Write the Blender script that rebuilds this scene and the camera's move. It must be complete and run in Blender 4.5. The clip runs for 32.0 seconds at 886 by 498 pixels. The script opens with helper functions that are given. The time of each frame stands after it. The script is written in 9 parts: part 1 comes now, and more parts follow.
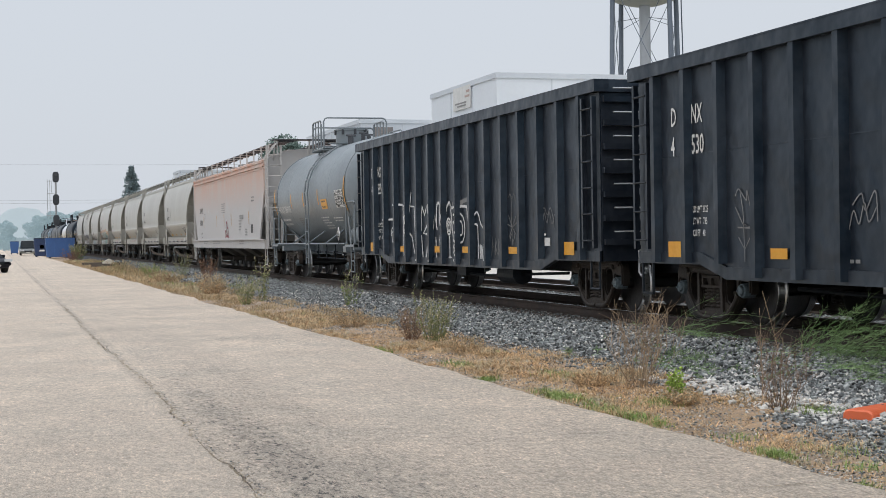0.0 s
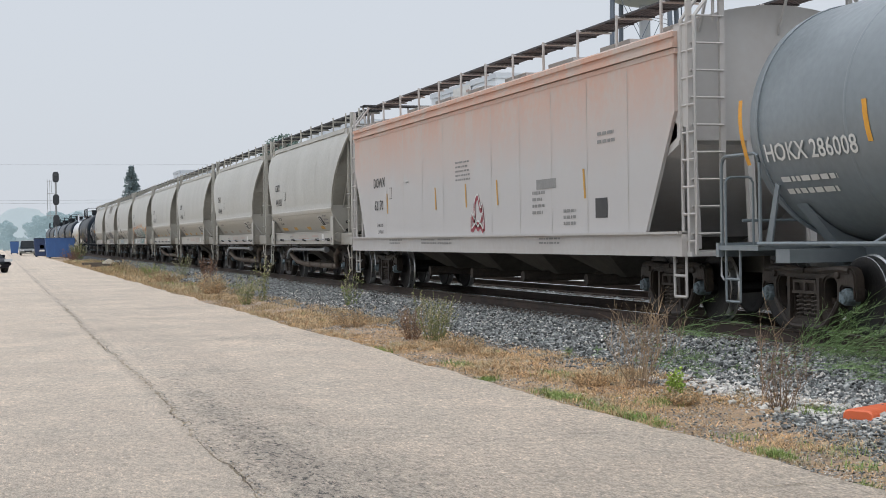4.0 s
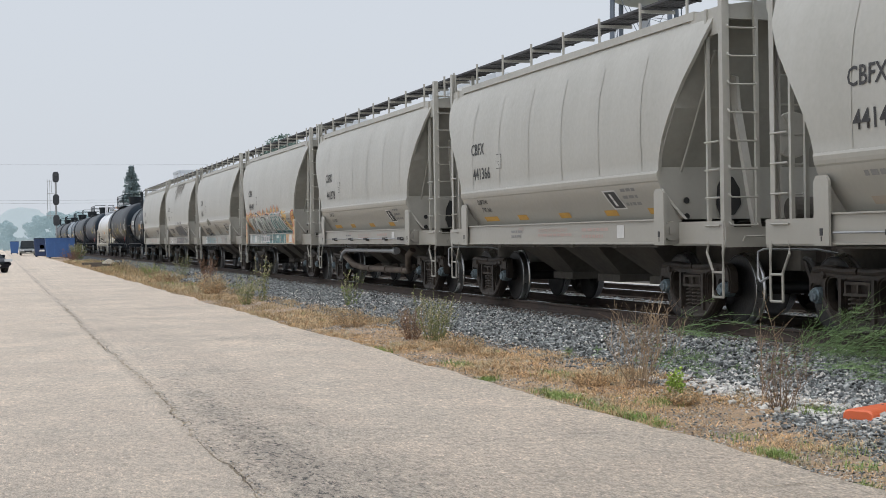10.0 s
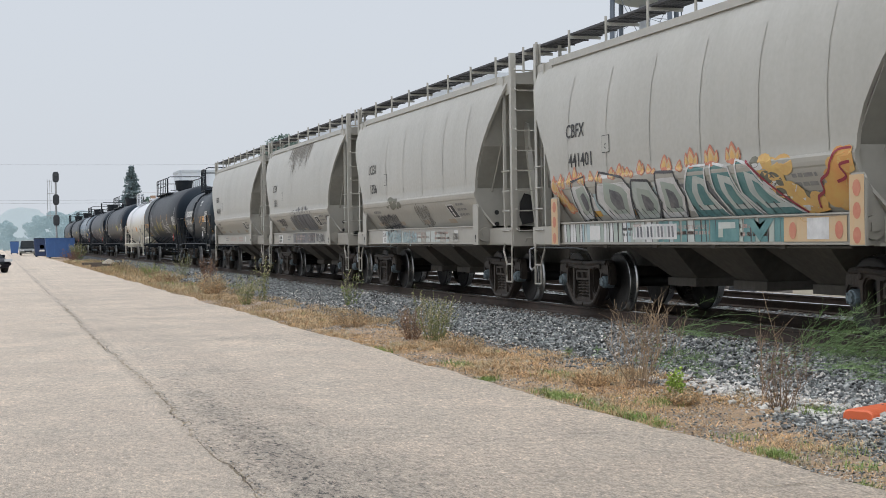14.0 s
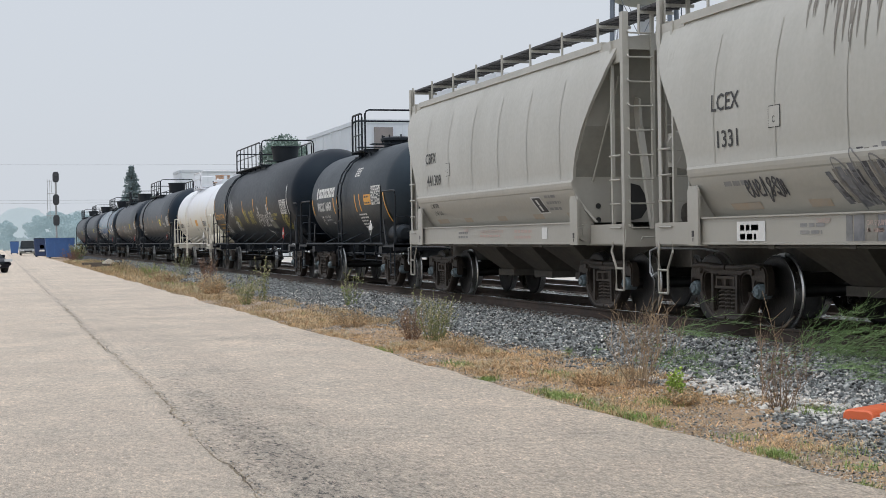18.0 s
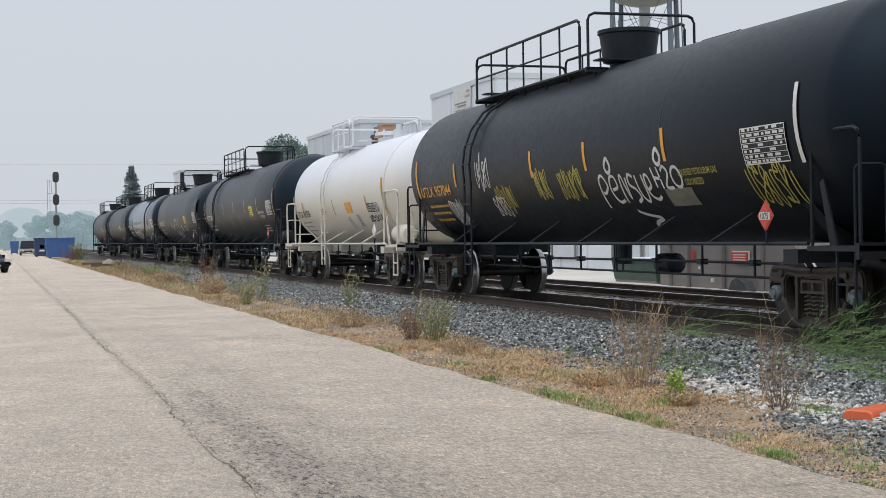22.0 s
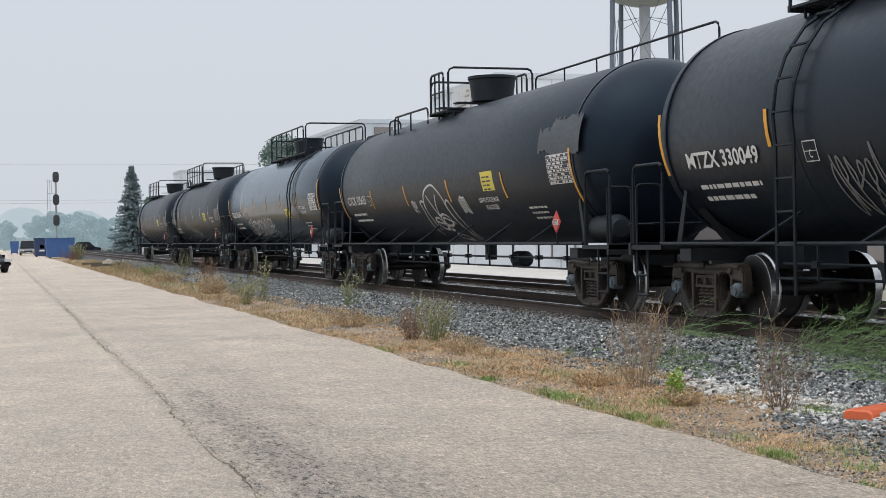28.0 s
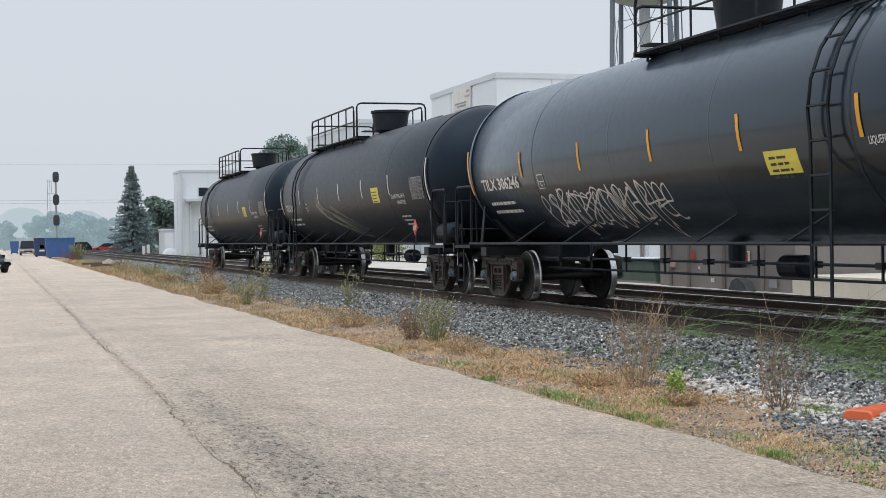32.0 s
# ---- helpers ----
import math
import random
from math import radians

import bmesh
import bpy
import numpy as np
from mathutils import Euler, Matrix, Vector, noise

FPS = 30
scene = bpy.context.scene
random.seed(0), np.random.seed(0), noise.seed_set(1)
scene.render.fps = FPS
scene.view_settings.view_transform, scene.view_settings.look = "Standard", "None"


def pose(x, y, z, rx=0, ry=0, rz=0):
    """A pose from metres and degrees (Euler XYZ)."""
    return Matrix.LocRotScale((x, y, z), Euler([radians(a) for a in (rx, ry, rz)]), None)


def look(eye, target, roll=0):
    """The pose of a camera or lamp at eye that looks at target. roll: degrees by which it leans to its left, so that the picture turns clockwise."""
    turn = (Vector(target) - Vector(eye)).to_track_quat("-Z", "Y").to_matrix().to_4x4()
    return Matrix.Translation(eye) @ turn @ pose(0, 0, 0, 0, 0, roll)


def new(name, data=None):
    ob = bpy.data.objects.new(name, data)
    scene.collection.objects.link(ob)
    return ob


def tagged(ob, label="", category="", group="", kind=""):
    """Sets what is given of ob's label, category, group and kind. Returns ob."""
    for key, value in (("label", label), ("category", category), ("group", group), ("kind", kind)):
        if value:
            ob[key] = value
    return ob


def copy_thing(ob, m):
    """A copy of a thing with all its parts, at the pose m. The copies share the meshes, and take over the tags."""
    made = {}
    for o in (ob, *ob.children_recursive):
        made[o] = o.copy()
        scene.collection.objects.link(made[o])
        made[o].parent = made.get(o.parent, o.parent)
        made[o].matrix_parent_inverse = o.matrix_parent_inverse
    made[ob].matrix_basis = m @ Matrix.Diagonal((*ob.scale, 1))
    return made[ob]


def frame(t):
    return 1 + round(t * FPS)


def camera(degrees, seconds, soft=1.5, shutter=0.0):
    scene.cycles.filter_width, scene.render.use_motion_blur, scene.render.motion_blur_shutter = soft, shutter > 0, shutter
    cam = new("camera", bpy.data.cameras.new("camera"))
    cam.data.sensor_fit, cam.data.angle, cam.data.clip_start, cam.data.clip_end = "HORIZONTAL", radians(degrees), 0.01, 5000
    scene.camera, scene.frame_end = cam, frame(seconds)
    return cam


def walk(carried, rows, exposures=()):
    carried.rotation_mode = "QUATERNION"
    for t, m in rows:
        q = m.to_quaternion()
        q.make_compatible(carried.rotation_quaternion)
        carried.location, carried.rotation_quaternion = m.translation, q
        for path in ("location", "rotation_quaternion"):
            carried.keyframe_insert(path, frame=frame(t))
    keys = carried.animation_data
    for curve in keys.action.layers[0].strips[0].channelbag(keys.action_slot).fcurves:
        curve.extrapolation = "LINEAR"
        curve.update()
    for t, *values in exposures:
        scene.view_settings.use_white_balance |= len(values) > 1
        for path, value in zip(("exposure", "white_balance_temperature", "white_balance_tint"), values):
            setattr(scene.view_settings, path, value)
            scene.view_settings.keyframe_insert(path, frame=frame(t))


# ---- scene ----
from functools import lru_cache

# Camera: it stands still beside the road.
cam = camera(34.124, 32.0, soft=0.35)
EYE = Vector((-10.232, 0.0, 1.633))
AIM = EYE + 50 * Vector((0.295247, 0.955384, -0.008517))
walk(cam, [(0.0, look(EYE, AIM, -0.90)), (32.0, look(EYE, AIM, -0.90))],
     exposures=[(0.0, 0.02), (14.0, 0.02), (20.0, -0.02), (23.0, -0.05), (25.0, -0.11), (26.5, -0.04), (29.0, 0.03), (32.0, 0.04)])

# Light: thin haze, a broad soft sun high over the road side.
SUN_EL, SUN_AZ = 62.0, 215.0
world = bpy.data.worlds.new("sky")
scene.world = world
world.use_nodes = True
wn = world.node_tree
for node in list(wn.nodes):
    wn.nodes.remove(node)
w_out = wn.nodes.new("ShaderNodeOutputWorld")
w_bg = wn.nodes.new("ShaderNodeBackground")
w_sky = wn.nodes.new("ShaderNodeTexSky")
w_sky.sky_type = "NISHITA"
w_sky.sun_disc = False
w_sky.sun_elevation = radians(SUN_EL)
w_sky.sun_rotation = radians(SUN_AZ)
w_sky.dust_density = 6.0
w_sky.air_density = 1.0
w_mix = wn.nodes.new("ShaderNodeMix")
w_mix.data_type = "RGBA"
w_mix.inputs[0].default_value = 0.86
w_mix.inputs[7].default_value = (6.75, 7.2, 7.85, 1)
wn.links.new(w_sky.outputs[0], w_mix.inputs[6])
w_tc = wn.nodes.new("ShaderNodeTexCoord")
w_xyz = wn.nodes.new("ShaderNodeSeparateXYZ")
w_up = wn.nodes.new("ShaderNodeMapRange")
w_up.interpolation_type = "SMOOTHSTEP"
for key, value in (("From Min", 0.28), ("From Max", 1.0), ("To Min", 1.0), ("To Max", 2.05)):
    w_up.inputs[key].default_value = value
w_mul = wn.nodes.new("ShaderNodeVectorMath")
w_mul.operation = "SCALE"
wn.links.new(w_tc.outputs["Generated"], w_xyz.inputs[0])
wn.links.new(w_xyz.outputs[2], w_up.inputs["Value"])
wn.links.new(w_mix.outputs[2], w_mul.inputs[0])
wn.links.new(w_up.outputs[0], w_mul.inputs["Scale"])
wn.links.new(w_mul.outputs[0], w_bg.inputs[0])
w_bg.inputs[1].default_value = 0.105
wn.links.new(w_bg.outputs[0], w_out.inputs[0])

sun_data = bpy.data.lights.new("sun", "SUN")
sun_data.energy = 0.42
sun_data.angle = radians(64)
sun_data.color = (1.0, 0.965, 0.92)
sun = new("sun", sun_data)
az = radians(SUN_AZ)
sun.matrix_basis = look((0, 0, 60), Vector((0, 0, 60)) - Vector((math.sin(az) * math.cos(radians(SUN_EL)), math.cos(az) * math.cos(radians(SUN_EL)), math.sin(radians(SUN_EL)))))
scene.view_settings.exposure = 0.0

RAIL = 0.42        # rail top over the road


# ---------------------------------------------------------------- materials
def shader(name):
    m = bpy.data.materials.new(name)
    m.use_nodes = True
    nt = m.node_tree
    return m, nt, nt.nodes["Principled BSDF"]


def paint(name, col, col2=None, rough=0.55, metal=0.0, big=0.9, fine=14.0, amount=0.5, bump=0.15, streak=1.0, spec=0.5, spot=None, spot_at=0.62, island=0.0, coat=0.0, glow=0.0, rand=0.0, fade=None, dent=0.0):
    """A surface of colour col that drifts to col2 at two scales, with fine relief, and patches of spot. streak
    stretches the drift downwards; fade = (colour, z0, z1) blends to another colour below; dent bows the sheet.
    """
    m, nt, bsdf = shader(name)
    N, L = nt.nodes, nt.links
    col2 = col2 or tuple(c * 0.72 for c in col)
    tc = N.new("ShaderNodeTexCoord")
    oi = N.new("ShaderNodeObjectInfo")
    shift = N.new("ShaderNodeVectorMath")
    shift.operation = "ADD"
    mul = N.new("ShaderNodeMath")
    mul.operation = "MULTIPLY"
    mul.inputs[1].default_value = 60.0 if rand == 0 else 0.0
    L.new(oi.outputs["Random"], mul.inputs[0])
    L.new(tc.outputs["Object"], shift.inputs[0])
    L.new(mul.outputs[0], shift.inputs[1])
    mp = N.new("ShaderNodeMapping")
    mp.inputs["Scale"].default_value = (1, 1, 1 / streak)
    L.new(shift.outputs[0], mp.inputs[0])
    n1 = N.new("ShaderNodeTexNoise")
    n1.inputs["Scale"].default_value = big
    n1.inputs["Detail"].default_value = 5
    n1.inputs["Roughness"].default_value = 0.6
    L.new(mp.outputs[0], n1.inputs["Vector"])
    n2 = N.new("ShaderNodeTexNoise")
    n2.inputs["Scale"].default_value = fine
    n2.inputs["Detail"].default_value = 3
    L.new(shift.outputs[0], n2.inputs["Vector"])
    ramp = N.new("ShaderNodeMapRange")
    ramp.inputs["From Min"].default_value = 0.5 - 0.22 / max(amount, 0.05) * 0.5
    ramp.inputs["From Max"].default_value = 0.5 + 0.22 / max(amount, 0.05) * 0.5
    add = N.new("ShaderNodeMath")
    add.operation = "MULTIPLY_ADD"
    add.inputs[1].default_value = 0.35
    L.new(n2.outputs["Fac"], add.inputs[0])
    sub = N.new("ShaderNodeMath")
    sub.operation = "SUBTRACT"
    sub.inputs[1].default_value = 0.175
    L.new(n1.outputs["Fac"], sub.inputs[0])
    L.new(sub.outputs[0], add.inputs[2])
    L.new(add.outputs[0], ramp.inputs["Value"])
    mix = N.new("ShaderNodeMix")
    mix.data_type = "RGBA"
    mix.inputs[6].default_value = (*col, 1)
    mix.inputs[7].default_value = (*col2, 1)
    L.new(ramp.outputs[0], mix.inputs[0])
    last = mix.outputs[2]
    if spot:
        n3 = N.new("ShaderNodeTexNoise")
        n3.inputs["Scale"].default_value = big * 2.3
        n3.inputs["Detail"].default_value = 8
        n3.inputs["Roughness"].default_value = 0.7
        L.new(mp.outputs[0], n3.inputs["Vector"])
        cut = N.new("ShaderNodeMapRange")
        cut.inputs["From Min"].default_value = spot_at
        cut.inputs["From Max"].default_value = spot_at + 0.12
        L.new(n3.outputs["Fac"], cut.inputs["Value"])
        mix2 = N.new("ShaderNodeMix")
        mix2.data_type = "RGBA"
        mix2.inputs[7].default_value = (*spot, 1)
        L.new(cut.outputs[0], mix2.inputs[0])
        L.new(last, mix2.inputs[6])
        last = mix2.outputs[2]
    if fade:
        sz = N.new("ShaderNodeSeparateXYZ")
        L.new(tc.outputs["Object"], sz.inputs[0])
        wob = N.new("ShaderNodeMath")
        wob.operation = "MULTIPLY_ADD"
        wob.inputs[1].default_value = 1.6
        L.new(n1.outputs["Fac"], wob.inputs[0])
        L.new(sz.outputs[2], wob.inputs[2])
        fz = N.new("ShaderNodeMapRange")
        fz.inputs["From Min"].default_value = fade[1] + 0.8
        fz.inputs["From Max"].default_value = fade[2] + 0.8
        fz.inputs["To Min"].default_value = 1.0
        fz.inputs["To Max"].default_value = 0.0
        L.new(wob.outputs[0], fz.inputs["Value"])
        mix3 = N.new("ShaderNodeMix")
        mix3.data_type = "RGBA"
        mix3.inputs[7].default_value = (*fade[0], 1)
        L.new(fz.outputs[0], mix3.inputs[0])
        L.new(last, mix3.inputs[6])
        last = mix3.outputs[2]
    if island or rand:
        geo = N.new("ShaderNodeNewGeometry")
        hsv = N.new("ShaderNodeHueSaturation")
        val = N.new("ShaderNodeMapRange")
        spread = island or rand
        val.inputs["To Min"].default_value = 1 - spread
        val.inputs["To Max"].default_value = 1 + spread
        L.new(geo.outputs["Random Per Island"] if island else oi.outputs["Random"], val.inputs["Value"])
        L.new(val.outputs[0], hsv.inputs["Value"])
        L.new(last, hsv.inputs["Color"])
        last = hsv.outputs["Color"]
    L.new(last, bsdf.inputs["Base Color"])
    rr = N.new("ShaderNodeMapRange")
    rr.inputs["To Min"].default_value = max(0.02, rough - 0.1)
    rr.inputs["To Max"].default_value = min(1.0, rough + 0.1)
    L.new(n2.outputs["Fac"], rr.inputs["Value"])
    L.new(rr.outputs[0], bsdf.inputs["Roughness"])
    bsdf.inputs["Metallic"].default_value = metal
    bsdf.inputs["Specular IOR Level"].default_value = spec
    if coat:
        bsdf.inputs["Coat Weight"].default_value = coat
        bsdf.inputs["Coat Roughness"].default_value = 0.14
    if glow:
        L.new(last, bsdf.inputs["Emission Color"])
        bsdf.inputs["Emission Strength"].default_value = glow
    if bump:
        b = N.new("ShaderNodeBump")
        b.inputs["Strength"].default_value = bump
        b.inputs["Distance"].default_value = 0.02
        L.new(n2.outputs["Fac"], b.inputs["Height"])
        L.new(b.outputs[0], bsdf.inputs["Normal"])
        if dent:
            n4 = N.new("ShaderNodeTexNoise")
            n4.inputs["Scale"].default_value = 1.7
            n4.inputs["Detail"].default_value = 2
            L.new(shift.outputs[0], n4.inputs["Vector"])
            b2 = N.new("ShaderNodeBump")
            b2.inputs["Strength"].default_value = 1.0
            b2.inputs["Distance"].default_value = dent
            L.new(n4.outputs["Fac"], b2.inputs["Height"])
            L.new(b2.outputs[0], b.inputs["Normal"])
    return m


def pavement(name):
    """Worn exposed-aggregate paving: coarse and fine speckle, drifting tone, dark stains beside the joint."""
    m, nt, bsdf = shader(name)
    N, L = nt.nodes, nt.links
    tc = N.new("ShaderNodeTexCoord")

    def grain(scale, detail, lo, hi, to0, to1, rough=0.6, stretch=None):
        n = N.new("ShaderNodeTexNoise")
        n.inputs["Scale"].default_value = scale
        n.inputs["Detail"].default_value = detail
        n.inputs["Roughness"].default_value = rough
        if stretch:
            mp = N.new("ShaderNodeMapping")
            mp.inputs["Scale"].default_value = stretch
            L.new(tc.outputs["Object"], mp.inputs[0])
            L.new(mp.outputs[0], n.inputs["Vector"])
        else:
            L.new(tc.outputs["Object"], n.inputs["Vector"])
        r = N.new("ShaderNodeMapRange")
        for k, v in (("From Min", lo), ("From Max", hi), ("To Min", to0), ("To Max", to1)):
            r.inputs[k].default_value = v
        L.new(n.outputs["Fac"], r.inputs["Value"])
        return r.outputs[0]

    def math2(op, a, b):
        q = N.new("ShaderNodeMath")
        q.operation = op
        for i, v in enumerate((a, b)):
            if isinstance(v, (int, float)):
                q.inputs[i].default_value = v
            else:
                L.new(v, q.inputs[i])
        return q.outputs[0]

    def clampr(v, lo, hi, to0, to1):
        r = N.new("ShaderNodeMapRange")
        r.interpolation_type = "SMOOTHSTEP"
        for k, q in (("From Min", lo), ("From Max", hi), ("To Min", to0), ("To Max", to1)):
            r.inputs[k].default_value = q
        L.new(v, r.inputs["Value"])
        return r.outputs[0]

    tone = math2("MULTIPLY", grain(0.3, 8, 0.32, 0.68, 0.84, 1.12, 0.7), grain(1.9, 8, 0.32, 0.68, 0.84, 1.15, 0.8, (1, 0.45, 1)))
    tone = math2("MULTIPLY", tone, grain(11, 6, 0.34, 0.66, 0.82, 1.16, 0.8, (1, 0.45, 1)))
    tone = math2("MULTIPLY", tone, grain(24, 4, 0.34, 0.66, 0.68, 1.30, 0.85, (1, 0.4, 1)))
    tone = math2("MULTIPLY", tone, grain(75, 3, 0.34, 0.66, 0.58, 1.38, 0.8, (1, 0.4, 1)))
    tone = math2("MULTIPLY", tone, grain(44, 1, 0.64, 0.72, 1.0, 1.42, 0.5, (1, 0.4, 1)))
    pits = grain(21, 5, 0.53, 0.63, 0.0, 1.0, 0.85, (1, 0.4, 1))
    xyz = N.new("ShaderNodeSeparateXYZ")
    L.new(tc.outputs["Object"], xyz.inputs[0])

    def off_line(x):
        return math2("ABSOLUTE", math2("ADD", xyz.outputs[0], -x), 0)

    # oily patch where water stands beside the joint, fading out along the road
    oil = math2("MULTIPLY", clampr(off_line(-8.22), 0.04, 0.42, 1.0, 0.0), clampr(xyz.outputs[1], 10.5, 19, 1.0, 0.15))
    oil = math2("MULTIPLY", oil, math2("MULTIPLY", grain(1.6, 9, 0.36, 0.54, 0.5, 1.9, 0.8, (1, 0.4, 1)), grain(8, 7, 0.42, 0.58, 0.15, 2.0, 0.85, (1, 0.35, 1))))
    band = math2("MULTIPLY", clampr(off_line(-7.75), 0.1, 0.9, 1.0, 0.0), clampr(xyz.outputs[1], 12, 34, 0.75, 0.15))
    stain = math2("MAXIMUM", oil, math2("MULTIPLY", band, grain(1.3, 9, 0.38, 0.58, 0.0, 1.1, 0.85, (1, 0.3, 1))))
    seam = math2("MULTIPLY", clampr(off_line(-8.62), 0.03, 0.16, 0.85, 0.0), grain(3.1, 6, 0.35, 0.55, 0.2, 1.0, 0.7))
    stain = math2("MAXIMUM", stain, seam)
    blot = math2("MULTIPLY", clampr(off_line(-6.75), 0.2, 0.8, 0.8, 0.0), grain(0.55, 9, 0.56, 0.68, 0.0, 1.0, 0.8))
    wide = grain(0.23, 9, 0.54, 0.72, 0.0, 0.5, 0.8)
    dark = math2("SUBTRACT", 1.0, math2("MULTIPLY", math2("MINIMUM", math2("ADD", math2("ADD", stain, blot), wide), 1.3), math2("ADD", 0.23, math2("MULTIPLY", pits, 0.76))))
    dark = math2("MULTIPLY", dark, math2("SUBTRACT", 1.0, math2("MULTIPLY", pits, 0.31)))
    # tone darkened towards the near end, standing in for lens and view-angle falloff
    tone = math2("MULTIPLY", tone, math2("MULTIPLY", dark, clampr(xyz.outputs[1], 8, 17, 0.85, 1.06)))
    mix = N.new("ShaderNodeMix")
    mix.data_type = "RGBA"
    mix.blend_type = "MULTIPLY"
    mix.inputs[0].default_value = 1.0
    warm = N.new("ShaderNodeMix")
    warm.data_type = "RGBA"
    warm.inputs[6].default_value = (0.60, 0.495, 0.39, 1)
    warm.inputs[7].default_value = (0.555, 0.47, 0.375, 1)
    L.new(grain(0.8, 4, 0.35, 0.65, 0.0, 1.0), warm.inputs[0])
    L.new(warm.outputs[2], mix.inputs[6])
    L.new(tone, mix.inputs[7])
    L.new(mix.outputs[2], bsdf.inputs["Base Color"])
    bsdf.inputs["Roughness"].default_value = 0.62
    bsdf.inputs["Specular IOR Level"].default_value = 0.5
    b = N.new("ShaderNodeBump")
    b.inputs["Strength"].default_value = 0.8
    b.inputs["Distance"].default_value = 0.012
    L.new(tone, b.inputs["Height"])
    L.new(b.outputs[0], bsdf.inputs["Normal"])
    return m


M = {}
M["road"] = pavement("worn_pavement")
M["crack"] = paint("crack_fill", (0.40, 0.32, 0.22), (0.05, 0.042, 0.036), rough=0.95, big=1.1, fine=40, amount=0.9, bump=0.6)
M["soil"] = paint("verge_soil", (0.42, 0.29, 0.18), (0.25, 0.19, 0.135), 0.95, big=2.2, fine=45, amount=0.8, bump=1.0, spot=(0.17, 0.15, 0.13), spot_at=0.56)
M["lichen"] = paint("pale_seed_head", (0.50, 0.43, 0.30), (0.40, 0.36, 0.22), 0.9, big=4, fine=20, bump=0, island=0.3)
M["flame_red"] = paint("flame_red_spray", (0.53, 0.18, 0.12), (0.57, 0.26, 0.17), 0.6, big=5, fine=20, bump=0)
M["flame_yellow"] = paint("flame_yellow_spray", (0.66, 0.46, 0.16), (0.63, 0.37, 0.14), 0.6, big=5, fine=20, bump=0)
M["spray_slate"] = paint("slate_spray", (0.115, 0.12, 0.135), (0.22, 0.22, 0.225), 0.6, big=3.5, fine=14, amount=0.7, bump=0)
M["spray_mint"] = paint("mint_spray", (0.34, 0.42, 0.38), (0.44, 0.47, 0.42), 0.6, big=2.5, fine=12, bump=0)
M["salmon"] = paint("salmon_spray", (0.60, 0.40, 0.22), (0.58, 0.46, 0.30), 0.6, big=4, fine=14, bump=0)
M["spray_sky"] = paint("light_blue_spray", (0.34, 0.48, 0.52), (0.42, 0.50, 0.50), 0.6, big=3, fine=12, bump=0)
M["soot"] = paint("soot_streak", (0.16, 0.145, 0.13), (0.26, 0.25, 0.22), 0.75, big=3, fine=14, amount=0.6, bump=0)
M["field"] = paint("distant_ground", (0.20, 0.20, 0.13), (0.28, 0.25, 0.18), 0.95, big=0.08, fine=3, bump=0.2)
M["yard"] = paint("concrete_apron", (0.62, 0.59, 0.53), (0.52, 0.49, 0.44), 0.88, big=0.3, fine=18, bump=0.3)
# Bed near black: the shade in gaps between stones is put into its colour.
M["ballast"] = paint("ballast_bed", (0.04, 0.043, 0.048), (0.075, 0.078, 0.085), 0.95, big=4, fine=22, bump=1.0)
M["stone"] = paint("ballast_stone", (0.105, 0.118, 0.119), (0.275, 0.285, 0.278), 0.7, big=14, fine=60, amount=0.8, bump=0.3, island=0.85)
M["pale_stone"] = paint("limestone", (0.66, 0.64, 0.60), (0.50, 0.485, 0.455), 0.9, big=3, fine=30, bump=0.3, island=0.35)
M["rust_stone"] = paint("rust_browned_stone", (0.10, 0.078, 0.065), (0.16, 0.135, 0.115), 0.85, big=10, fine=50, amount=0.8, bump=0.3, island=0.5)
M["tan_stone"] = paint("tan_crumb", (0.50, 0.42, 0.31), (0.36, 0.31, 0.24), 0.9, big=3, fine=30, bump=0.3, island=0.3)
M["tie"] = paint("creosoted_timber", (0.075, 0.063, 0.052), (0.125, 0.105, 0.088), 0.9, big=3, fine=20, bump=0.5, rand=0.3)
M["rail_side"] = paint("rusty_rail", (0.085, 0.058, 0.045), (0.05, 0.04, 0.035), 0.85, big=2, fine=25, bump=0.3)
M["rail_top"] = paint("polished_rail", (0.72, 0.72, 0.73), (0.6, 0.6, 0.6), 0.2, 1.0, big=2, fine=30, bump=0.02)
M["iron"] = paint("grimy_cast_iron", (0.019, 0.016, 0.014), (0.058, 0.044, 0.034), 0.6, 0.2, big=3, fine=25, bump=0.35)
M["spring"] = paint("rusty_spring", (0.085, 0.07, 0.058), (0.045, 0.038, 0.033), 0.8, 0.2, big=6, fine=30, bump=0.3)
M["pipe_rust"] = paint("dusty_rusty_pipe", (0.21, 0.17, 0.135), (0.12, 0.095, 0.078), 0.75, 0.1, big=3, fine=20, bump=0.2)
M["wheel"] = paint("wheel_steel", (0.010, 0.010, 0.011), (0.022, 0.020, 0.019), 0.5, 0.3, big=4, fine=30, bump=0.2)
M["tread"] = paint("bright_tread", (0.6, 0.6, 0.6), (0.45, 0.45, 0.45), 0.3, 1.0, big=4, fine=30, bump=0.02)
M["cap"] = paint("bearing_cap_grey", (0.20, 0.26, 0.29), (0.10, 0.12, 0.13), 0.6, 0.4, big=10, fine=40, bump=0.1)
# The fade turns the hopper sides darker and browner towards the bottom.
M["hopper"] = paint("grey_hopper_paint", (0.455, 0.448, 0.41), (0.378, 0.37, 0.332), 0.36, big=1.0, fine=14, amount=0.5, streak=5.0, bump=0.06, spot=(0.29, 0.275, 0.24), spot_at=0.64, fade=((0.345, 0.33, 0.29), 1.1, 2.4))
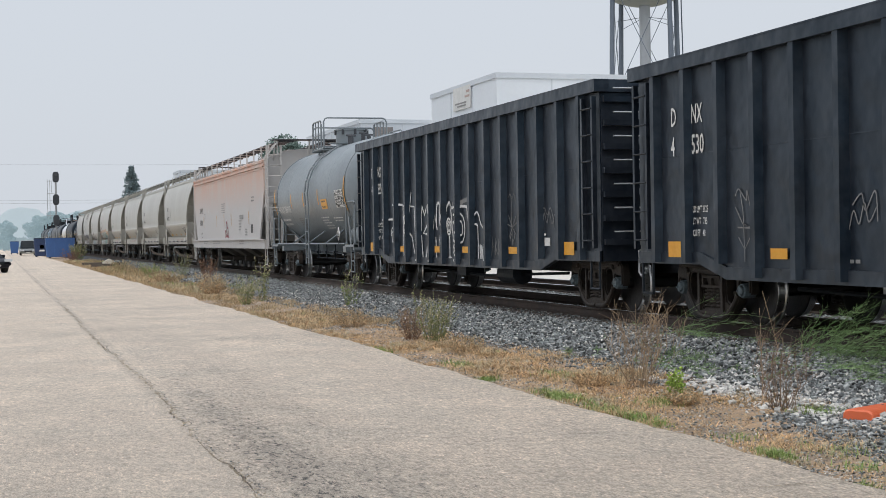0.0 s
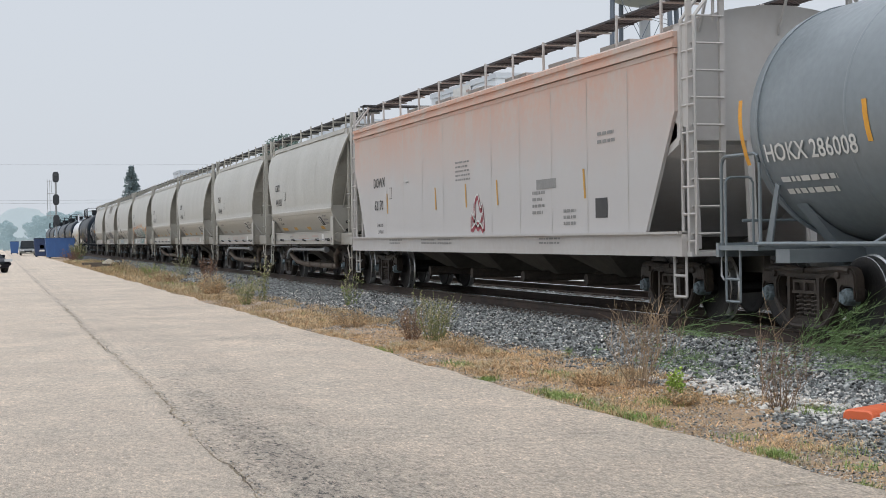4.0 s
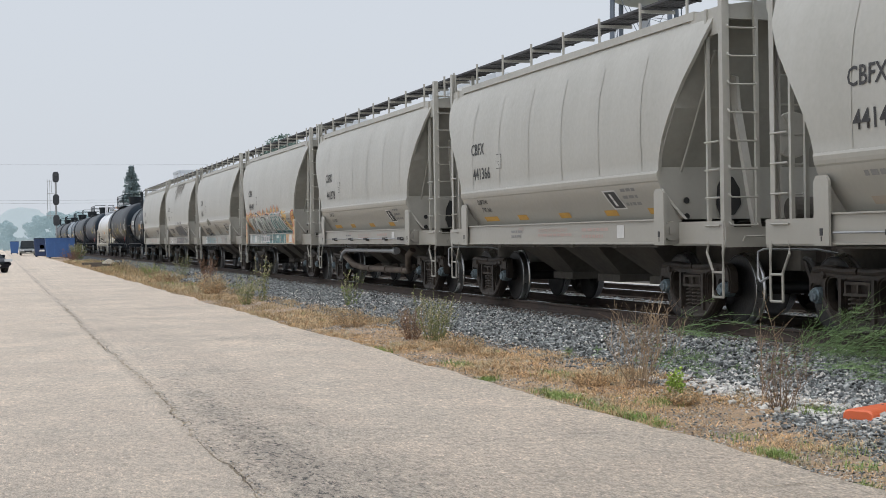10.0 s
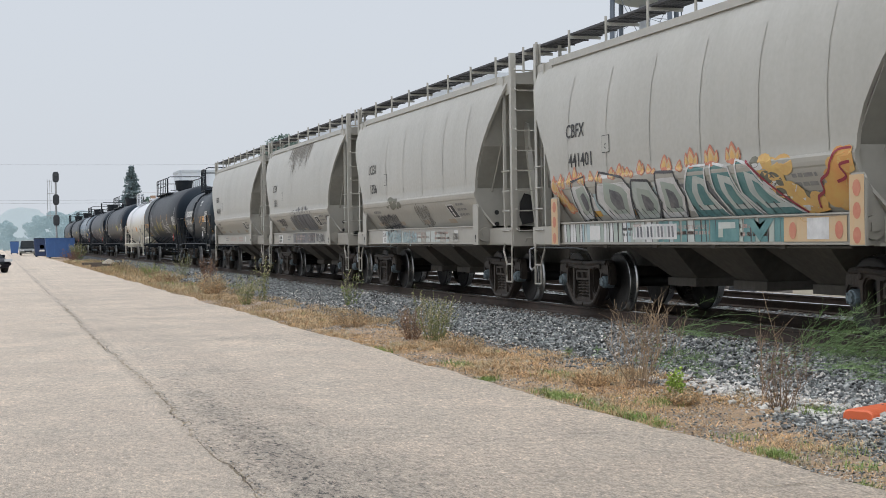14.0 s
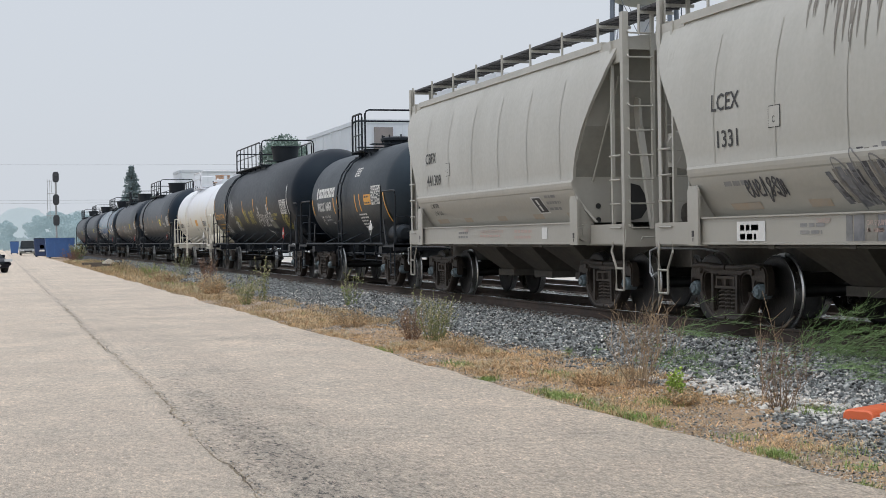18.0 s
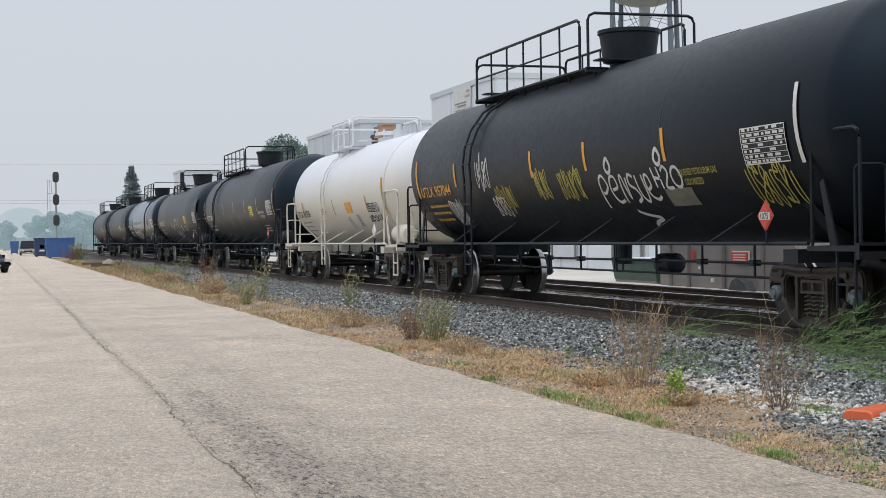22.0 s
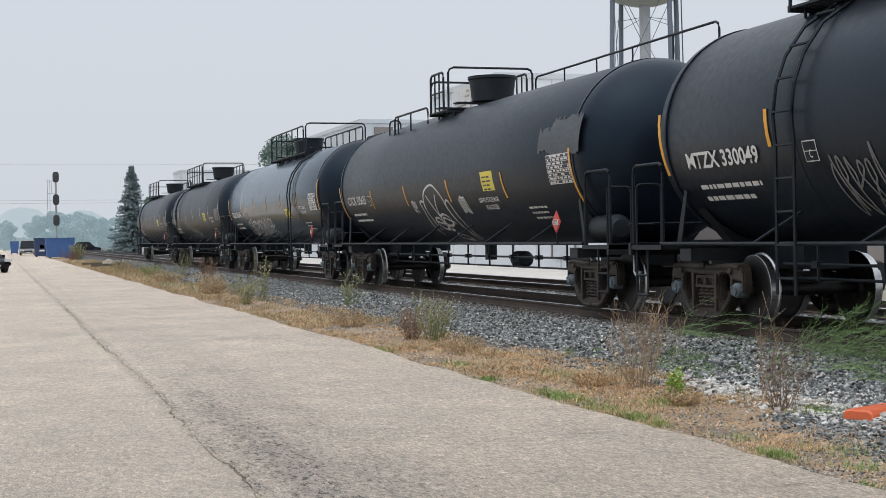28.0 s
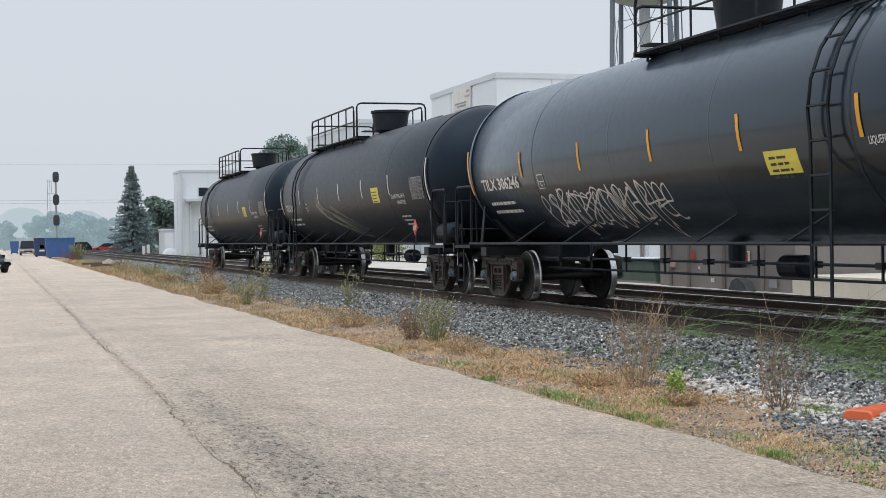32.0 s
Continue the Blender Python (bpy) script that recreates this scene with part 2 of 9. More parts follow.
# Darker hopper grey, with the shade of the car ends put into the colour.
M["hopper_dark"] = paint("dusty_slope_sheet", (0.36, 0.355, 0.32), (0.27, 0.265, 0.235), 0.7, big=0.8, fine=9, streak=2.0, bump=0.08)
# Dark brown-grey for the bays, draft sills and pipes below the body.
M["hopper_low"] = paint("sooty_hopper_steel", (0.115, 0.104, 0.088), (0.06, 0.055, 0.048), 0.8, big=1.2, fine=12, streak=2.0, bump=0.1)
# Darker than bare galvanising: the boards' shaded underside is put into the colour.
M["grating"] = paint("galvanised_grating", (0.09, 0.09, 0.095), (0.06, 0.06, 0.065), 0.6, 0.5, big=4, fine=30)
M["pink"] = paint("sunbaked_pink_paint", (0.58, 0.335, 0.245), (0.53, 0.43, 0.38), 0.65, big=0.9, fine=8, amount=1.1, streak=2.6, bump=0.05, spot=(0.55, 0.33, 0.22), spot_at=0.62, fade=((0.495, 0.485, 0.48), 2.25, 3.75))
M["pink_low"] = paint("chalky_white_paint", (0.50, 0.495, 0.485), (0.45, 0.425, 0.405), 0.65, big=0.6, fine=8, streak=2.5, bump=0.05)
M["gondola"] = paint("black_gondola_paint", (0.005, 0.0075, 0.0125), (0.031, 0.035, 0.043), 0.36, big=1.3, fine=10, amount=0.6, streak=1.8, bump=0.1, spot=(0.08, 0.075, 0.072), spot_at=0.67, spec=0.42, dent=0.06)
M["tank_black"] = paint("dull_black_tank_paint", (0.005, 0.0075, 0.0135), (0.010, 0.0125, 0.019), 0.37, big=0.6, fine=10, streak=2.5, bump=0.06, spot=(0.032, 0.032, 0.034), spot_at=0.70, spec=0.31)
M["tank_rust"] = paint("rust_tinged_black_paint", (0.0045, 0.0065, 0.011), (0.011, 0.0105, 0.013), 0.40, big=0.5, fine=9, streak=2.5, bump=0.06, spec=0.24)
M["tank_dusty"] = paint("dusty_charcoal_tank_paint", (0.016, 0.0185, 0.022), (0.024, 0.0265, 0.030), 0.44, big=0.6, fine=10, streak=2.5, bump=0.05, spot=(0.045, 0.044, 0.044), spot_at=0.70, spec=0.42)
M["tank_gloss"] = paint("glossy_black_tank_paint", (0.007, 0.008, 0.010), (0.012, 0.013, 0.015), 0.34, big=0.5, fine=8, streak=2.5, bump=0.02, coat=0.7)
M["tank_grey"] = paint("slate_grey_tank_paint", (0.215, 0.25, 0.272), (0.165, 0.19, 0.205), 0.34, big=0.6, fine=10, streak=2.5, bump=0.05)
M["tank_white"] = paint("white_tank_paint", (0.74, 0.765, 0.81), (0.69, 0.71, 0.75), 0.36, big=0.5, fine=8, streak=2.5, bump=0.04, spot=(0.45, 0.36, 0.28), spot_at=0.74, fade=((0.66, 0.63, 0.55), 2.1, 3.0))
M["black"] = paint("black_enamel", (0.013, 0.014, 0.016), (0.024, 0.023, 0.024), 0.5, big=3, fine=20, bump=0.1, spec=0.3)
M["white"] = paint("white_stencil", (0.72, 0.72, 0.70), (0.6, 0.6, 0.58), 0.6, big=3, fine=30, bump=0)
M["ink"] = paint("black_stencil", (0.03, 0.03, 0.033), (0.05, 0.05, 0.05), 0.6, big=3, fine=30, bump=0)
M["dim"] = paint("faded_stencil", (0.28, 0.28, 0.27), (0.2, 0.2, 0.2), 0.6, big=3, fine=30, bump=0)
M["yellow"] = paint("yellow_reflector", (0.75, 0.36, 0.03), (0.64, 0.29, 0.02), 0.45, big=5, fine=30, bump=0)
M["worn_brown"] = paint("worn_reflector", (0.40, 0.31, 0.22), (0.37, 0.33, 0.28), 0.6, big=5, fine=30, bump=0)
M["faded_yellow"] = paint("dusty_reflector", (0.60, 0.34, 0.06), (0.48, 0.27, 0.06), 0.6, big=5, fine=30, bump=0)
M["red"] = paint("red_sign_paint", (0.60, 0.07, 0.05), (0.52, 0.06, 0.05), 0.5, bump=0)
M["pinkish"] = paint("pale_red_stencil", (0.46, 0.35, 0.31), (0.44, 0.33, 0.29), 0.6, bump=0)
M["spray_white"] = paint("white_spray", (0.72, 0.72, 0.71), (0.52, 0.52, 0.52), 0.6, big=4, fine=20, bump=0)
M["spray_dim"] = paint("thin_grey_spray", (0.24, 0.24, 0.24), (0.12, 0.12, 0.12), 0.6, big=4, fine=20, bump=0)
M["spray_yellow"] = paint("yellow_spray", (0.50, 0.44, 0.10), (0.32, 0.28, 0.06), 0.6, big=4, fine=20, bump=0)
M["spray_orange"] = paint("orange_spray", (0.66, 0.30, 0.10), (0.64, 0.42, 0.13), 0.6, big=2, fine=12, bump=0)
M["spray_teal"] = paint("teal_spray", (0.07, 0.19, 0.20), (0.18, 0.33, 0.32), 0.6, big=2, fine=12, bump=0)
M["spray_pale"] = paint("pale_green_spray", (0.55, 0.58, 0.55), (0.42, 0.47, 0.45), 0.6, big=2, fine=12, bump=0)
M["spray_red"] = paint("red_spray", (0.34, 0.04, 0.06), (0.28, 0.05, 0.07), 0.6, big=3, fine=12, bump=0)
M["spray_black"] = paint("black_spray", (0.04, 0.04, 0.045), (0.10, 0.10, 0.11), 0.6, big=3, fine=12, bump=0)
M["patch"] = paint("grey_touch_up", (0.042, 0.047, 0.055), (0.065, 0.07, 0.078), 0.6, big=2, fine=12, bump=0)
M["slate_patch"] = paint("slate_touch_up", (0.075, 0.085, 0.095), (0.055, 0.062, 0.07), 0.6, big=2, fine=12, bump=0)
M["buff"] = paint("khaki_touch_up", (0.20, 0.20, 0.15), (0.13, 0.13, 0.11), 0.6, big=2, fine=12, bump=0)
# Both claddings are lifted towards bluish white, with haze held in the colour.
M["clad"] = paint("white_cladding", (0.74, 0.78, 0.82), (0.68, 0.72, 0.76), 0.6, big=0.2, fine=6, streak=4, bump=0.05)
M["clad2"] = paint("pale_grey_cladding", (0.62, 0.66, 0.70), (0.54, 0.58, 0.62), 0.6, big=0.2, fine=6, streak=4, bump=0.05)
M["dock"] = paint("tan_dock_concrete", (0.70, 0.65, 0.55), (0.58, 0.54, 0.46), 0.9, big=0.8, fine=12, bump=0.3, streak=2)
M["shed"] = paint("dark_steel_siding", (0.19, 0.18, 0.175), (0.25, 0.225, 0.215), 0.6, big=0.8, fine=9, streak=3, bump=0.1)
M["tower"] = paint("silver_tower_paint", (0.42, 0.44, 0.47), (0.36, 0.38, 0.41), 0.5, 0.1, big=0.3, fine=5)
M["tower_leg"] = paint("grey_tower_steel", (0.15, 0.18, 0.225), (0.12, 0.145, 0.18), 0.5, 0.1, big=0.5, fine=5)
M["blue"] = paint("blue_dumpster_paint", (0.055, 0.14, 0.36), (0.045, 0.11, 0.28), 0.55, big=0.8, fine=8, bump=0.1)
M["navy"] = paint("navy_dumpster_paint", (0.03, 0.06, 0.15), (0.025, 0.045, 0.11), 0.55, big=0.8, fine=8, bump=0.1)
M["orange"] = paint("orange_plastic", (0.75, 0.16, 0.06), (0.66, 0.13, 0.05), 0.5, big=3, fine=20, bump=0.1)
M["galv"] = paint("galvanised_steel", (0.40, 0.41, 0.42), (0.32, 0.33, 0.34), 0.5, 0.5, big=3, fine=15)
M["carpaint_dark"] = paint("dark_car_paint", (0.015, 0.017, 0.025), (0.02, 0.02, 0.028), 0.4, bump=0, spec=0.12)
M["carpaint_red"] = paint("red_car_paint", (0.42, 0.03, 0.03), (0.4, 0.03, 0.03), 0.3, coat=0.5, bump=0)
M["carpaint_blue"] = paint("blue_car_paint", (0.06, 0.16, 0.35), (0.05, 0.14, 0.3), 0.3, coat=0.5, bump=0)
M["carpaint_silver"] = paint("silver_car_paint", (0.24, 0.26, 0.26), (0.22, 0.24, 0.24), 0.3, 0.4, coat=0.5, bump=0)
M["glass"] = paint("tinted_glass", (0.02, 0.025, 0.03), (0.03, 0.035, 0.04), 0.08, bump=0, spec=0.06)
M["rubber"] = paint("rubber", (0.02, 0.02, 0.02), (0.03, 0.03, 0.03), 0.85, bump=0.1)
M["lamp_glass"] = paint("headlamp_glass", (0.6, 0.62, 0.64), (0.55, 0.57, 0.6), 0.15, bump=0)
M["bark"] = paint("bark", (0.14, 0.11, 0.085), (0.09, 0.07, 0.055), 0.95, big=4, fine=18, bump=0.6)
M["bin_green"] = paint("green_bin_paint", (0.06, 0.105, 0.085), (0.045, 0.08, 0.065), 0.5, big=2, fine=15)
M["dead_twig"] = paint("dead_stalk", (0.42, 0.31, 0.20), (0.26, 0.185, 0.12), 0.9, big=4, fine=18, island=0.35)
M["dead_bark"] = paint("dead_brown_stalk", (0.30, 0.215, 0.15), (0.18, 0.125, 0.09), 0.9, big=4, fine=18, island=0.35)
M["rust"] = paint("rust_scale", (0.34, 0.19, 0.11), (0.46, 0.36, 0.28), 0.85, big=4, fine=20, bump=0.3)
M["dry_grass"] = paint("dry_grass", (0.62, 0.405, 0.215), (0.50, 0.35, 0.195), 0.9, big=1.2, fine=9, bump=0, island=0.6)
M["far_straw"] = paint("muted_straw", (0.50, 0.35, 0.20), (0.38, 0.30, 0.175), 0.9, big=1.2, fine=9, bump=0, island=0.5)
M["lemon"] = paint("lemon_notice_paint", (0.78, 0.66, 0.10), (0.70, 0.58, 0.10), 0.6, big=3, fine=12, bump=0)
M["green_grass"] = paint("green_grass", (0.185, 0.305, 0.075), (0.27, 0.33, 0.11), 0.85, big=1.5, fine=9, bump=0, island=0.4)
M["weed"] = paint("weed_leaf", (0.17, 0.21, 0.075), (0.25, 0.25, 0.11), 0.8, big=2, fine=12, bump=0, island=0.4)
M["lime"] = paint("lime_leaf", (0.36, 0.50, 0.08), (0.28, 0.41, 0.08), 0.8, big=2, fine=12, bump=0, island=0.3)
M["rush"] = paint("feathery_stem", (0.22, 0.36, 0.14), (0.31, 0.41, 0.20), 0.8, big=2, fine=12, bump=0, island=0.4)
M["russet"] = paint("russet_weed", (0.22, 0.11, 0.07), (0.16, 0.09, 0.06), 0.85, big=2, fine=12, bump=0, island=0.4)
# Needles paled towards blue: the haze before the spruces is in their colour.
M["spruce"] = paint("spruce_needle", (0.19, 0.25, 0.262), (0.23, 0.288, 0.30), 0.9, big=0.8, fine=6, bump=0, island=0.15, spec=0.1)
# Leaf colour lightened to hold the haze over the trees behind the spruce.
M["leaf"] = paint("tree_leaf", (0.19, 0.26, 0.235), (0.22, 0.29, 0.255), 0.9, big=0.6, fine=5, bump=0, island=0.15, spec=0.1)
for key in ("gondola", "tank_black", "tank_rust", "tank_dusty", "tank_gloss", "black"):
    M[key].node_tree.nodes["Principled BSDF"].inputs["Specular Tint"].default_value = (0.50, 0.76, 1.0, 1)
M["tank_gloss"].node_tree.nodes["Principled BSDF"].inputs["Coat Tint"].default_value = (0.60, 0.81, 1.0, 1)
M["tank_gloss"].node_tree.nodes["Principled BSDF"].inputs["Specular IOR Level"].default_value = 0.3
# Far woods: the air's haze is put into pale colours and a faint glow.
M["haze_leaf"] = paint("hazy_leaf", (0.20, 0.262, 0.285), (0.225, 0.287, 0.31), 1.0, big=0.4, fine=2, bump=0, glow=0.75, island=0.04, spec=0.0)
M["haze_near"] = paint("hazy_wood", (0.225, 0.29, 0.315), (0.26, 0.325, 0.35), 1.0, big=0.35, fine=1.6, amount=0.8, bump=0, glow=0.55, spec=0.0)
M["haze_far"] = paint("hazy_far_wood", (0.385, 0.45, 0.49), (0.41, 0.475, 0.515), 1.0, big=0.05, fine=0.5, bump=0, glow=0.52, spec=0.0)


# ---------------------------------------------------------------- mesh helpers
def obj(name, bm, mats, parent=None, label="", smooth=False):
    me = bpy.data.meshes.new(name)
    bm.to_mesh(me)
    bm.free()
    for m in mats if isinstance(mats, (list, tuple)) else [mats]:
        me.materials.append(m if not isinstance(m, str) else M[m])
    if smooth:
        me.polygons.foreach_set("use_smooth", [True] * len(me.polygons))
        me.set_sharp_from_angle(angle=radians(38))
    ob = new(name, me)
    if parent:
        ob.parent = parent
    if label:
        ob["label"] = label
    return ob


def part(name, bm, mats, parent, label="", smooth=False):
    return obj(name, bm, mats, parent, label, smooth)


def thing(name, m, label, category, group="", kind=""):
    ob = new(name)
    ob.empty_display_size = 0.3
    ob.matrix_basis = m
    return tagged(ob, label, category, group, kind)


def B():
    return bmesh.new()


def box(bm, x0, x1, y0, y1, z0, z1, mi=0, m=None):
    pts = [Vector((x, y, z)) for x in (x0, x1) for y in (y0, y1) for z in (z0, z1)]
    if m:
        pts = [m @ q for q in pts]
    v = [bm.verts.new(q) for q in pts]
    for f in ((0, 1, 3, 2), (4, 6, 7, 5), (0, 4, 5, 1), (2, 3, 7, 6), (0, 2, 6, 4), (1, 5, 7, 3)):
        bm.faces.new([v[i] for i in f]).material_index = mi
    return bm


def rod(bm, pts, r, seg=6, mi=0, r2=None):
    """A round bar along the points."""
    pts = [Vector(q) for q in pts]
    rings = []
    for i, q in enumerate(pts):
        a = pts[max(i - 1, 0)]
        b = pts[min(i + 1, len(pts) - 1)]
        d = (b - a).normalized()
        s = d.cross(Vector((0, 0, 1)))
        if s.length < 0.05:
            s = d.cross(Vector((0, 1, 0)))
        s.normalize()
        u = s.cross(d)
        rr = r if r2 is None else r + (r2 - r) * i / (len(pts) - 1)
        rings.append([bm.verts.new(q + rr * (math.cos(k * math.tau / seg) * s + math.sin(k * math.tau / seg) * u)) for k in range(seg)])
    for a, b in zip(rings, rings[1:]):
        for k in range(seg):
            bm.faces.new((a[k], a[(k + 1) % seg], b[(k + 1) % seg], b[k])).material_index = mi
    if seg > 2:
        bm.faces.new(rings[0]).material_index = mi
        bm.faces.new(rings[-1][::-1]).material_index = mi
    return bm


def prism(bm, poly, axis, a, b, mi=0):
    """A flat polygon (two coordinates) pushed along an axis from a to b. axis x: poly in (y, z); y: (x, z); z: (x, y)."""
    def at(q, w):
        return Vector((w, q[0], q[1])) if axis == "x" else Vector((q[0], w, q[1])) if axis == "y" else Vector((q[0], q[1], w))
    lo = [bm.verts.new(at(q, a)) for q in poly]
    hi = [bm.verts.new(at(q, b)) for q in poly]
    bm.faces.new(lo).material_index = mi
    bm.faces.new(hi[::-1]).material_index = mi
    n = len(poly)
    for i in range(n):
        bm.faces.new((lo[i], hi[i], hi[(i + 1) % n], lo[(i + 1) % n])).material_index = mi
    return bm


def lathe(bm, prof, axis, seg=32, c=(0, 0, 0), mi=0, mis=None):
    """prof: (along, radius); turned round the axis x, y or z through c."""
    c = Vector(c)
    rings = []
    for a, r in prof:
        ring = []
        for k in range(seg):
            s, t = math.cos(k * math.tau / seg) * r, math.sin(k * math.tau / seg) * r
            v = Vector((a, s, t)) if axis == "x" else Vector((s, a, t)) if axis == "y" else Vector((s, t, a))
            ring.append(bm.verts.new(c + v))
        rings.append(ring)
    for i, (a, b) in enumerate(zip(rings, rings[1:])):
        for k in range(seg):
            bm.faces.new((a[k], a[(k + 1) % seg], b[(k + 1) % seg], b[k])).material_index = mis[i] if mis else mi
    if prof[0][1] > 1e-4:
        bm.faces.new(rings[0][::-1]).material_index = mis[0] if mis else mi
    if prof[-1][1] > 1e-4:
        bm.faces.new(rings[-1]).material_index = mis[-1] if mis else mi
    return bm


def fix(bm):
    bmesh.ops.recalc_face_normals(bm, faces=bm.faces)
    return bm


def bulk(name, verts, faces, mat, parent=None):
    """Many small pieces as one mesh, from arrays."""
    me = bpy.data.meshes.new(name)
    me.from_pydata(verts.tolist(), [], faces.tolist())
    me.materials.append(M[mat])
    ob = new(name, me)
    ob.parent = parent
    return ob


# ---------------------------------------------------------------- ground, road, tracks
def structure(name, bm, mats, label=""):
    return tagged(obj(name, bm, mats), label, "", "", "structure")


def hill(x, y):
    return 0.05 * noise.noise((x * 0.8, y * 0.5, 3.1)) + 0.02 * noise.noise((x * 3, y * 3, 1.7))


ground = structure("ground", box(B(), -1500, 1500, -300, 3000, -0.6, -0.05), "field", "flat dry ground running out to the horizon")

# The road: two slabs parted by a ragged joint, with a broken outer edge.
def joint(y):
    return -8.67 + 0.09 * noise.noise((y * 0.35, 0.3, 0)) + 0.05 * noise.noise((y * 1.7, 7.3, 0)) + 0.035 * noise.noise((y * 5, 2.3, 0))


def gap(y):
    return max(0.0008, (0.009 if y < 17 else 0.007) + 0.010 * noise.noise((y * 0.7, 5.5, 0)) + 0.008 * noise.noise((y * 4.1, 1.5, 0)))


def edge(y):
    return -4.95 + 0.16 * noise.noise((y * 0.25, 9.1, 0)) + 0.09 * noise.noise((y * 1.1, 4.2, 0)) + 0.035 * noise.noise((y * 4, 1.2, 0))


def strip(rows, z0, z1):
    """A slab between two wavering edges. rows: (y, x_left, x_right)."""
    bm = B()
    last = None
    for y, a, b in rows:
        now = [bm.verts.new((a, y, z0)), bm.verts.new((a, y, z1)), bm.verts.new((b, y, z1)), bm.verts.new((b, y, z0))]
        if last:
            for i in range(4):
                bm.faces.new((last[i], last[(i + 1) % 4], now[(i + 1) % 4], now[i]))
        last = now
    return fix(bm)


ys = [-25 + 0.5 * i for i in range(50)] + [0.15 * i for i in range(300)] + [45 + 0.8 * i for i in range(160)] + [173 + 30 * i for i in range(10)]
road = thing("road", Matrix(), "worn sand-grey paved road with a ragged lengthwise joint", "", kind="structure")
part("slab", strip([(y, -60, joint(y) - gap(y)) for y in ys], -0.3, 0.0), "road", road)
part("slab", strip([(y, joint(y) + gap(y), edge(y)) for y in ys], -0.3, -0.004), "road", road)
part("joint_fill", strip([(y, joint(y) - 0.08, joint(y) + 0.08) for y in ys[:400]], -0.3, -0.012), "crack", road, "dark dirt in the joint")


def scar(x0, y0, x1, y1, w, seed):
    """A hairline break in the paving."""
    n = max(8, int(math.hypot(x1 - x0, y1 - y0) / 0.12))
    bm, last = B(), None
    for i in range(n + 1):
        t = i / n
        ww = w * 0.7 * max(0.0, -0.1 + abs(noise.noise((i * 0.3, seed, 0.5))) * 1.9)
        x = x0 + (x1 - x0) * t + 0.06 * noise.noise((i * 0.22, seed, 0))
        y = y0 + (y1 - y0) * t + 0.12 * noise.noise((i * 0.25, seed, 4))
        along = abs(x1 - x0) > abs(y1 - y0)
        a = (x, y - ww, 0.004) if along else (x - ww, y, 0.004)
        b = (x, y + ww, 0.004) if along else (x + ww, y, 0.004)
        now = [bm.verts.new(a), bm.verts.new(b)]
        if last:
            bm.faces.new((last[0], now[0], now[1], last[1]))
        last = now
    return part("hairline_crack", fix(bm), "crack", road)


for args in ((-8.5, 20.0, -6.2, 20.6, 0.012, 1), (-12.6, 20.3, -9.0, 20.3, 0.012, 2), (-8.4, 33.5, -5.4, 33.9, 0.02, 3), (-14, 14.6, -9.4, 15.2, 0.008, 4), (-7.2, 8.35, -4.9, 8.2, 0.011, 6), (-8.5, 41, -6.0, 41.2, 0.022, 7), (-13, 46, -9, 46.5, 0.024, 8)):
    scar(*args)

# The verge between road and ballast, and the bed under both tracks.
def verge_z(x, y):
    t = (x + 5.1) / 2.3
    return -0.045 + 0.10 * max(0, min(1, t)) + hill(x, y) * (0.25 + 0.75 * max(0, min(1, t * 2)))


def sheet(name, xs, ys, fz, mat, label):
    bm = B()
    grid = [[bm.verts.new((x, y, fz(x, y))) for x in xs] for y in ys]
    for a, b in zip(grid, grid[1:]):
        for i in range(len(xs) - 1):
            bm.faces.new((a[i], a[i + 1], b[i + 1], b[i]))
    ob = structure(name, fix(bm), mat, label)
    ob.data.polygons.foreach_set("use_smooth", [True] * len(ob.data.polygons))
    return ob


vy = [2 + 0.35 * i for i in range(140)] + [51 + 2.0 * i for i in range(90)] + [240, 300, 400]
sheet("verge", [-5.35 + 0.22 * i for i in range(12)], vy, verge_z, "soil", "dry stony verge with patches of burnt grass")


def bed_z(x, y):
    """Shoulder of the ballast: flat under the rails, falling to the verge."""
    top = RAIL - 0.20
    if x > -1.75:
        return top + 0.02 * noise.noise((x * 4, y * 4, 0))
    t = min(1, (-1.75 - x) / 1.75)
    return top + (0.02 - top) * t + 0.03 * noise.noise((x * 3, y * 3, 0)) - (0.10 if x < -3.3 else 0)


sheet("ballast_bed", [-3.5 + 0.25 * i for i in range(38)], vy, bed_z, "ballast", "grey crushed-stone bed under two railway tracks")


def rail_bar(name, x, parent, y0=-60, y1=420):
    pr = [(-0.07, -0.17), (0.07, -0.17), (0.07, -0.155), (0.012, -0.13), (0.012, -0.045), (0.036, -0.035), (0.036, -0.006), (0.03, 0.0), (-0.03, 0.0), (-0.036, -0.006), (-0.036, -0.035), (-0.012, -0.045), (-0.012, -0.13), (-0.07, -0.155)]
    bm = B()
    prism(bm, [(x + a, RAIL + b) for a, b in pr], "y", y0, y1)
    fix(bm)
    bm.faces.ensure_lookup_table()
    for f in bm.faces:
        c = f.calc_center_median()
        if c.z > RAIL - 0.004 or (c.z > RAIL - 0.0065 and abs(c.x - x) < 0.034):
            f.material_index = 1
    return part(name, bm, ["rail_side", "rail_top"], parent)


TRACK_2 = 3.64
track_1 = thing("track_1", Matrix(), "railway track with rusty rails and dark timber sleepers", "", kind="structure")
track_2 = thing("track_2", Matrix(), "second railway track with rusty rails behind the first", "", kind="structure")
for tr, cx in ((track_1, 0.0), (track_2, TRACK_2)):
    for s in (-0.7525, 0.7525):
        rail_bar("rail", cx + s, tr)

# Paved yard beyond the tracks.
structure("yard", box(B(), 5.35, 60, 22, 110, -0.1, 0.30), "yard", "pale concrete yard beside the tracks")


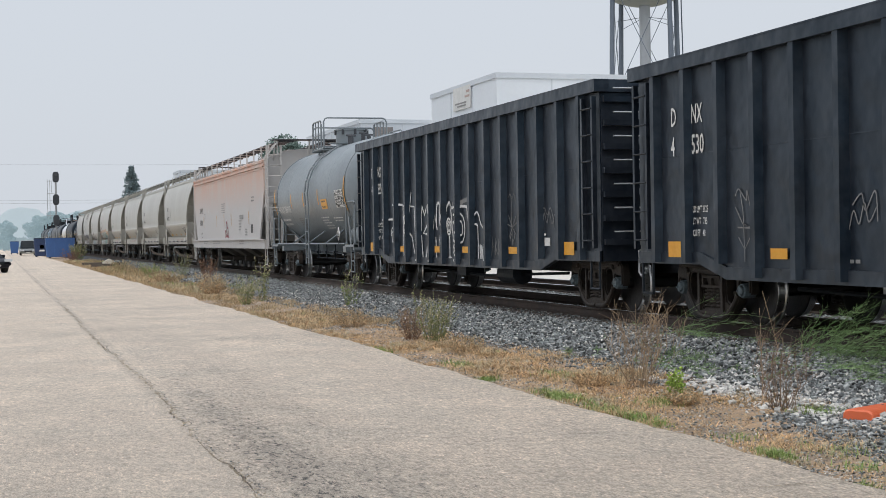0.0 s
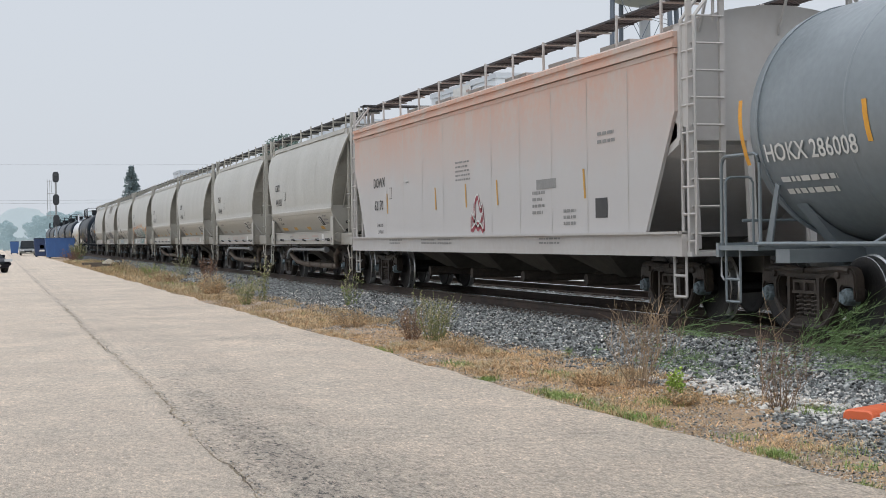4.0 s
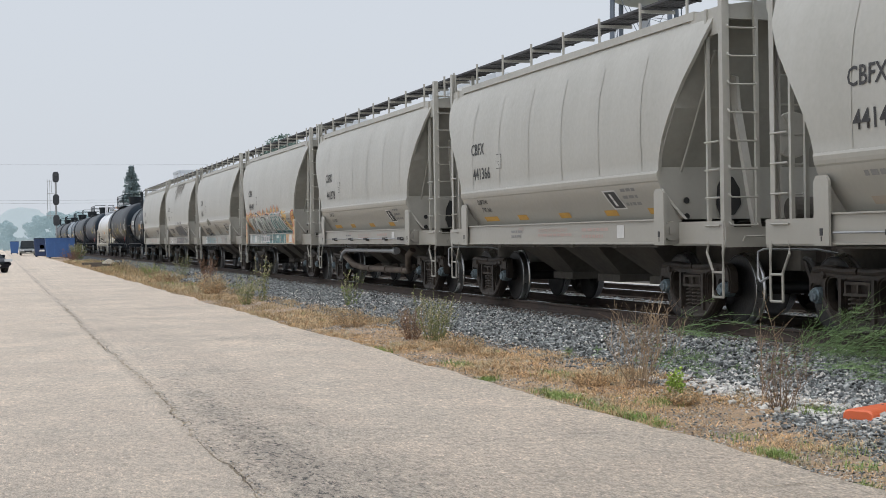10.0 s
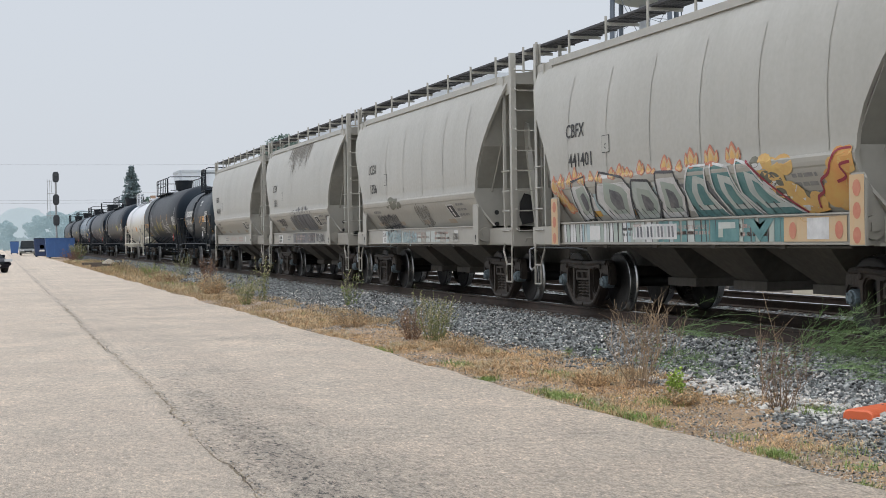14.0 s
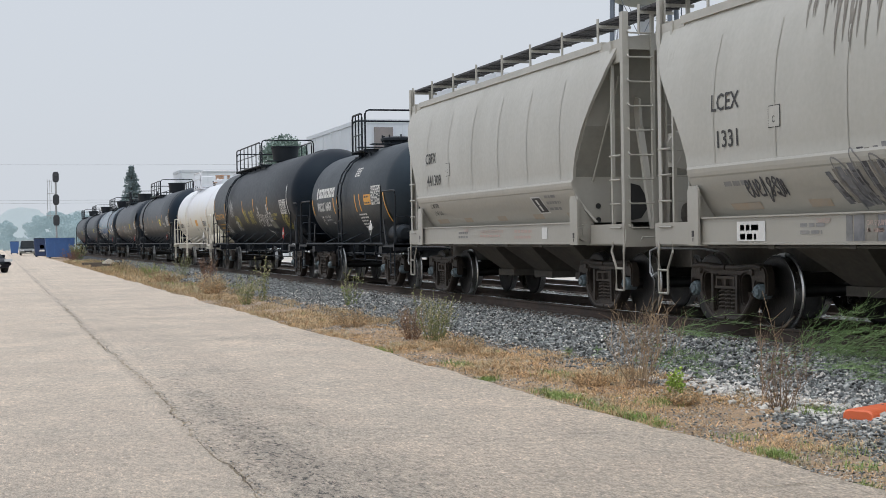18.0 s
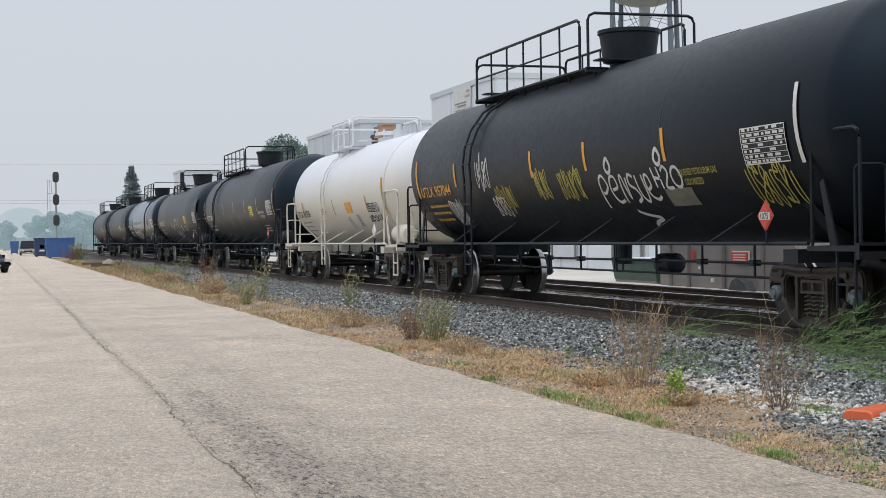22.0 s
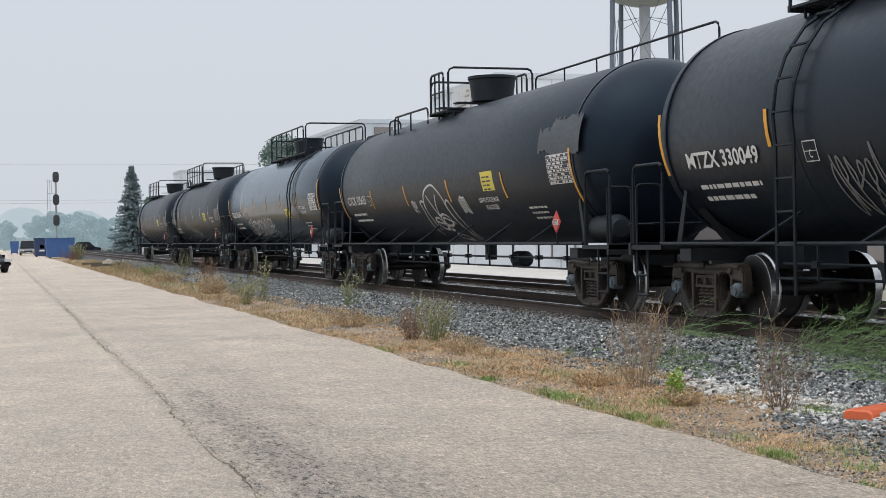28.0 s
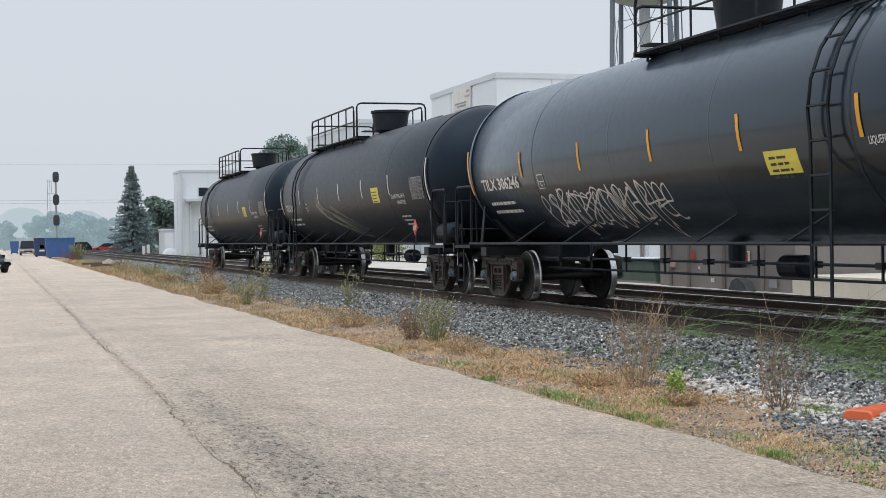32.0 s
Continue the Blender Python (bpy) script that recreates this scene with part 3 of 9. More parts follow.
# ---------------------------------------------------------------- railway cars: running gear
def side_frame_mesh():
    """A cast frame: jaws over the bearings, two rounded windows, an opening for the springs, thick rounded flanges."""
    half = [(0.0, 0.785), (0.30, 0.775), (0.50, 0.80), (0.70, 0.81), (0.90, 0.80), (0.985, 0.76), (1.03, 0.68), (1.04, 0.46), (1.02, 0.41), (0.985, 0.41), (0.975, 0.54), (0.95, 0.575), (0.77, 0.575), (0.745, 0.54), (0.735, 0.40), (0.70, 0.33), (0.60, 0.215), (0.50, 0.115), (0.41, 0.055), (0.28, 0.03), (0.0, 0.03)]
    outer = half + [(-a, b) for a, b in half[-2:0:-1]]
    window = [(0.43, 0.655), (0.52, 0.675), (0.61, 0.66), (0.655, 0.60), (0.655, 0.46), (0.62, 0.37), (0.55, 0.30), (0.47, 0.275), (0.41, 0.31), (0.385, 0.40), (0.38, 0.55), (0.395, 0.62)]
    pocket = [(-0.25, 0.645), (0.25, 0.645), (0.285, 0.61), (0.285, 0.235), (0.25, 0.20), (-0.25, 0.20), (-0.285, 0.235), (-0.285, 0.61)]
    bm = B()
    for loop in (outer, window, [(-a, b) for a, b in window], pocket):
        v = [bm.verts.new((-0.07, a, b)) for a, b in loop]
        for i in range(len(v)):
            bm.edges.new((v[i], v[(i + 1) % len(v)]))
    bmesh.ops.triangle_fill(bm, use_beauty=True, use_dissolve=False, edges=bm.edges[:])
    g = bmesh.ops.extrude_face_region(bm, geom=bm.faces[:])
    bmesh.ops.translate(bm, verts=[v for v in g["geom"] if isinstance(v, bmesh.types.BMVert)], vec=(0.14, 0, 0))
    fix(bm)
    rim = [e for e in bm.edges if len(e.link_faces) == 2 and e.calc_face_angle(0) > 1.2]
    bmesh.ops.bevel(bm, geom=rim, offset=0.022, segments=2, affect="EDGES")
    # flanges along the top and the lower bow
    for s in (-1, 1):
        for e in (-0.055, 0.055):
            rod(bm, [(e, s * 0.02, 0.748), (e, s * 0.30, 0.740), (e, s * 0.52, 0.758), (e, s * 0.72, 0.768), (e, s * 0.92, 0.752)], 0.042, 8)
            rod(bm, [(e, s * 0.02, 0.075), (e, s * 0.30, 0.08), (e, s * 0.44, 0.135), (e, s * 0.58, 0.255), (e, s * 0.70, 0.40)], 0.040, 8)
        for e in (-1, 1):
            box(bm, e * 0.085 - 0.02, e * 0.085 + 0.02, s * 0.325 - 0.03, s * 0.325 + 0.03, 0.16, 0.66)
            lathe(bm, [(e * 0.075, 0.045), (e * 0.10, 0.04), (e * 0.105, 0.01)], "x", 10, (0, s * 0.70, 0.70))
    return fix(bm)


def wheelset_mesh():
    bm = B()
    for s in (-1, 1):
        prof = [(-0.068, 0.10), (-0.068, 0.34), (-0.075, 0.40), (-0.07, 0.452), (-0.066, 0.457), (0.03, 0.462), (0.045, 0.485), (0.062, 0.487), (0.07, 0.47), (0.068, 0.40), (0.03, 0.33), (0.03, 0.16), (0.068, 0.12), (0.068, 0.09)]
        lathe(bm, [(-s * 0 + s * (0.752 - a), r) for a, r in prof], "x", 40, mis=[0, 0, 0, 1, 1, 1, 1, 0, 0, 0, 0, 0, 0])
        lathe(bm, [(s * 0.84, 0.09), (s * 0.92, 0.10), (s * 1.06, 0.10), (s * 1.085, 0.09), (s * 1.09, 0.075), (s * 1.10, 0.07), (s * 1.115, 0.07)], "x", 18, mis=[0, 2, 2, 2, 2, 2])
        for k in range(3):
            a = k * math.tau / 3
            rod(bm, [(s * 1.085, 0.055 * math.cos(a), 0.055 * math.sin(a)), (s * 1.13, 0.055 * math.cos(a), 0.055 * math.sin(a))], 0.014, 6, 2)
    rod(bm, [(-0.9, 0, 0), (0.9, 0, 0)], 0.085, 14)
    return fix(bm)


def spring_mesh():
    bm = B()
    for y in (-0.165, 0.0, 0.165):
        pts = [(0.072 * math.cos(k * 0.7), y + 0.072 * math.sin(k * 0.7), 0.205 + 0.0056 * k) for k in range(48)]
        rod(bm, pts, 0.0155, 5)
        rod(bm, [(0, y, 0.20), (0, y, 0.47)], 0.05, 8)
    box(bm, -0.09, 0.09, -0.27, 0.27, 0.47, 0.505)
    box(bm, -0.09, 0.09, -0.25, 0.25, 0.60, 0.635)
    for y in (-0.235, 0.0, 0.235):
        box(bm, -0.09, 0.09, y - 0.02, y + 0.02, 0.505, 0.60)
    box(bm, -0.02, 0.02, -0.23, 0.23, 0.505, 0.60)
    return fix(bm)


def bolster_mesh():
    bm = B()
    prism(bm, [(-1.02, 0.48), (1.02, 0.48), (1.05, 0.60), (0.5, 0.66), (-0.5, 0.66), (-1.05, 0.60)], "y", -0.17, 0.17)
    lathe(bm, [(0.66, 0.19), (0.78, 0.19)], "z", 20)
    for s in (-1, 1):
        box(bm, -0.95, 0.95, s * 0.42 - 0.04, s * 0.42 + 0.04, 0.36, 0.43)
        box(bm, s * 0.78 - 0.06, s * 0.78 + 0.06, -0.30, 0.30, 0.66, 0.72)
    return fix(bm)


MESH = {}
WHEELS = []


def keep(name, bm, mats, smooth=False):
    """A mesh to be shared by many parts."""
    me = bpy.data.meshes.new(name)
    bm.to_mesh(me)
    bm.free()
    for m in mats:
        me.materials.append(M[m])
    if smooth:
        me.polygons.foreach_set("use_smooth", [True] * len(me.polygons))
        me.set_sharp_from_angle(angle=radians(38))
    MESH[name] = me


keep("side_frame", side_frame_mesh(), ["iron"], True)
keep("wheelset", wheelset_mesh(), ["wheel", "tread", "cap"], True)
keep("spring_nest", spring_mesh(), ["spring"], True)
keep("truck", bolster_mesh(), ["iron"])


def share(name, parent, m=None, label=""):
    ob = new(name, MESH[name])
    ob.parent = parent
    ob.matrix_basis = m or Matrix()
    if label:
        ob["label"] = label
    return ob


def trucks(car, tc):
    for y in (-tc / 2, tc / 2):
        t = share("truck", car, pose(0, y, 0), "grimy cast-iron truck with coil springs")
        for s in (-1, 1):
            share("side_frame", t, pose(s * 0.99, 0, 0))
            share("spring_nest", t, pose(s * 0.99, 0, 0))
        for a in (-0.86, 0.86):
            WHEELS.append((share("wheelset", t, pose(0, a, 0.457)), a))


def coupler_mesh():
    bm = B()
    box(bm, -0.09, 0.09, -0.75, 0.05, 0.80, 0.95)
    prism(bm, [(-0.16, 0.0), (0.14, 0.0), (0.18, 0.17), (0.05, 0.26), (-0.02, 0.16), (-0.15, 0.20)], "z", 0.74, 1.02)
    rod(bm, [(0.3, -0.15, 0.85), (0.28, 0.0, 0.55), (0.12, 0.22, 0.50)], 0.03, 6)
    return fix(bm)


def hose_mesh():
    bm = B()
    pts = [(0.30, -0.05, 0.86), (0.32, 0.10, 0.84), (0.31, 0.20, 0.72), (0.26, 0.26, 0.56), (0.20, 0.34, 0.46), (0.14, 0.42, 0.46)]
    rod(bm, pts, 0.032, 8)
    rod(bm, [(0.14, 0.42, 0.46), (0.08, 0.47, 0.50)], 0.045, 8)
    return fix(bm)


def lever_mesh():
    """The uncoupling lever: a bent bar from the corner to the coupler."""
    bm = B()
    rod(bm, [(-1.34, -0.22, 0.66), (-1.34, -0.05, 0.60), (-1.34, 0.02, 0.66), (-1.33, 0.03, 0.97), (-1.24, 0.04, 1.0), (-0.5, 0.05, 0.98), (-0.12, 0.10, 0.92), (0.0, 0.10, 0.98)], 0.016, 6)
    return fix(bm)


keep("coupler", coupler_mesh(), ["iron"])
keep("air_hose", hose_mesh(), ["rubber"], True)
keep("uncoupling_lever", lever_mesh(), ["galv"], True)


def couplers(car, half):
    share("coupler", car, pose(0, half - 0.22, 0))
    share("coupler", car, pose(0, -half + 0.22, 0, 0, 0, 180))
    for m in (pose(0, half - 0.30, 0), pose(0, -half + 0.30, 0, 0, 0, 180)):
        share("air_hose", car, m, "black rubber brake hose")
        share("uncoupling_lever", car, m, "bent steel uncoupling lever")


# ---------------------------------------------------------------- lettering and paint on curved sides
class Side:
    """The near side of a car as a surface over (s, z): s metres along to the reader's right from y0, z up."""

    def __init__(self, fx):
        self.fx = fx

    def at(self, y, z, off):
        x = self.fx(z)
        d = (self.fx(z + 0.02) - self.fx(z - 0.02)) / 0.04
        n = Vector((-1, 0, d)).normalized()
        return Vector((x, y, z)) + n * off


def tank_side(r, zc):
    return Side(lambda z: -math.sqrt(max(1e-4, r * r - min(r * r, (z - zc) ** 2))))


def strokes(side, car, name, lines, width, mat, off=0.006, label=""):
    """Painted lines; each a list of (y, z)."""
    bm = B()
    for pts in lines:
        last = None
        n = len(pts)
        for i in range(n):
            a, b = pts[max(i - 1, 0)], pts[min(i + 1, n - 1)]
            d = Vector((b[0] - a[0], b[1] - a[1]))
            if d.length < 1e-6:
                continue
            d.normalize()
            w = width / 2
            q = pts[i]
            now = [bm.verts.new(side.at(q[0] - d[1] * w, q[1] + d[0] * w, off)), bm.verts.new(side.at(q[0] + d[1] * w, q[1] - d[0] * w, off))]
            if last:
                bm.faces.new((last[0], now[0], now[1], last[1]))
            last = now
    ob = part(name, fix(bm), mat, car, label)
    return tagged(ob, label, "", "", "stuff")


def panel(side, bm, y0, y1, z0, z1, off=0.006, mi=0, lean=0.0):
    """A flat patch laid on the side, following its curve."""
    n = max(1, int((z1 - z0) / 0.12))
    last = None
    for i in range(n + 1):
        t = i / n
        z = z0 + (z1 - z0) * t
        now = [bm.verts.new(side.at(y0 + lean * t, z, off)), bm.verts.new(side.at(y1 + lean * t, z, off))]
        if last:
            bm.faces.new((last[0], last[1], now[1], now[0])).material_index = mi
        last = now
    return bm


def stencil(side, car, text, y, z, size, mat="white", squeeze=0.8, name="lettering", label="", heavy=0.018):
    """Lettering with its lower left corner at (y, z), reading towards -y."""
    fc = bpy.data.curves.new("text", "FONT")
    fc.body = text
    fc.size = size / 0.70
    fc.resolution_u = 2
    fc.offset = heavy * size
    tmp = bpy.data.objects.new("text", fc)
    me = bpy.data.meshes.new_from_object(tmp)
    bpy.data.objects.remove(tmp)
    spans = sorted((min(me.vertices[i].co.x for i in f.vertices), max(me.vertices[i].co.x for i in f.vertices)) for f in me.polygons)
    cuts, reach = [-1e9], spans[0][1]
    for lo, hi in spans:
        if lo - reach > 0.24 * size:
            cuts.append((lo + reach) / 2)
        reach = max(reach, hi)
    cuts.append(1e9)
    for lo, hi in zip(cuts, cuts[1:]):
        bm = B()
        bm.from_mesh(me)
        bmesh.ops.delete(bm, geom=[v for v in bm.verts if not lo < v.co.x < hi], context="VERTS")
        for v in bm.verts:
            v.co = side.at(y - v.co.x * squeeze, z + v.co.y, 0.008)
        last = part(name, fix(bm), mat, car, label)
    bpy.data.meshes.remove(me)
    return last


def bars(side, car, y, z, w, rows, mat="white", step=0.075, h=0.04, seed=1, name="small_print", label=""):
    """Rows of small writing that cannot be read, as short bars."""
    rnd = random.Random(seed)
    bm = B()
    for r in range(rows):
        yy, end = y, y - w * rnd.uniform(0.75, 1.0)
        while yy > end:
            l = rnd.uniform(0.06, 0.2)
            panel(side, bm, yy, max(yy - l, end), z - r * step - h, z - r * step)
            yy -= l + 0.035
    ob = part(name, fix(bm), mat, car, label)
    return tagged(ob, label, "", "", "stuff")


def grid_plate(side, car, y, z, w, h, rows, ground="black", ink="white"):
    """The ruled data table on a tank's side: a frame, row lines, and short bars of print."""
    bm = B()
    panel(side, bm, y, y - w, z - h, z, 0.005, 0)
    t = 0.014
    for a, b, c, d in ((y, y - w, z - t, z), (y, y - w, z - h, z - h + t), (y, y - t, z - h, z), (y - w + t, y - w, z - h, z)):
        panel(side, bm, a, b, c, d, 0.009, 1)
    rnd = random.Random(rows)
    for r in range(rows):
        zz = z - h * (r + 0.22) / rows
        if r:
            panel(side, bm, y, y - w, z - h * r / rows - 0.004, z - h * r / rows + 0.004, 0.009, 1)
        yy = y - 0.05
        while yy > y - w + 0.08:
            l = rnd.uniform(0.05, 0.16)
            if rnd.random() < 0.8:
                panel(side, bm, yy, max(yy - l, y - w + 0.03), zz - h / rows * 0.5, zz, 0.011, 1)
            yy -= l + rnd.uniform(0.02, 0.08)
    return tagged(part("data_plate", fix(bm), [ground, ink], car, "ruled data table"), "", "", "", "stuff")


def stripe(side, car, y, z0, z1, w, mat="yellow", lean=0.0):
    return part("reflector_strip", fix(panel(side, B(), y + w / 2, y - w / 2, z0, z1, 0.007, 0, lean)), mat, car)


GLYPH = (((0.0, 0.0), (0.05, 0.95), (0.35, 1.0), (0.5, 0.7), (0.1, 0.45)), ((0.7, 0.85), (0.4, 1.0), (0.12, 0.75), (0.42, 0.5), (0.62, 0.25), (0.35, 0.0), (0.05, 0.15)),
         ((0.4, 1.0), (0.1, 0.8), (0.02, 0.45), (0.2, 0.05), (0.5, 0.02), (0.72, 0.35), (0.68, 0.8), (0.42, 1.0)), ((0.05, 0.95), (0.02, 0.3), (0.22, 0.0), (0.5, 0.08), (0.62, 0.5), (0.65, 0.98)),
         ((0.1, 0.5), (0.55, 0.6), (0.55, 0.9), (0.25, 0.98), (0.05, 0.6), (0.2, 0.1), (0.65, 0.1)), ((0.02, 0.0), (0.08, 0.9), (0.3, 0.95), (0.4, 0.1), (0.55, 0.9), (0.75, 0.85), (0.8, 0.0)), ((0.0, 0.2), (0.3, 1.15), (0.5, 0.4), (0.35, -0.25), (0.9, 0.1)))


def tag(rnd, y, z, w, h, loops=5):
    """A scrawl of joined strokes, as a polyline."""
    pts = []
    loops = int(loops * 1.5)
    lw = w / loops
    for k in range(loops):
        for a, b in rnd.choice(GLYPH):
            pts.append((y - lw * (k + 1.05 * a) + 0.14 * h * (b - 0.5), z + h * b * rnd.uniform(0.88, 1.08) + h * 0.06 * math.sin(k * 1.7)))
    return pts


def smooth_line(pts, n=8):
    """Catmull-Rom through the points."""
    out = []
    p = [pts[0]] + list(pts) + [pts[-1]]
    for i in range(1, len(p) - 2):
        for k in range(n):
            t = k / n
            out.append(tuple(0.5 * (2 * p[i][j] + (p[i + 1][j] - p[i - 1][j]) * t + (2 * p[i - 1][j] - 5 * p[i][j] + 4 * p[i + 1][j] - p[i + 2][j]) * t * t + (3 * p[i][j] - p[i - 1][j] - 3 * p[i + 1][j] + p[i + 2][j]) * t ** 3) for j in (0, 1)))
    out.append(tuple(pts[-1]))
    return out


# ---------------------------------------------------------------- railway cars: shared fittings
def ladder(car, name, x, y0, y1, z0, z1, n, mat, follow=None, r=0.018):
    """Two stiles and n rungs in the plane of the side."""
    bm = B()
    fx = follow or (lambda z: x)
    zs = [z0 + (z1 - z0) * i / 10 for i in range(11)]
    for y in (y0, y1):
        rod(bm, [(fx(z), y, z) for z in zs], r * 1.25, 5)
    for i in range(n):
        z = z0 + (z1 - z0) * (i + 0.5) / n
        rod(bm, [(fx(z), y0, z), (fx(z), y1, z)], r, 5)
    return part(name, fix(bm), mat, car, smooth=True)


def hoop(car, pts, mat, r=0.024, name="handrail"):
    bm = B()
    rod(bm, pts, r, 6)
    return part(name, fix(bm), mat, car, smooth=True)


def rounded(a, b, c, d, k=0.12):
    """A hoop a-b-c-d with the corners at b and c rounded."""
    a, b, c, d = (Vector(q) for q in (a, b, c, d))
    out = [a]
    for p0, p1, p2 in ((a, b, c), (b, c, d)):
        u, v = (p0 - p1).normalized() * k, (p2 - p1).normalized() * k
        out += [p1 + u, p1 + (u + v) * 0.3, p1 + v]
    return out + [d]


# ---------------------------------------------------------------- tank cars
def head_letters(car, text, x, z, size, r, zc, cyl, head, mat):
    """The mark stencilled on the domed head at the front end, with short lines of small print below it."""
    fc = bpy.data.curves.new("text", "FONT")
    fc.body = text
    fc.size = size / 0.70
    fc.resolution_u = 2
    fc.offset = 0.045 * size
    tmp = bpy.data.objects.new("text", fc)
    me = bpy.data.meshes.new_from_object(tmp)
    bpy.data.objects.remove(tmp)
    dome = lambda a, b: (a, -cyl - head * math.sqrt(max(0.0, 1 - (a * a + (b - zc) ** 2) / (r * r))) - 0.010, b)
    bm = B()
    bm.from_mesh(me)
    for v in bm.verts:
        v.co = dome(x + v.co.x * 1.15, z + v.co.y)
    part("lettering", bm, mat, car)
    for i, w in enumerate((0.30, 0.24, 0.30)):
        bm = B()
        q = z - size * (0.75 + 0.75 * i)
        a = x + size * 1.5
        for j in range(3):
            x0, x1 = a + w * j / 3, a + w * (j + 0.8) / 3
            bm.faces.new([bm.verts.new(dome(*p)) for p in ((x0, q), (x1, q), (x1, q + size * 0.4), (x0, q + size * 0.4))])
        part("small_print", bm, mat, car)


def tank_car(name, u, length, tc, r, zc, cyl, head, mat, trim, label, ladder_y, rails, cup, style="cup", bands=(), strips=(), stripes_mat="yellow", rh=0.72, long_rail=1.7, reservoir=True, strip_w=0.09, head_mat=None, hoop_top=0.36, hoop_run=1.38):
    car = thing(name, pose(0, u, RAIL), label, "tank car", "cars of the freight train")
    half = length / 2
    side = tank_side(r, zc)
    bm = B()
    prof = [(-cyl - head * math.sin(a), r * math.cos(a)) for a in [radians(90 - 9 * i) for i in range(10)]]
    prof = [(y, max(q, 1e-5)) for y, q in prof] + [(-cyl * 0.5, r), (0, r), (cyl * 0.5, r)] + [(-y, max(q, 1e-5)) for y, q in prof[::-1]]
    lathe(bm, prof, "y", 64, (0, 0, zc))
    fix(bm)
    for f in bm.faces:
        f.material_index = int(abs(f.calc_center_median().y) > cyl)
    part("tank_shell", bm, [mat, head_mat or mat], car, smooth=True)
    for y in bands:
        bm = B()
        lathe(bm, [(y - 0.03, r - 0.002), (y - 0.012, r + 0.0018), (y + 0.012, r + 0.0018), (y + 0.03, r - 0.002)], "y", 64, (0, 0, zc))
        part("weld_band", fix(bm), mat, car, smooth=True)
    # frame ends, saddles, deck plates
    for s in (-1, 1):
        bm = B()
        y0, y1 = s * (tc / 2 - 1.3), s * (half - 0.45)
        box(bm, -0.33, 0.33, min(y0, y1), max(y0, y1), 0.72, 1.02)
        part("draft_sill", fix(bm), trim, car)
        bm = B()
        yb = s * tc / 2
        n = 9
        arc = [(r * 1.005 * math.sin(radians(a)), zc - r * 1.005 * math.cos(radians(a))) for a in [-48 + 96 * i / (n - 1) for i in range(n)]]
        prism(bm, [(-0.45, 0.80), *[(x, max(z, 0.82)) for x, z in arc], (0.45, 0.80)], "y", yb - 0.12, yb + 0.12)
        box(bm, -1.36, 1.36, yb - 0.16, yb + 0.16, 0.84, 1.0)
        part("saddle", fix(bm), trim, car)
        bm = B()
        ye = s * (half - 0.36)
        box(bm, -1.45, 1.45, min(ye, ye - s * 1.05), max(ye, ye - s * 1.05), 0.985, 1.045)
        box(bm, -1.46, 1.46, min(ye, ye - s * 0.07), max(ye, ye - s * 0.07), 0.90, 1.08)
        part("end_deck", fix(bm), trim, car)
        for x in (-1.40, 1.40):
            a = s * (half - hoop_run)
            hoop(car, rounded((x, a, 1.04), (x, a, zc - hoop_top), (x, s * (half - 0.42), zc - hoop_top), (x, s * (half - 0.42), 1.04)), trim)
            b = s * (half - 0.52)
            hoop(car, rounded((x, b, 0.45), (x, b, zc - 0.62), (x * 0.72, b, zc - 0.62), (x * 0.72, b, 1.05), 0.07), trim, 0.018)
            bm = B()
            for yy in (b, b - s * 0.36):
                rod(bm, [(x, yy, 1.0), (x, yy, 0.34)], 0.017, 5)
            for z in (0.34, 0.62):
                rod(bm, [(x, b, z), (x, b - s * 0.36, z)], 0.017, 5)
            part("sill_step", fix(bm), trim, car)
        hoop(car, [(-1.1, s * (half - 0.40), 1.36), (1.1, s * (half - 0.40), 1.36)], trim, 0.02)
        # diagonal plates from deck to shell
        for x in (-1.28, 1.28):
            bm = B()
            yk = s * (cyl + 0.1)
            prism(bm, [(yk, 1.04), (yk - s * 0.14, 1.04), (yk - s * 0.34, zc - r * 0.52), (yk - s * 0.26, zc - r * 0.50)], "x", x - 0.012, x + 0.012)
            part("deck_brace", fix(bm), trim, car)
    # side handrails with slanted braces
    for x in (-1.44, 1.44):
        hoop(car, [(x, -half + 1.4, 1.07), (x, 0, 1.07), (x, half - 1.4, 1.07)], trim, 0.026, "side_handrail")
        n = max(3, int(tc / 2.4))
        for i in range(n):
            y = (i + 0.5 - n / 2) * (tc - 1.6) / n
            z = zc - r * 0.80
            xs = math.copysign(r * 0.60, x)
            hoop(car, [(x, y, 1.07), (xs * 1.12, y - 0.42, z + 0.10)], trim, 0.02, "rail_brace")
    # brake pipe and hangers under the belly
    bm = B()
    rod(bm, [(-0.62, -tc / 2 + 1.3, 0.80), (-0.62, tc / 2 - 1.3, 0.80)], 0.022, 6)
    rod(bm, [(-0.5, -tc / 2 + 1.1, 0.60), (-0.5, tc / 2 - 1.2, 0.62)], 0.02, 6)
    part("brake_pipe", fix(bm), "black", car)
    k = max(3, int(tc / 1.7))
    for i in range(k):
        y = (i + 0.5 - k / 2) * (tc - 2.8) / k
        bm = B()
        rod(bm, [(-0.62, y, 1.08), (-0.62, y, 0.60)], 0.02, 5)
        box(bm, -0.68, -0.56, y - 0.06, y + 0.06, 0.76, 0.84)
        part("pipe_hanger", fix(bm), "black", car)
    bm = B()
    lathe(bm, [(-0.30, 0.10), (-0.25, 0.17), (0.25, 0.17), (0.30, 0.10)], "y", 16, (0.3, -0.8, 0.72))
    part("brake_cylinder", fix(bm), "black", car)
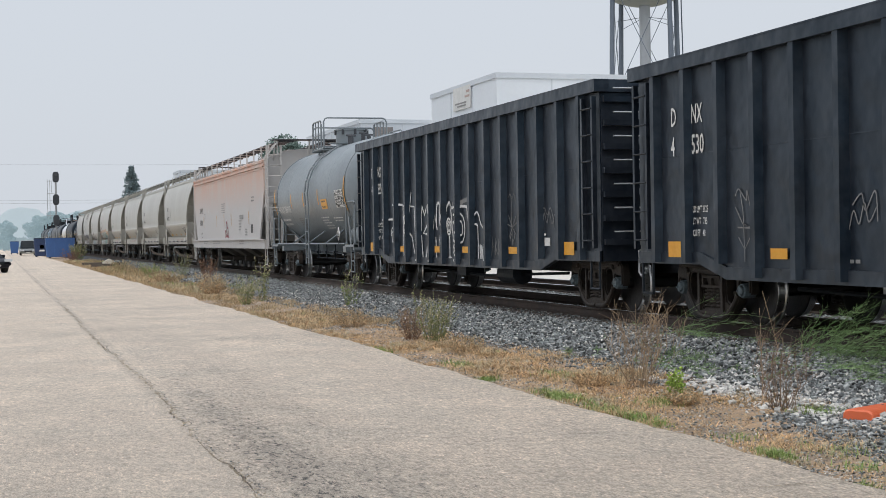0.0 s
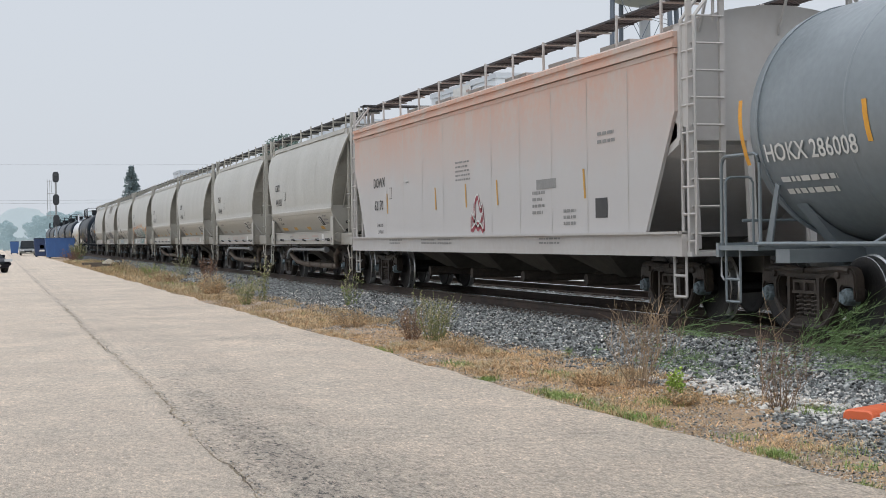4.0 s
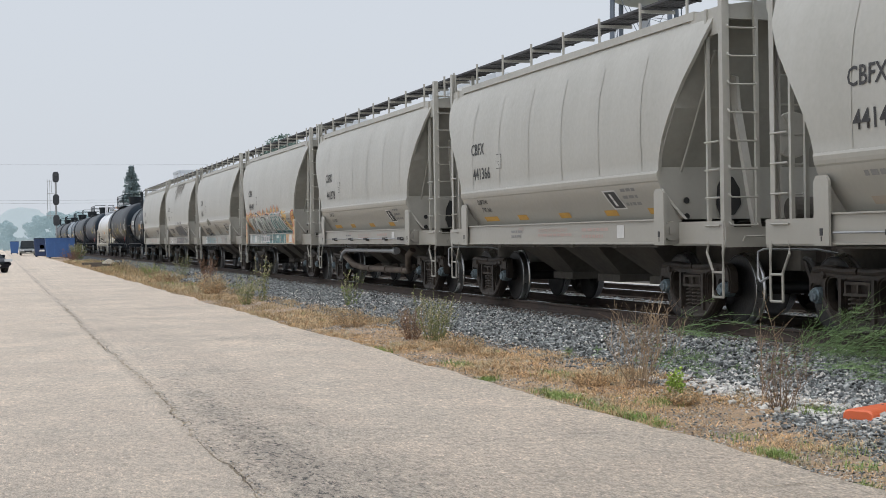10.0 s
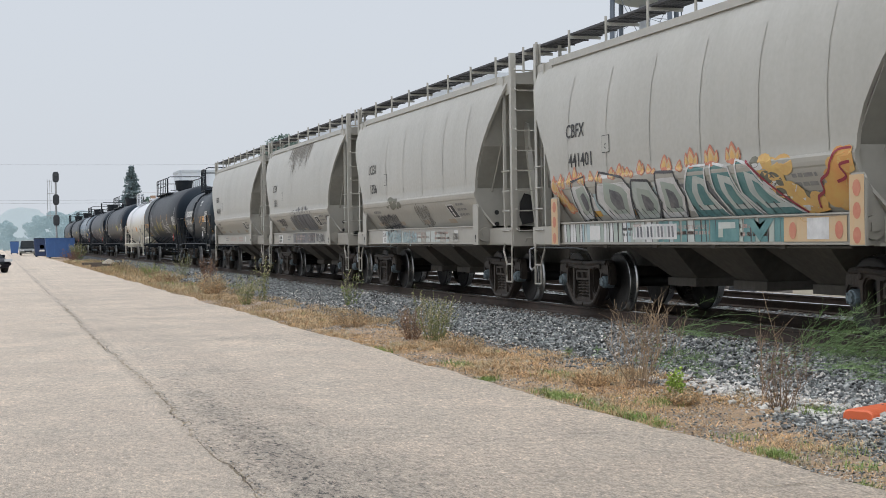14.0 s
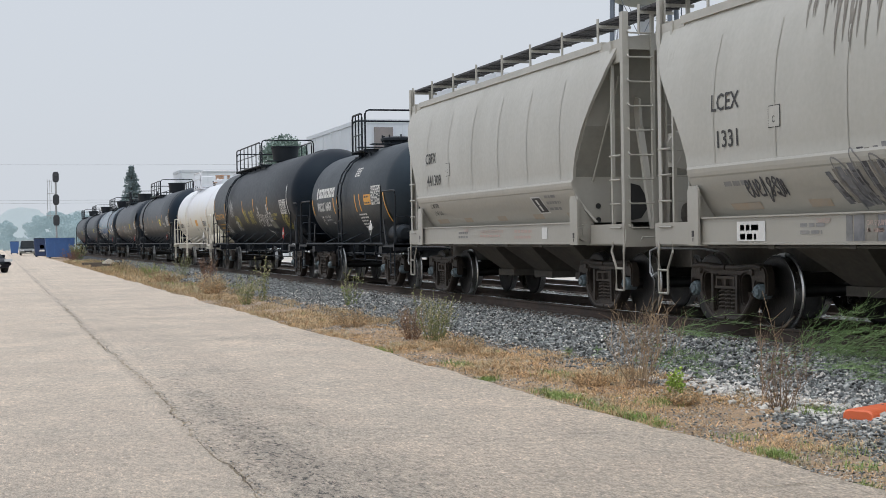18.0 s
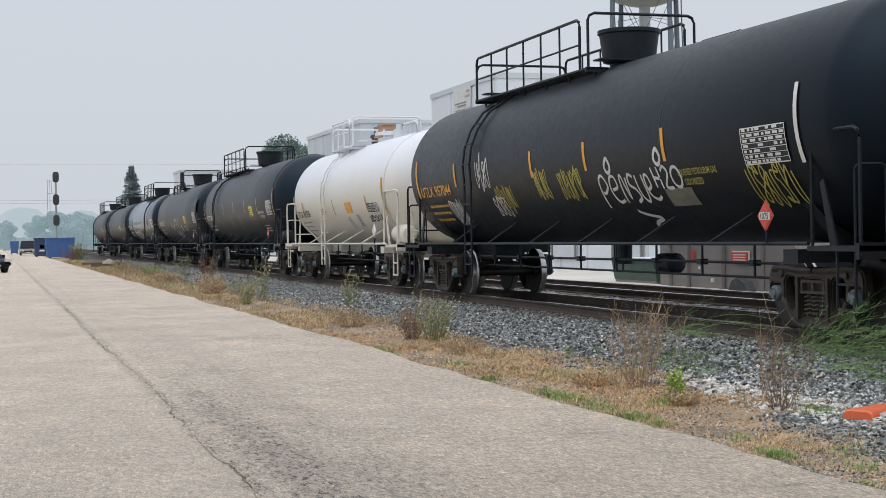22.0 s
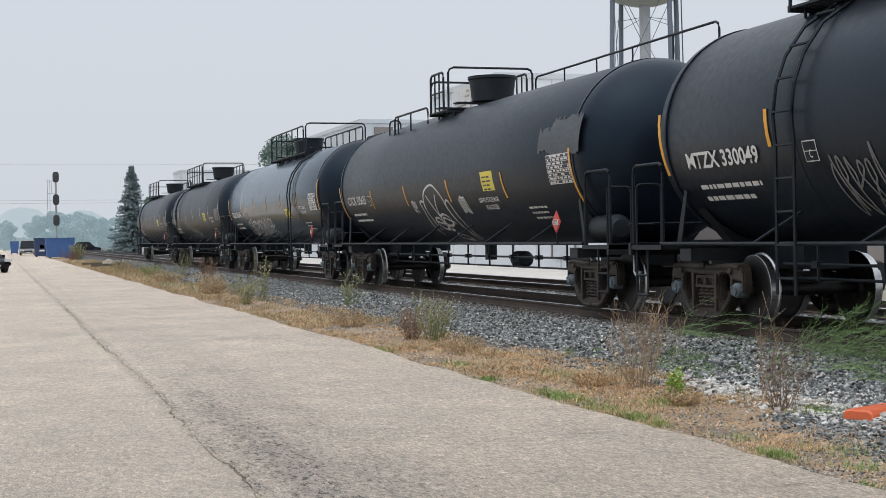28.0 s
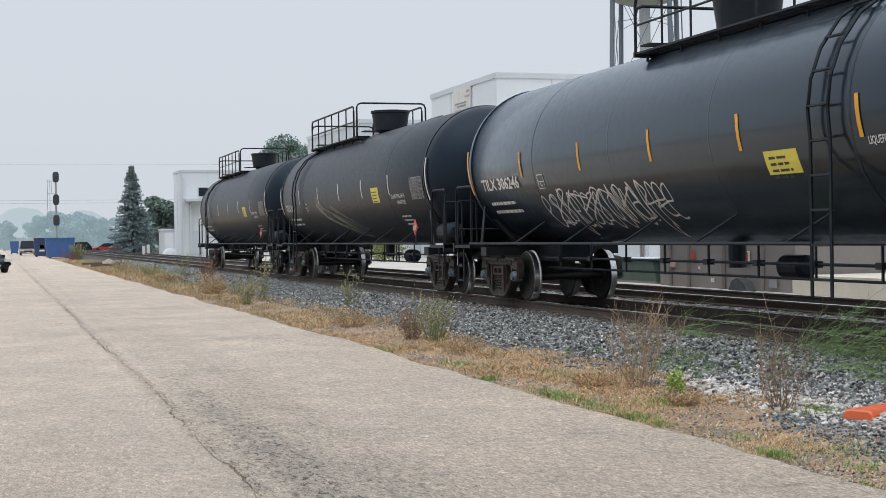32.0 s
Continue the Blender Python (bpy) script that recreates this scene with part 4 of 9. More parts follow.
    part("bottom_outlet", fix(rod(B(), [(0.0, 0.3, 1.06), (0.0, 0.3, 0.70)], 0.13, 12)), "black", car)
    if reservoir:
        bm = B()
        lathe(bm, [(-0.46, 0.02), (-0.44, 0.14), (-0.34, 0.22), (0.34, 0.22), (0.44, 0.14), (0.46, 0.02)], "y", 20, (-1.02, -half + 1.30, 1.30))
        part("air_reservoir", fix(bm), trim, car, smooth=True)
    bm = B()
    lathe(bm, [(0, 0.30), (0.03, 0.30)], "y", 20, (0.55, half - 0.62, 1.95))
    rod(bm, [(0.55, half - 0.6, 1.95), (0.3, half - 0.85, 1.95)], 0.03, 6)
    rod(bm, [(0.55, half - 0.62, 1.65), (0.55, half - 0.62, 1.05)], 0.03, 6)
    box(bm, 0.3, 0.75, half - 1.0, half - 0.75, 1.5, 1.85)
    part("hand_brake", fix(bm), trim, car)
    # ladder over the curve, in two runs
    zt = zc + r * 0.93
    out = lambda z: side.fx(max(z, zc - r * 0.2)) - 0.10 if z > zc - r * 0.2 else side.fx(zc - r * 0.2) - 0.10 - 0.0 * z
    for s in (-1, 1):
        if (s == 1 and style != "cup") or ladder_y > 50:
            continue
        ladder(car, "ladder", 0, s * 0 + ladder_y - 0.2, ladder_y + 0.2, 0.48, zt, 9, trim, (lambda z: out(z)) if s == -1 else (lambda z: -out(z)))
    # top works
    top = zc + r
    y0, y1 = rails
    w = 0.80
    for x in (-w, w):
        bm = B()
        for k in range(5):
            box(bm, x - 0.16 + 0.08 * k - 0.028, x - 0.16 + 0.08 * k + 0.028, y0, y1, top - 0.14, top - 0.11)
        box(bm, x - 0.2, x + 0.2, y0, y0 + 0.05, top - 0.18, top - 0.10)
        box(bm, x - 0.2, x + 0.2, y1 - 0.05, y1, top - 0.18, top - 0.10)
        n = max(2, int((y1 - y0) / 1.1))
        for i in range(n + 1):
            y = y0 + 0.08 + (y1 - y0 - 0.16) * i / n
            rod(bm, [(x, y, top - 0.12), (x, y, top - 0.42)], 0.022, 5)
        part("top_walkway", fix(bm), trim, car)
        xo = x + math.copysign(0.16, x)
        hoop(car, rounded((xo, y1, top - 0.12), (xo, y1, top + rh), (xo, y0 + 0.35, top + rh), (xo, y0 + 0.35, top - 0.12)), trim, 0.026, "guard_rail")
        hoop(car, [(xo, y1, top + 0.30), (xo, y0 + 0.35, top + 0.30)], trim, 0.017, "guard_rail")
        for i in range(1, n + 1):
            y = y0 + 0.35 + (y1 - y0 - 0.35) * i / (n + 1)
            hoop(car, [(xo, y, top - 0.12), (xo, y, top + rh)], trim, 0.019, "rail_post")
    for y, h in ((y0, rh + 0.06), (y1, rh - 0.12)):
        hoop(car, rounded((-w - 0.16, y, top - 0.12), (-w - 0.16, y, top + h), (w + 0.16, y, top + h), (w + 0.16, y, top - 0.12)), trim, 0.026, "guard_rail")
        bm = B()
        for k in range(4):
            box(bm, -w, w, y - 0.15 + 0.09 * k, y - 0.15 + 0.09 * k + 0.06, top + 0.01, top + 0.035)
        part("cross_walkway", fix(bm), trim, car)
    hoop(car, rounded((w + 0.16, y0 - 0.2, top - 0.2), (w + 0.16, y0 - 0.2, top + (0.58 if long_rail > 3 else 0.32)), (w + 0.16, y0 - long_rail, top + (0.58 if long_rail > 3 else 0.32)), (w + 0.16, y0 - long_rail, top - 0.2)), trim, 0.022, "guard_rail")
    if long_rail > 3:
        for i in range(1, 5):
            hoop(car, [(w + 0.16, y0 - 0.2 - (long_rail - 0.2) * i / 5, top - 0.2), (w + 0.16, y0 - 0.2 - (long_rail - 0.2) * i / 5, top + 0.58)], trim, 0.018, "rail_post")
    bm = B()
    if style == "cup":
        lathe(bm, [(top - 0.12, 0.30), (top + 0.02, 0.33), (top + 0.05, 0.44), (top + 0.50, 0.50), (top + 0.52, 0.53), (top + 0.58, 0.53), (top + 0.585, 0.05)], "z", 26, (0, cup, 0))
        part("valve_housing", fix(bm), trim, car, smooth=True)
    else:
        lathe(bm, [(top - 0.15, 0.36), (top + 0.12, 0.36), (top + 0.13, 0.44), (top + 0.20, 0.44), (top + 0.24, 0.30), (top + 0.25, 0.05)], "z", 24, (0, cup, 0))
        manway = part("manway", fix(bm), trim, car, smooth=True)
        for k in range(8):
            a = k * math.tau / 8
            bm = B()
            rod(bm, [(0.40 * math.cos(a), cup + 0.40 * math.sin(a), top + 0.06), (0.40 * math.cos(a), cup + 0.40 * math.sin(a), top + 0.28)], 0.025, 6)
            part("bolt", fix(bm), trim, manway)
    for s_y, z0, z1, lean in strips:
        stripe(side, car, s_y, z0, z1, strip_w, stripes_mat, lean)
    trucks(car, tc)
    couplers(car, half)
    return car, side


def placard(car, half, fill, side_z=1.72, number="", dark=False):
    """A diamond hazard placard on its bracket at the reader's right end."""
    bm = B()
    y = -half + 1.95
    prism(bm, [(y, side_z - 0.19), (y - 0.19, side_z), (y, side_z + 0.19), (y + 0.19, side_z)], "x", -1.475, -1.465, 0)
    prism(bm, [(y, side_z - 0.155), (y - 0.155, side_z), (y, side_z + 0.155), (y + 0.155, side_z)], "x", -1.482, -1.474, 1)
    prism(bm, [(y - 0.12, side_z - 0.045), (y + 0.12, side_z - 0.045), (y + 0.12, side_z + 0.045), (y - 0.12, side_z + 0.045)], "x", -1.488, -1.480, 2)
    part("placard", fix(bm), [fill if fill == "red" else "white", fill, "white"], car, "diamond hazard placard")
    if fill == "red":
        stencil(Side(lambda z: -1.484), car, "1075", y + 0.105, side_z - 0.036, 0.075, "ink", 0.95)
    if dark:
        bm = B()
        prism(bm, [(y, side_z - 0.15), (y - 0.10, side_z - 0.05), (y + 0.10, side_z - 0.05)], "x", -1.490, -1.483)
        part("placard_foot", fix(bm), "ink", car, "black lower half of the placard")
        bm = B()
        prism(bm, [(y, side_z + 0.14), (y - 0.06, side_z + 0.08), (y + 0.06, side_z + 0.08)], "x", -1.490, -1.483)
        part("placard_sign", fix(bm), "dim", car)
    if number:
        stencil(Side(lambda z: -1.484), car, number, y + 0.11, side_z - 0.04, 0.085, "ink", 0.95)
    hoop(car, [(-1.46, y, side_z - 0.15), (-1.46, y, 1.07)], "black", 0.018, "placard_post")


# ---------------------------------------------------------------- grey covered hoppers
HOP = [(1.06, 1.525), (1.399, 1.525), (1.40, 1.27), (1.50, 1.345), (1.62, 1.425), (1.75, 1.50), (1.86, 1.55), (1.94, 1.578), (2.04, 1.60), (2.08, 1.585), (2.5, 1.605), (2.9, 1.60), (3.3, 1.56), (3.7, 1.46), (4.0, 1.33), (4.12, 1.26), (4.3, 1.2)]


def hop_x(z):
    for (a, xa), (b, xb) in zip(HOP, HOP[1:]):
        if z <= b:
            return -(xa + (xb - xa) * max(0, (z - a)) / (b - a))
    return -1.2


HOP_SIDE = Side(hop_x)


HOP_END = [(1.40, 4.52), (1.75, 4.35), (2.0, 4.35), (2.26, 4.41), (2.55, 4.56), (2.85, 4.78), (3.15, 5.03), (3.46, 5.29), (3.7, 5.44), (4.0, 5.54), (4.2, 5.56)]


def hop_end(z):
    """Half-length of the side sheet at height z: the ends lean in towards the sill."""
    for (a, ya), (b, yb) in zip(HOP_END, HOP_END[1:]):
        if z <= b:
            return ya + (yb - ya) * max(0, (z - a)) / (b - a)
    return 5.56


def hopper_car(u, body="hopper", label="", shape_ribs=True, name="covered_hopper_car"):
    car = thing(name, pose(0, u, RAIL), label, "hopper car", "cars of the freight train")
    half = 6.33
    # side sheets, one for each side, with the scooped ends
    for s in (-1, 1):
        bm = B()
        zs = [1.40, 1.50, 1.56, 1.62, 1.69, 1.75, 1.81, 1.86, 1.90] + [1.94, 2.04, 2.08] + [2.08 + 2.04 * i / 14 for i in range(1, 15)]
        rows = []
        for z in zs:
            e = hop_end(z)
            x = hop_x(z) * -s
            rows.append([bm.verts.new((x, -e + 2 * e * i / 16, z)) for i in range(17)])
        for a, b in zip(rows, rows[1:]):
            for i in range(16):
                bm.faces.new((a[i], a[i + 1], b[i + 1], b[i]))
        g = bmesh.ops.extrude_face_region(bm, geom=list(bm.faces))
        bmesh.ops.translate(bm, verts=[v for v in g["geom"] if isinstance(v, bmesh.types.BMVert)], vec=(-s * 0.05 if s > 0 else 0.05, 0, 0))
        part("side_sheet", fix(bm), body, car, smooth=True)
        # upright seams
        if shape_ribs and s == -1:
            for i in range(6):
                y = -3.86 + 1.49 * i
                bm = B()
                panel(HOP_SIDE, bm, y - 0.011, y + 0.011, 2.09, 3.7, 0.007)
                part("seam", fix(bm), body, car)
        # belt rail: two rolled ribs with a flat between them
        prof = [(1.55, 1.90), (1.570, 1.918), (1.585, 1.94), (1.5975, 1.985), (1.605, 2.035), (1.592, 2.066), (1.57, 2.075)]
        part("belt_rail", fix(prism(B(), [(s * a, b) for a, b in prof], "y", -4.345, 4.345)), body, car)
        prof = [(1.44, 1.085), (1.44, 1.06), (1.545, 1.06), (1.545, 1.08), (1.525, 1.085), (1.525, 1.385), (1.555, 1.39), (1.555, 1.41), (1.28, 1.41), (1.28, 1.385), (1.49, 1.385), (1.49, 1.085)]
        part("side_sill", fix(prism(B(), [(s * a, b) for a, b in prof], "y", -4.25, 4.25)), body, car)
        for e in (-1, 1):
            # upright bracket: a flange outside, its web running in to the sheet
            yy = e * 4.30 - 0.09
            prof = [(yy - 0.15, 1.05), (yy + 0.15, 1.05), (yy + 0.15, 1.76), (yy + 0.10, 1.82), (yy - 0.10, 1.82), (yy - 0.15, 1.76)]
            x0, x1 = sorted((s * 1.565, s * 1.595))
            flange = part("jacking_flange", fix(prism(B(), prof, "x", x0, x1)), body, car)
            bars_bm = B()
            box(bars_bm, min(s * 1.595, s * 1.599), max(s * 1.595, s * 1.599), yy - 0.03, yy + 0.03, 1.16, 1.24)
            box(bars_bm, min(s * 1.595, s * 1.599), max(s * 1.595, s * 1.599), yy - 0.008, yy + 0.008, 1.10, 1.15)
            part("mark", fix(bars_bm), "ink", flange)
            prof = [(s * 1.565, 1.05), (s * 1.565, 1.82), (s * 1.52, 1.80), (s * 1.26, 1.40), (s * 1.26, 1.05)]
            part("jacking_web", fix(prism(B(), prof, "y", yy - 0.02, yy + 0.02)), body, car)
            bm = B()
            lathe(bm, [(-0.055, 0.10), (-0.055, 0.13), (-0.02, 0.135), (-0.02, 0.10)], "y", 20, (s * 1.42, yy, 1.24))
            lathe(bm, [(-0.03, 0.01), (-0.03, 0.10)], "y", 20, (s * 1.42, yy, 1.24))
            box(bm, s * 1.42 - 0.05, s * 1.42 + 0.05, yy - 0.075, yy - 0.03, 1.20, 1.29)
            part("pulling_ring", fix(bm), body, car)
            # sill piece running on to the corner post
            y0, y1 = sorted((yy + e * 0.16, e * 5.80))
            x0, x1 = sorted((s * 1.22, s * 1.37))
            part("end_sill", fix(box(B(), x0, x1, y0, y1, 1.06, 1.36)), body, car)
            # corner post with a side ladder and an end ladder
            yl, xs = e * 5.74 - 0.06, s * 1.36
            bm = B()
            prism(bm, [(xs, yl + e * 0.012), (xs - s * 0.10, yl + e * 0.012), (xs - s * 0.10, yl - e * 0.08), (xs - s * 0.085, yl - e * 0.08), (xs - s * 0.085, yl - e * 0.01), (xs - s * 0.015, yl - e * 0.01), (xs - s * 0.015, yl - e * 0.09), (xs, yl - e * 0.09)], "z", 1.07, 4.50)
            part("corner_post", fix(bm), body, car)
            bm = B()
            box(bm, min(xs, xs - s * 0.05), max(xs, xs - s * 0.05), yl - e * 0.44 - 0.025, yl - e * 0.44 + 0.025, 1.07, 4.12)
            part("ladder_stile", fix(bm), body, car)
            bm = B()
            box(bm, min(xs - s * 0.46, xs - s * 0.51), max(xs - s * 0.46, xs - s * 0.51), yl - 0.025, yl + 0.025, 1.07, 4.50)
            part("ladder_stile", fix(bm), body, car)
            for k in range(9):
                z = 1.30 + 0.36 * k
                o = yl + e * 0.06
                hoop(car, [(xs - s * 0.07, yl, z + 0.05), (xs - s * 0.07, o, z + 0.01), (xs - s * 0.10, o, z), (xs - s * 0.45, o, z), (xs - s * 0.48, yl, z + 0.03)], body, 0.014, "rung")
                if z < 2.5:
                    hoop(car, [(xs + s * 0.03, yl - e * 0.05, z), (xs + s * 0.03, yl - e * 0.44, z)], body, 0.014, "rung")
            # plate from the eave to the post
            bm = B()
            prism(bm, [(e * 4.9, 3.74), (e * 5.72, 3.78), (e * 5.78, 3.9), (e * 5.78, 4.12), (e * 4.9, 4.12)], "x", min(s * 1.30, s * 1.33), max(s * 1.30, s * 1.33))
            part("eave_gusset", fix(bm), body, car)
            bm = B()
            for y, q in ((yl, 0.0), (yl - e * 0.40, 0.12)):
                rod(bm, [(xs, y, 1.1), (xs + s * 0.02, y - e * q * 0.3, 0.95), (xs + s * 0.02, y + e * q, 0.72), (xs + s * 0.02, y + e * q, 0.38)], 0.019, 6)
            for z in (0.38, 0.70):
                rod(bm, [(xs + s * 0.02, yl, z), (xs + s * 0.02, yl - e * 0.28, z)], 0.017, 5)
            part("sill_step", fix(bm), body, car)
    # end slope sheets, end frame and deck
    for e in (-1, 1):
        planes = ((1.40, 4.30, "lower_end_plate"), (2.12, 4.32, "slope_sheet"), (2.88, 4.84, "upper_end_plate"), (4.12, 5.32, ""))
        for (za, ya, nm), (zb, yb, _) in zip(planes, planes[1:]):
            bm = B()
            last = None
            for i in range(5):
                z, y = za + (zb - za) * i / 4, ya + (yb - ya) * i / 4
                now = [bm.verts.new((x, e * w, z)) for w in (y, y - 0.02) for x in (hop_x(z) + 0.04, -hop_x(z) - 0.04)]
                if last:
                    for k in ((0, 1), (1, 3), (3, 2), (2, 0)):
                        bm.faces.new((last[k[0]], last[k[1]], now[k[1]], now[k[0]]))
                last = now
            # slope and upper plates get the darker grey for the shade under the roof
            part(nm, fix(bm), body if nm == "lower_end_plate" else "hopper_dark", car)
        # holes drawn as thin black shapes on the plate, their inner shade as colour
        bm = B()
        prism(bm, [(-0.62, 1.42), (-0.40, 1.46), (-0.30, 1.60), (-0.32, 1.82), (-0.42, 1.98), (-0.58, 2.02), (-0.66, 1.85), (-0.68, 1.6)], "y", min(e * 4.315, e * 4.33), max(e * 4.315, e * 4.33))
        part("access_hole", fix(bm), "rubber", car, "flat black patch drawn as an opening in the end plate")
        for z in (1.30, 1.52):
            bm = B()
            lathe(bm, [(0, 0.045), (e * 0.006, 0.045)], "y", 12, (-1.14, e * 4.325, z + 0.14))
            part("drain_hole", fix(bm), "rubber", car)
        bm = B()
        prism(bm, [(e * 5.72, 4.12), (e * 5.0, 4.12), (e * 4.9, 3.3), (e * 5.0, 3.3)], "x", -0.02, 0.02)
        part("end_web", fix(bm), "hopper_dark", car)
        for x in (-0.78, 0.78):
            bm = B()
            prism(bm, [(e * 5.70, 1.1), (e * 5.60, 1.1), (e * 5.08, 2.85), (e * 5.16, 2.85)], "x", x - 0.05, x + 0.05)
            prism(bm, [(e * 5.20, 2.82), (e * 5.02, 2.82), (e * 4.94, 3.25), (e * 5.00, 3.32), (e * 5.14, 3.28)], "x", x - 0.02, x + 0.02)
            part("end_strut", fix(bm), body, car)
            bm = B()
            rod(bm, [(x * 1.55, e * 5.35, 3.6), (x * 1.62, e * 4.42, 2.05)], 0.022, 6)
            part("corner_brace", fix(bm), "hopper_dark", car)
        part("end_plate", fix(box(B(), -1.30, 1.30, min(e * 5.68, e * 5.76), max(e * 5.68, e * 5.76), 3.95, 4.14)), body, car)
        bm = B()
        box(bm, -1.34, 1.34, min(e * 4.3, e * 5.80), max(e * 4.3, e * 5.80), 1.04, 1.075)
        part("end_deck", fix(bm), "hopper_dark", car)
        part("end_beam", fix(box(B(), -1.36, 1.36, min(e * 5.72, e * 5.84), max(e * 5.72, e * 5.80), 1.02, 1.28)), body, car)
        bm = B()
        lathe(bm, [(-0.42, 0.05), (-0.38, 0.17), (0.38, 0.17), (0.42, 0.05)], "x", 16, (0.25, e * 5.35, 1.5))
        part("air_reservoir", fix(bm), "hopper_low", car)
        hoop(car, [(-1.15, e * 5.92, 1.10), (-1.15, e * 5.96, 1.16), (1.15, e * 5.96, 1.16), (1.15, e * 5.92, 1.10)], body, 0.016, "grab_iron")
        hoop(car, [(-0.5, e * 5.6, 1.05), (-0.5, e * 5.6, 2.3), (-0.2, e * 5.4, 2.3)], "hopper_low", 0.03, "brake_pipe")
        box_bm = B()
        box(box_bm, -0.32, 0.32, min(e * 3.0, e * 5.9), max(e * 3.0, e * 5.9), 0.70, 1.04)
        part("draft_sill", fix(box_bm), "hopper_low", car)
    bm = B()
    lathe(bm, [(0, 0.29), (0.03, 0.30), (0.035, 0.05)], "y", 22, (-0.45, -5.98, 2.45))
    for k in range(3):
        a = k * math.tau / 3
        rod(bm, [(-0.45, -5.97, 2.45), (-0.45 + 0.29 * math.cos(a), -5.97, 2.45 + 0.29 * math.sin(a))], 0.02, 5)
    box(bm, -0.62, -0.28, -5.94, -5.76, 2.2, 2.7)
    part("hand_brake", fix(bm), body, car)
    # roof, hatches, running boards
    bm = B()
    n = 12
    prism(bm, [(-1.30, 4.08), *[(-1.30 + 2.6 * i / n, 4.13 + 0.13 * math.sin(math.pi * i / n)) for i in range(n + 1)], (1.30, 4.08)], "y", -5.66, 5.66)
    part("roof", fix(bm), body, car, smooth=True)
    bm = B()
    for s in (-1, 1):
        box(bm, min(s * 1.25, s * 1.34), max(s * 1.25, s * 1.34), -5.0, 5.0, 4.04, 4.15)
    part("roof_eave", fix(bm), body, car)
    for i in range(5):
        bm = B()
        lathe(bm, [(4.22, 0.40), (4.36, 0.40), (4.39, 0.36), (4.41, 0.04)], "z", 18, (0, -4.2 + 2.1 * i, 0))
        part("roof_hatch", fix(bm), body, car, smooth=True)
    for s in (-1, 1):
        bm = B()
        x0, x1 = sorted((s * 0.62, s * 1.14))
        for k in range(6):
            x = x0 + (x1 - x0) * (k + 0.5) / 6
            box(bm, x - 0.03, x + 0.03, -6.3, 6.3, 4.50, 4.535)
        for i in range(22):
            y = -6.2 + 12.4 * i / 21
            box(bm, x0, x1, y - 0.02, y + 0.02, 4.485, 4.50)
        part("running_board", fix(bm), "grating", car)
        for i in range(9):
            y = -6.0 + 12.0 * i / 8
            bm = B()
            box(bm, min(s * 0.62, s * 1.18), max(s * 0.62, s * 1.18), y - 0.02, y + 0.02, 4.44, 4.485)
            rod(bm, [(s * 1.18, y, 4.14), (s * 1.18, y, 4.58)], 0.022, 5)
            part("board_bracket", fix(bm), body, car)
    for s in (-1, 1):
        bm = B()
        rod(bm, [(s * 1.47, 4.1, 1.03), (s * 1.47, -4.1, 1.03)], 0.016, 6)
        for y in (-2.7, -1.0, 0.7, 2.4):
            box(bm, s * 1.47 - 0.03, s * 1.47 + 0.03, y - 0.06, y + 0.06, 1.01, 1.07)
        part("gate_rod", fix(bm), "hopper_low", car)
    # discharge bays
    for y in (-2.05, 0.0, 2.05):
        bm = B()
        lo = [(-0.34, -0.40), (0.34, -0.40), (0.34, 0.40), (-0.34, 0.40)]
        hi = [(-1.36, -1.02), (1.36, -1.02), (1.36, 1.02), (-1.36, 1.02)]
        a = [bm.verts.new((x, y + q, 0.52)) for x, q in lo]
        b = [bm.verts.new((x, y + q, 1.36)) for x, q in hi]
        for k in range(4):
            bm.faces.new((a[k], a[(k + 1) % 4], b[(k + 1) % 4], b[k]))
        bm.faces.new(a[::-1])
        bm.faces.new(b)
        box(bm, -0.42, 0.42, y - 0.46, y + 0.46, 0.42, 0.54)
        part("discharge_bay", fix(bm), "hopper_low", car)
    trucks(car, 8.66)
    couplers(car, half)
    return car


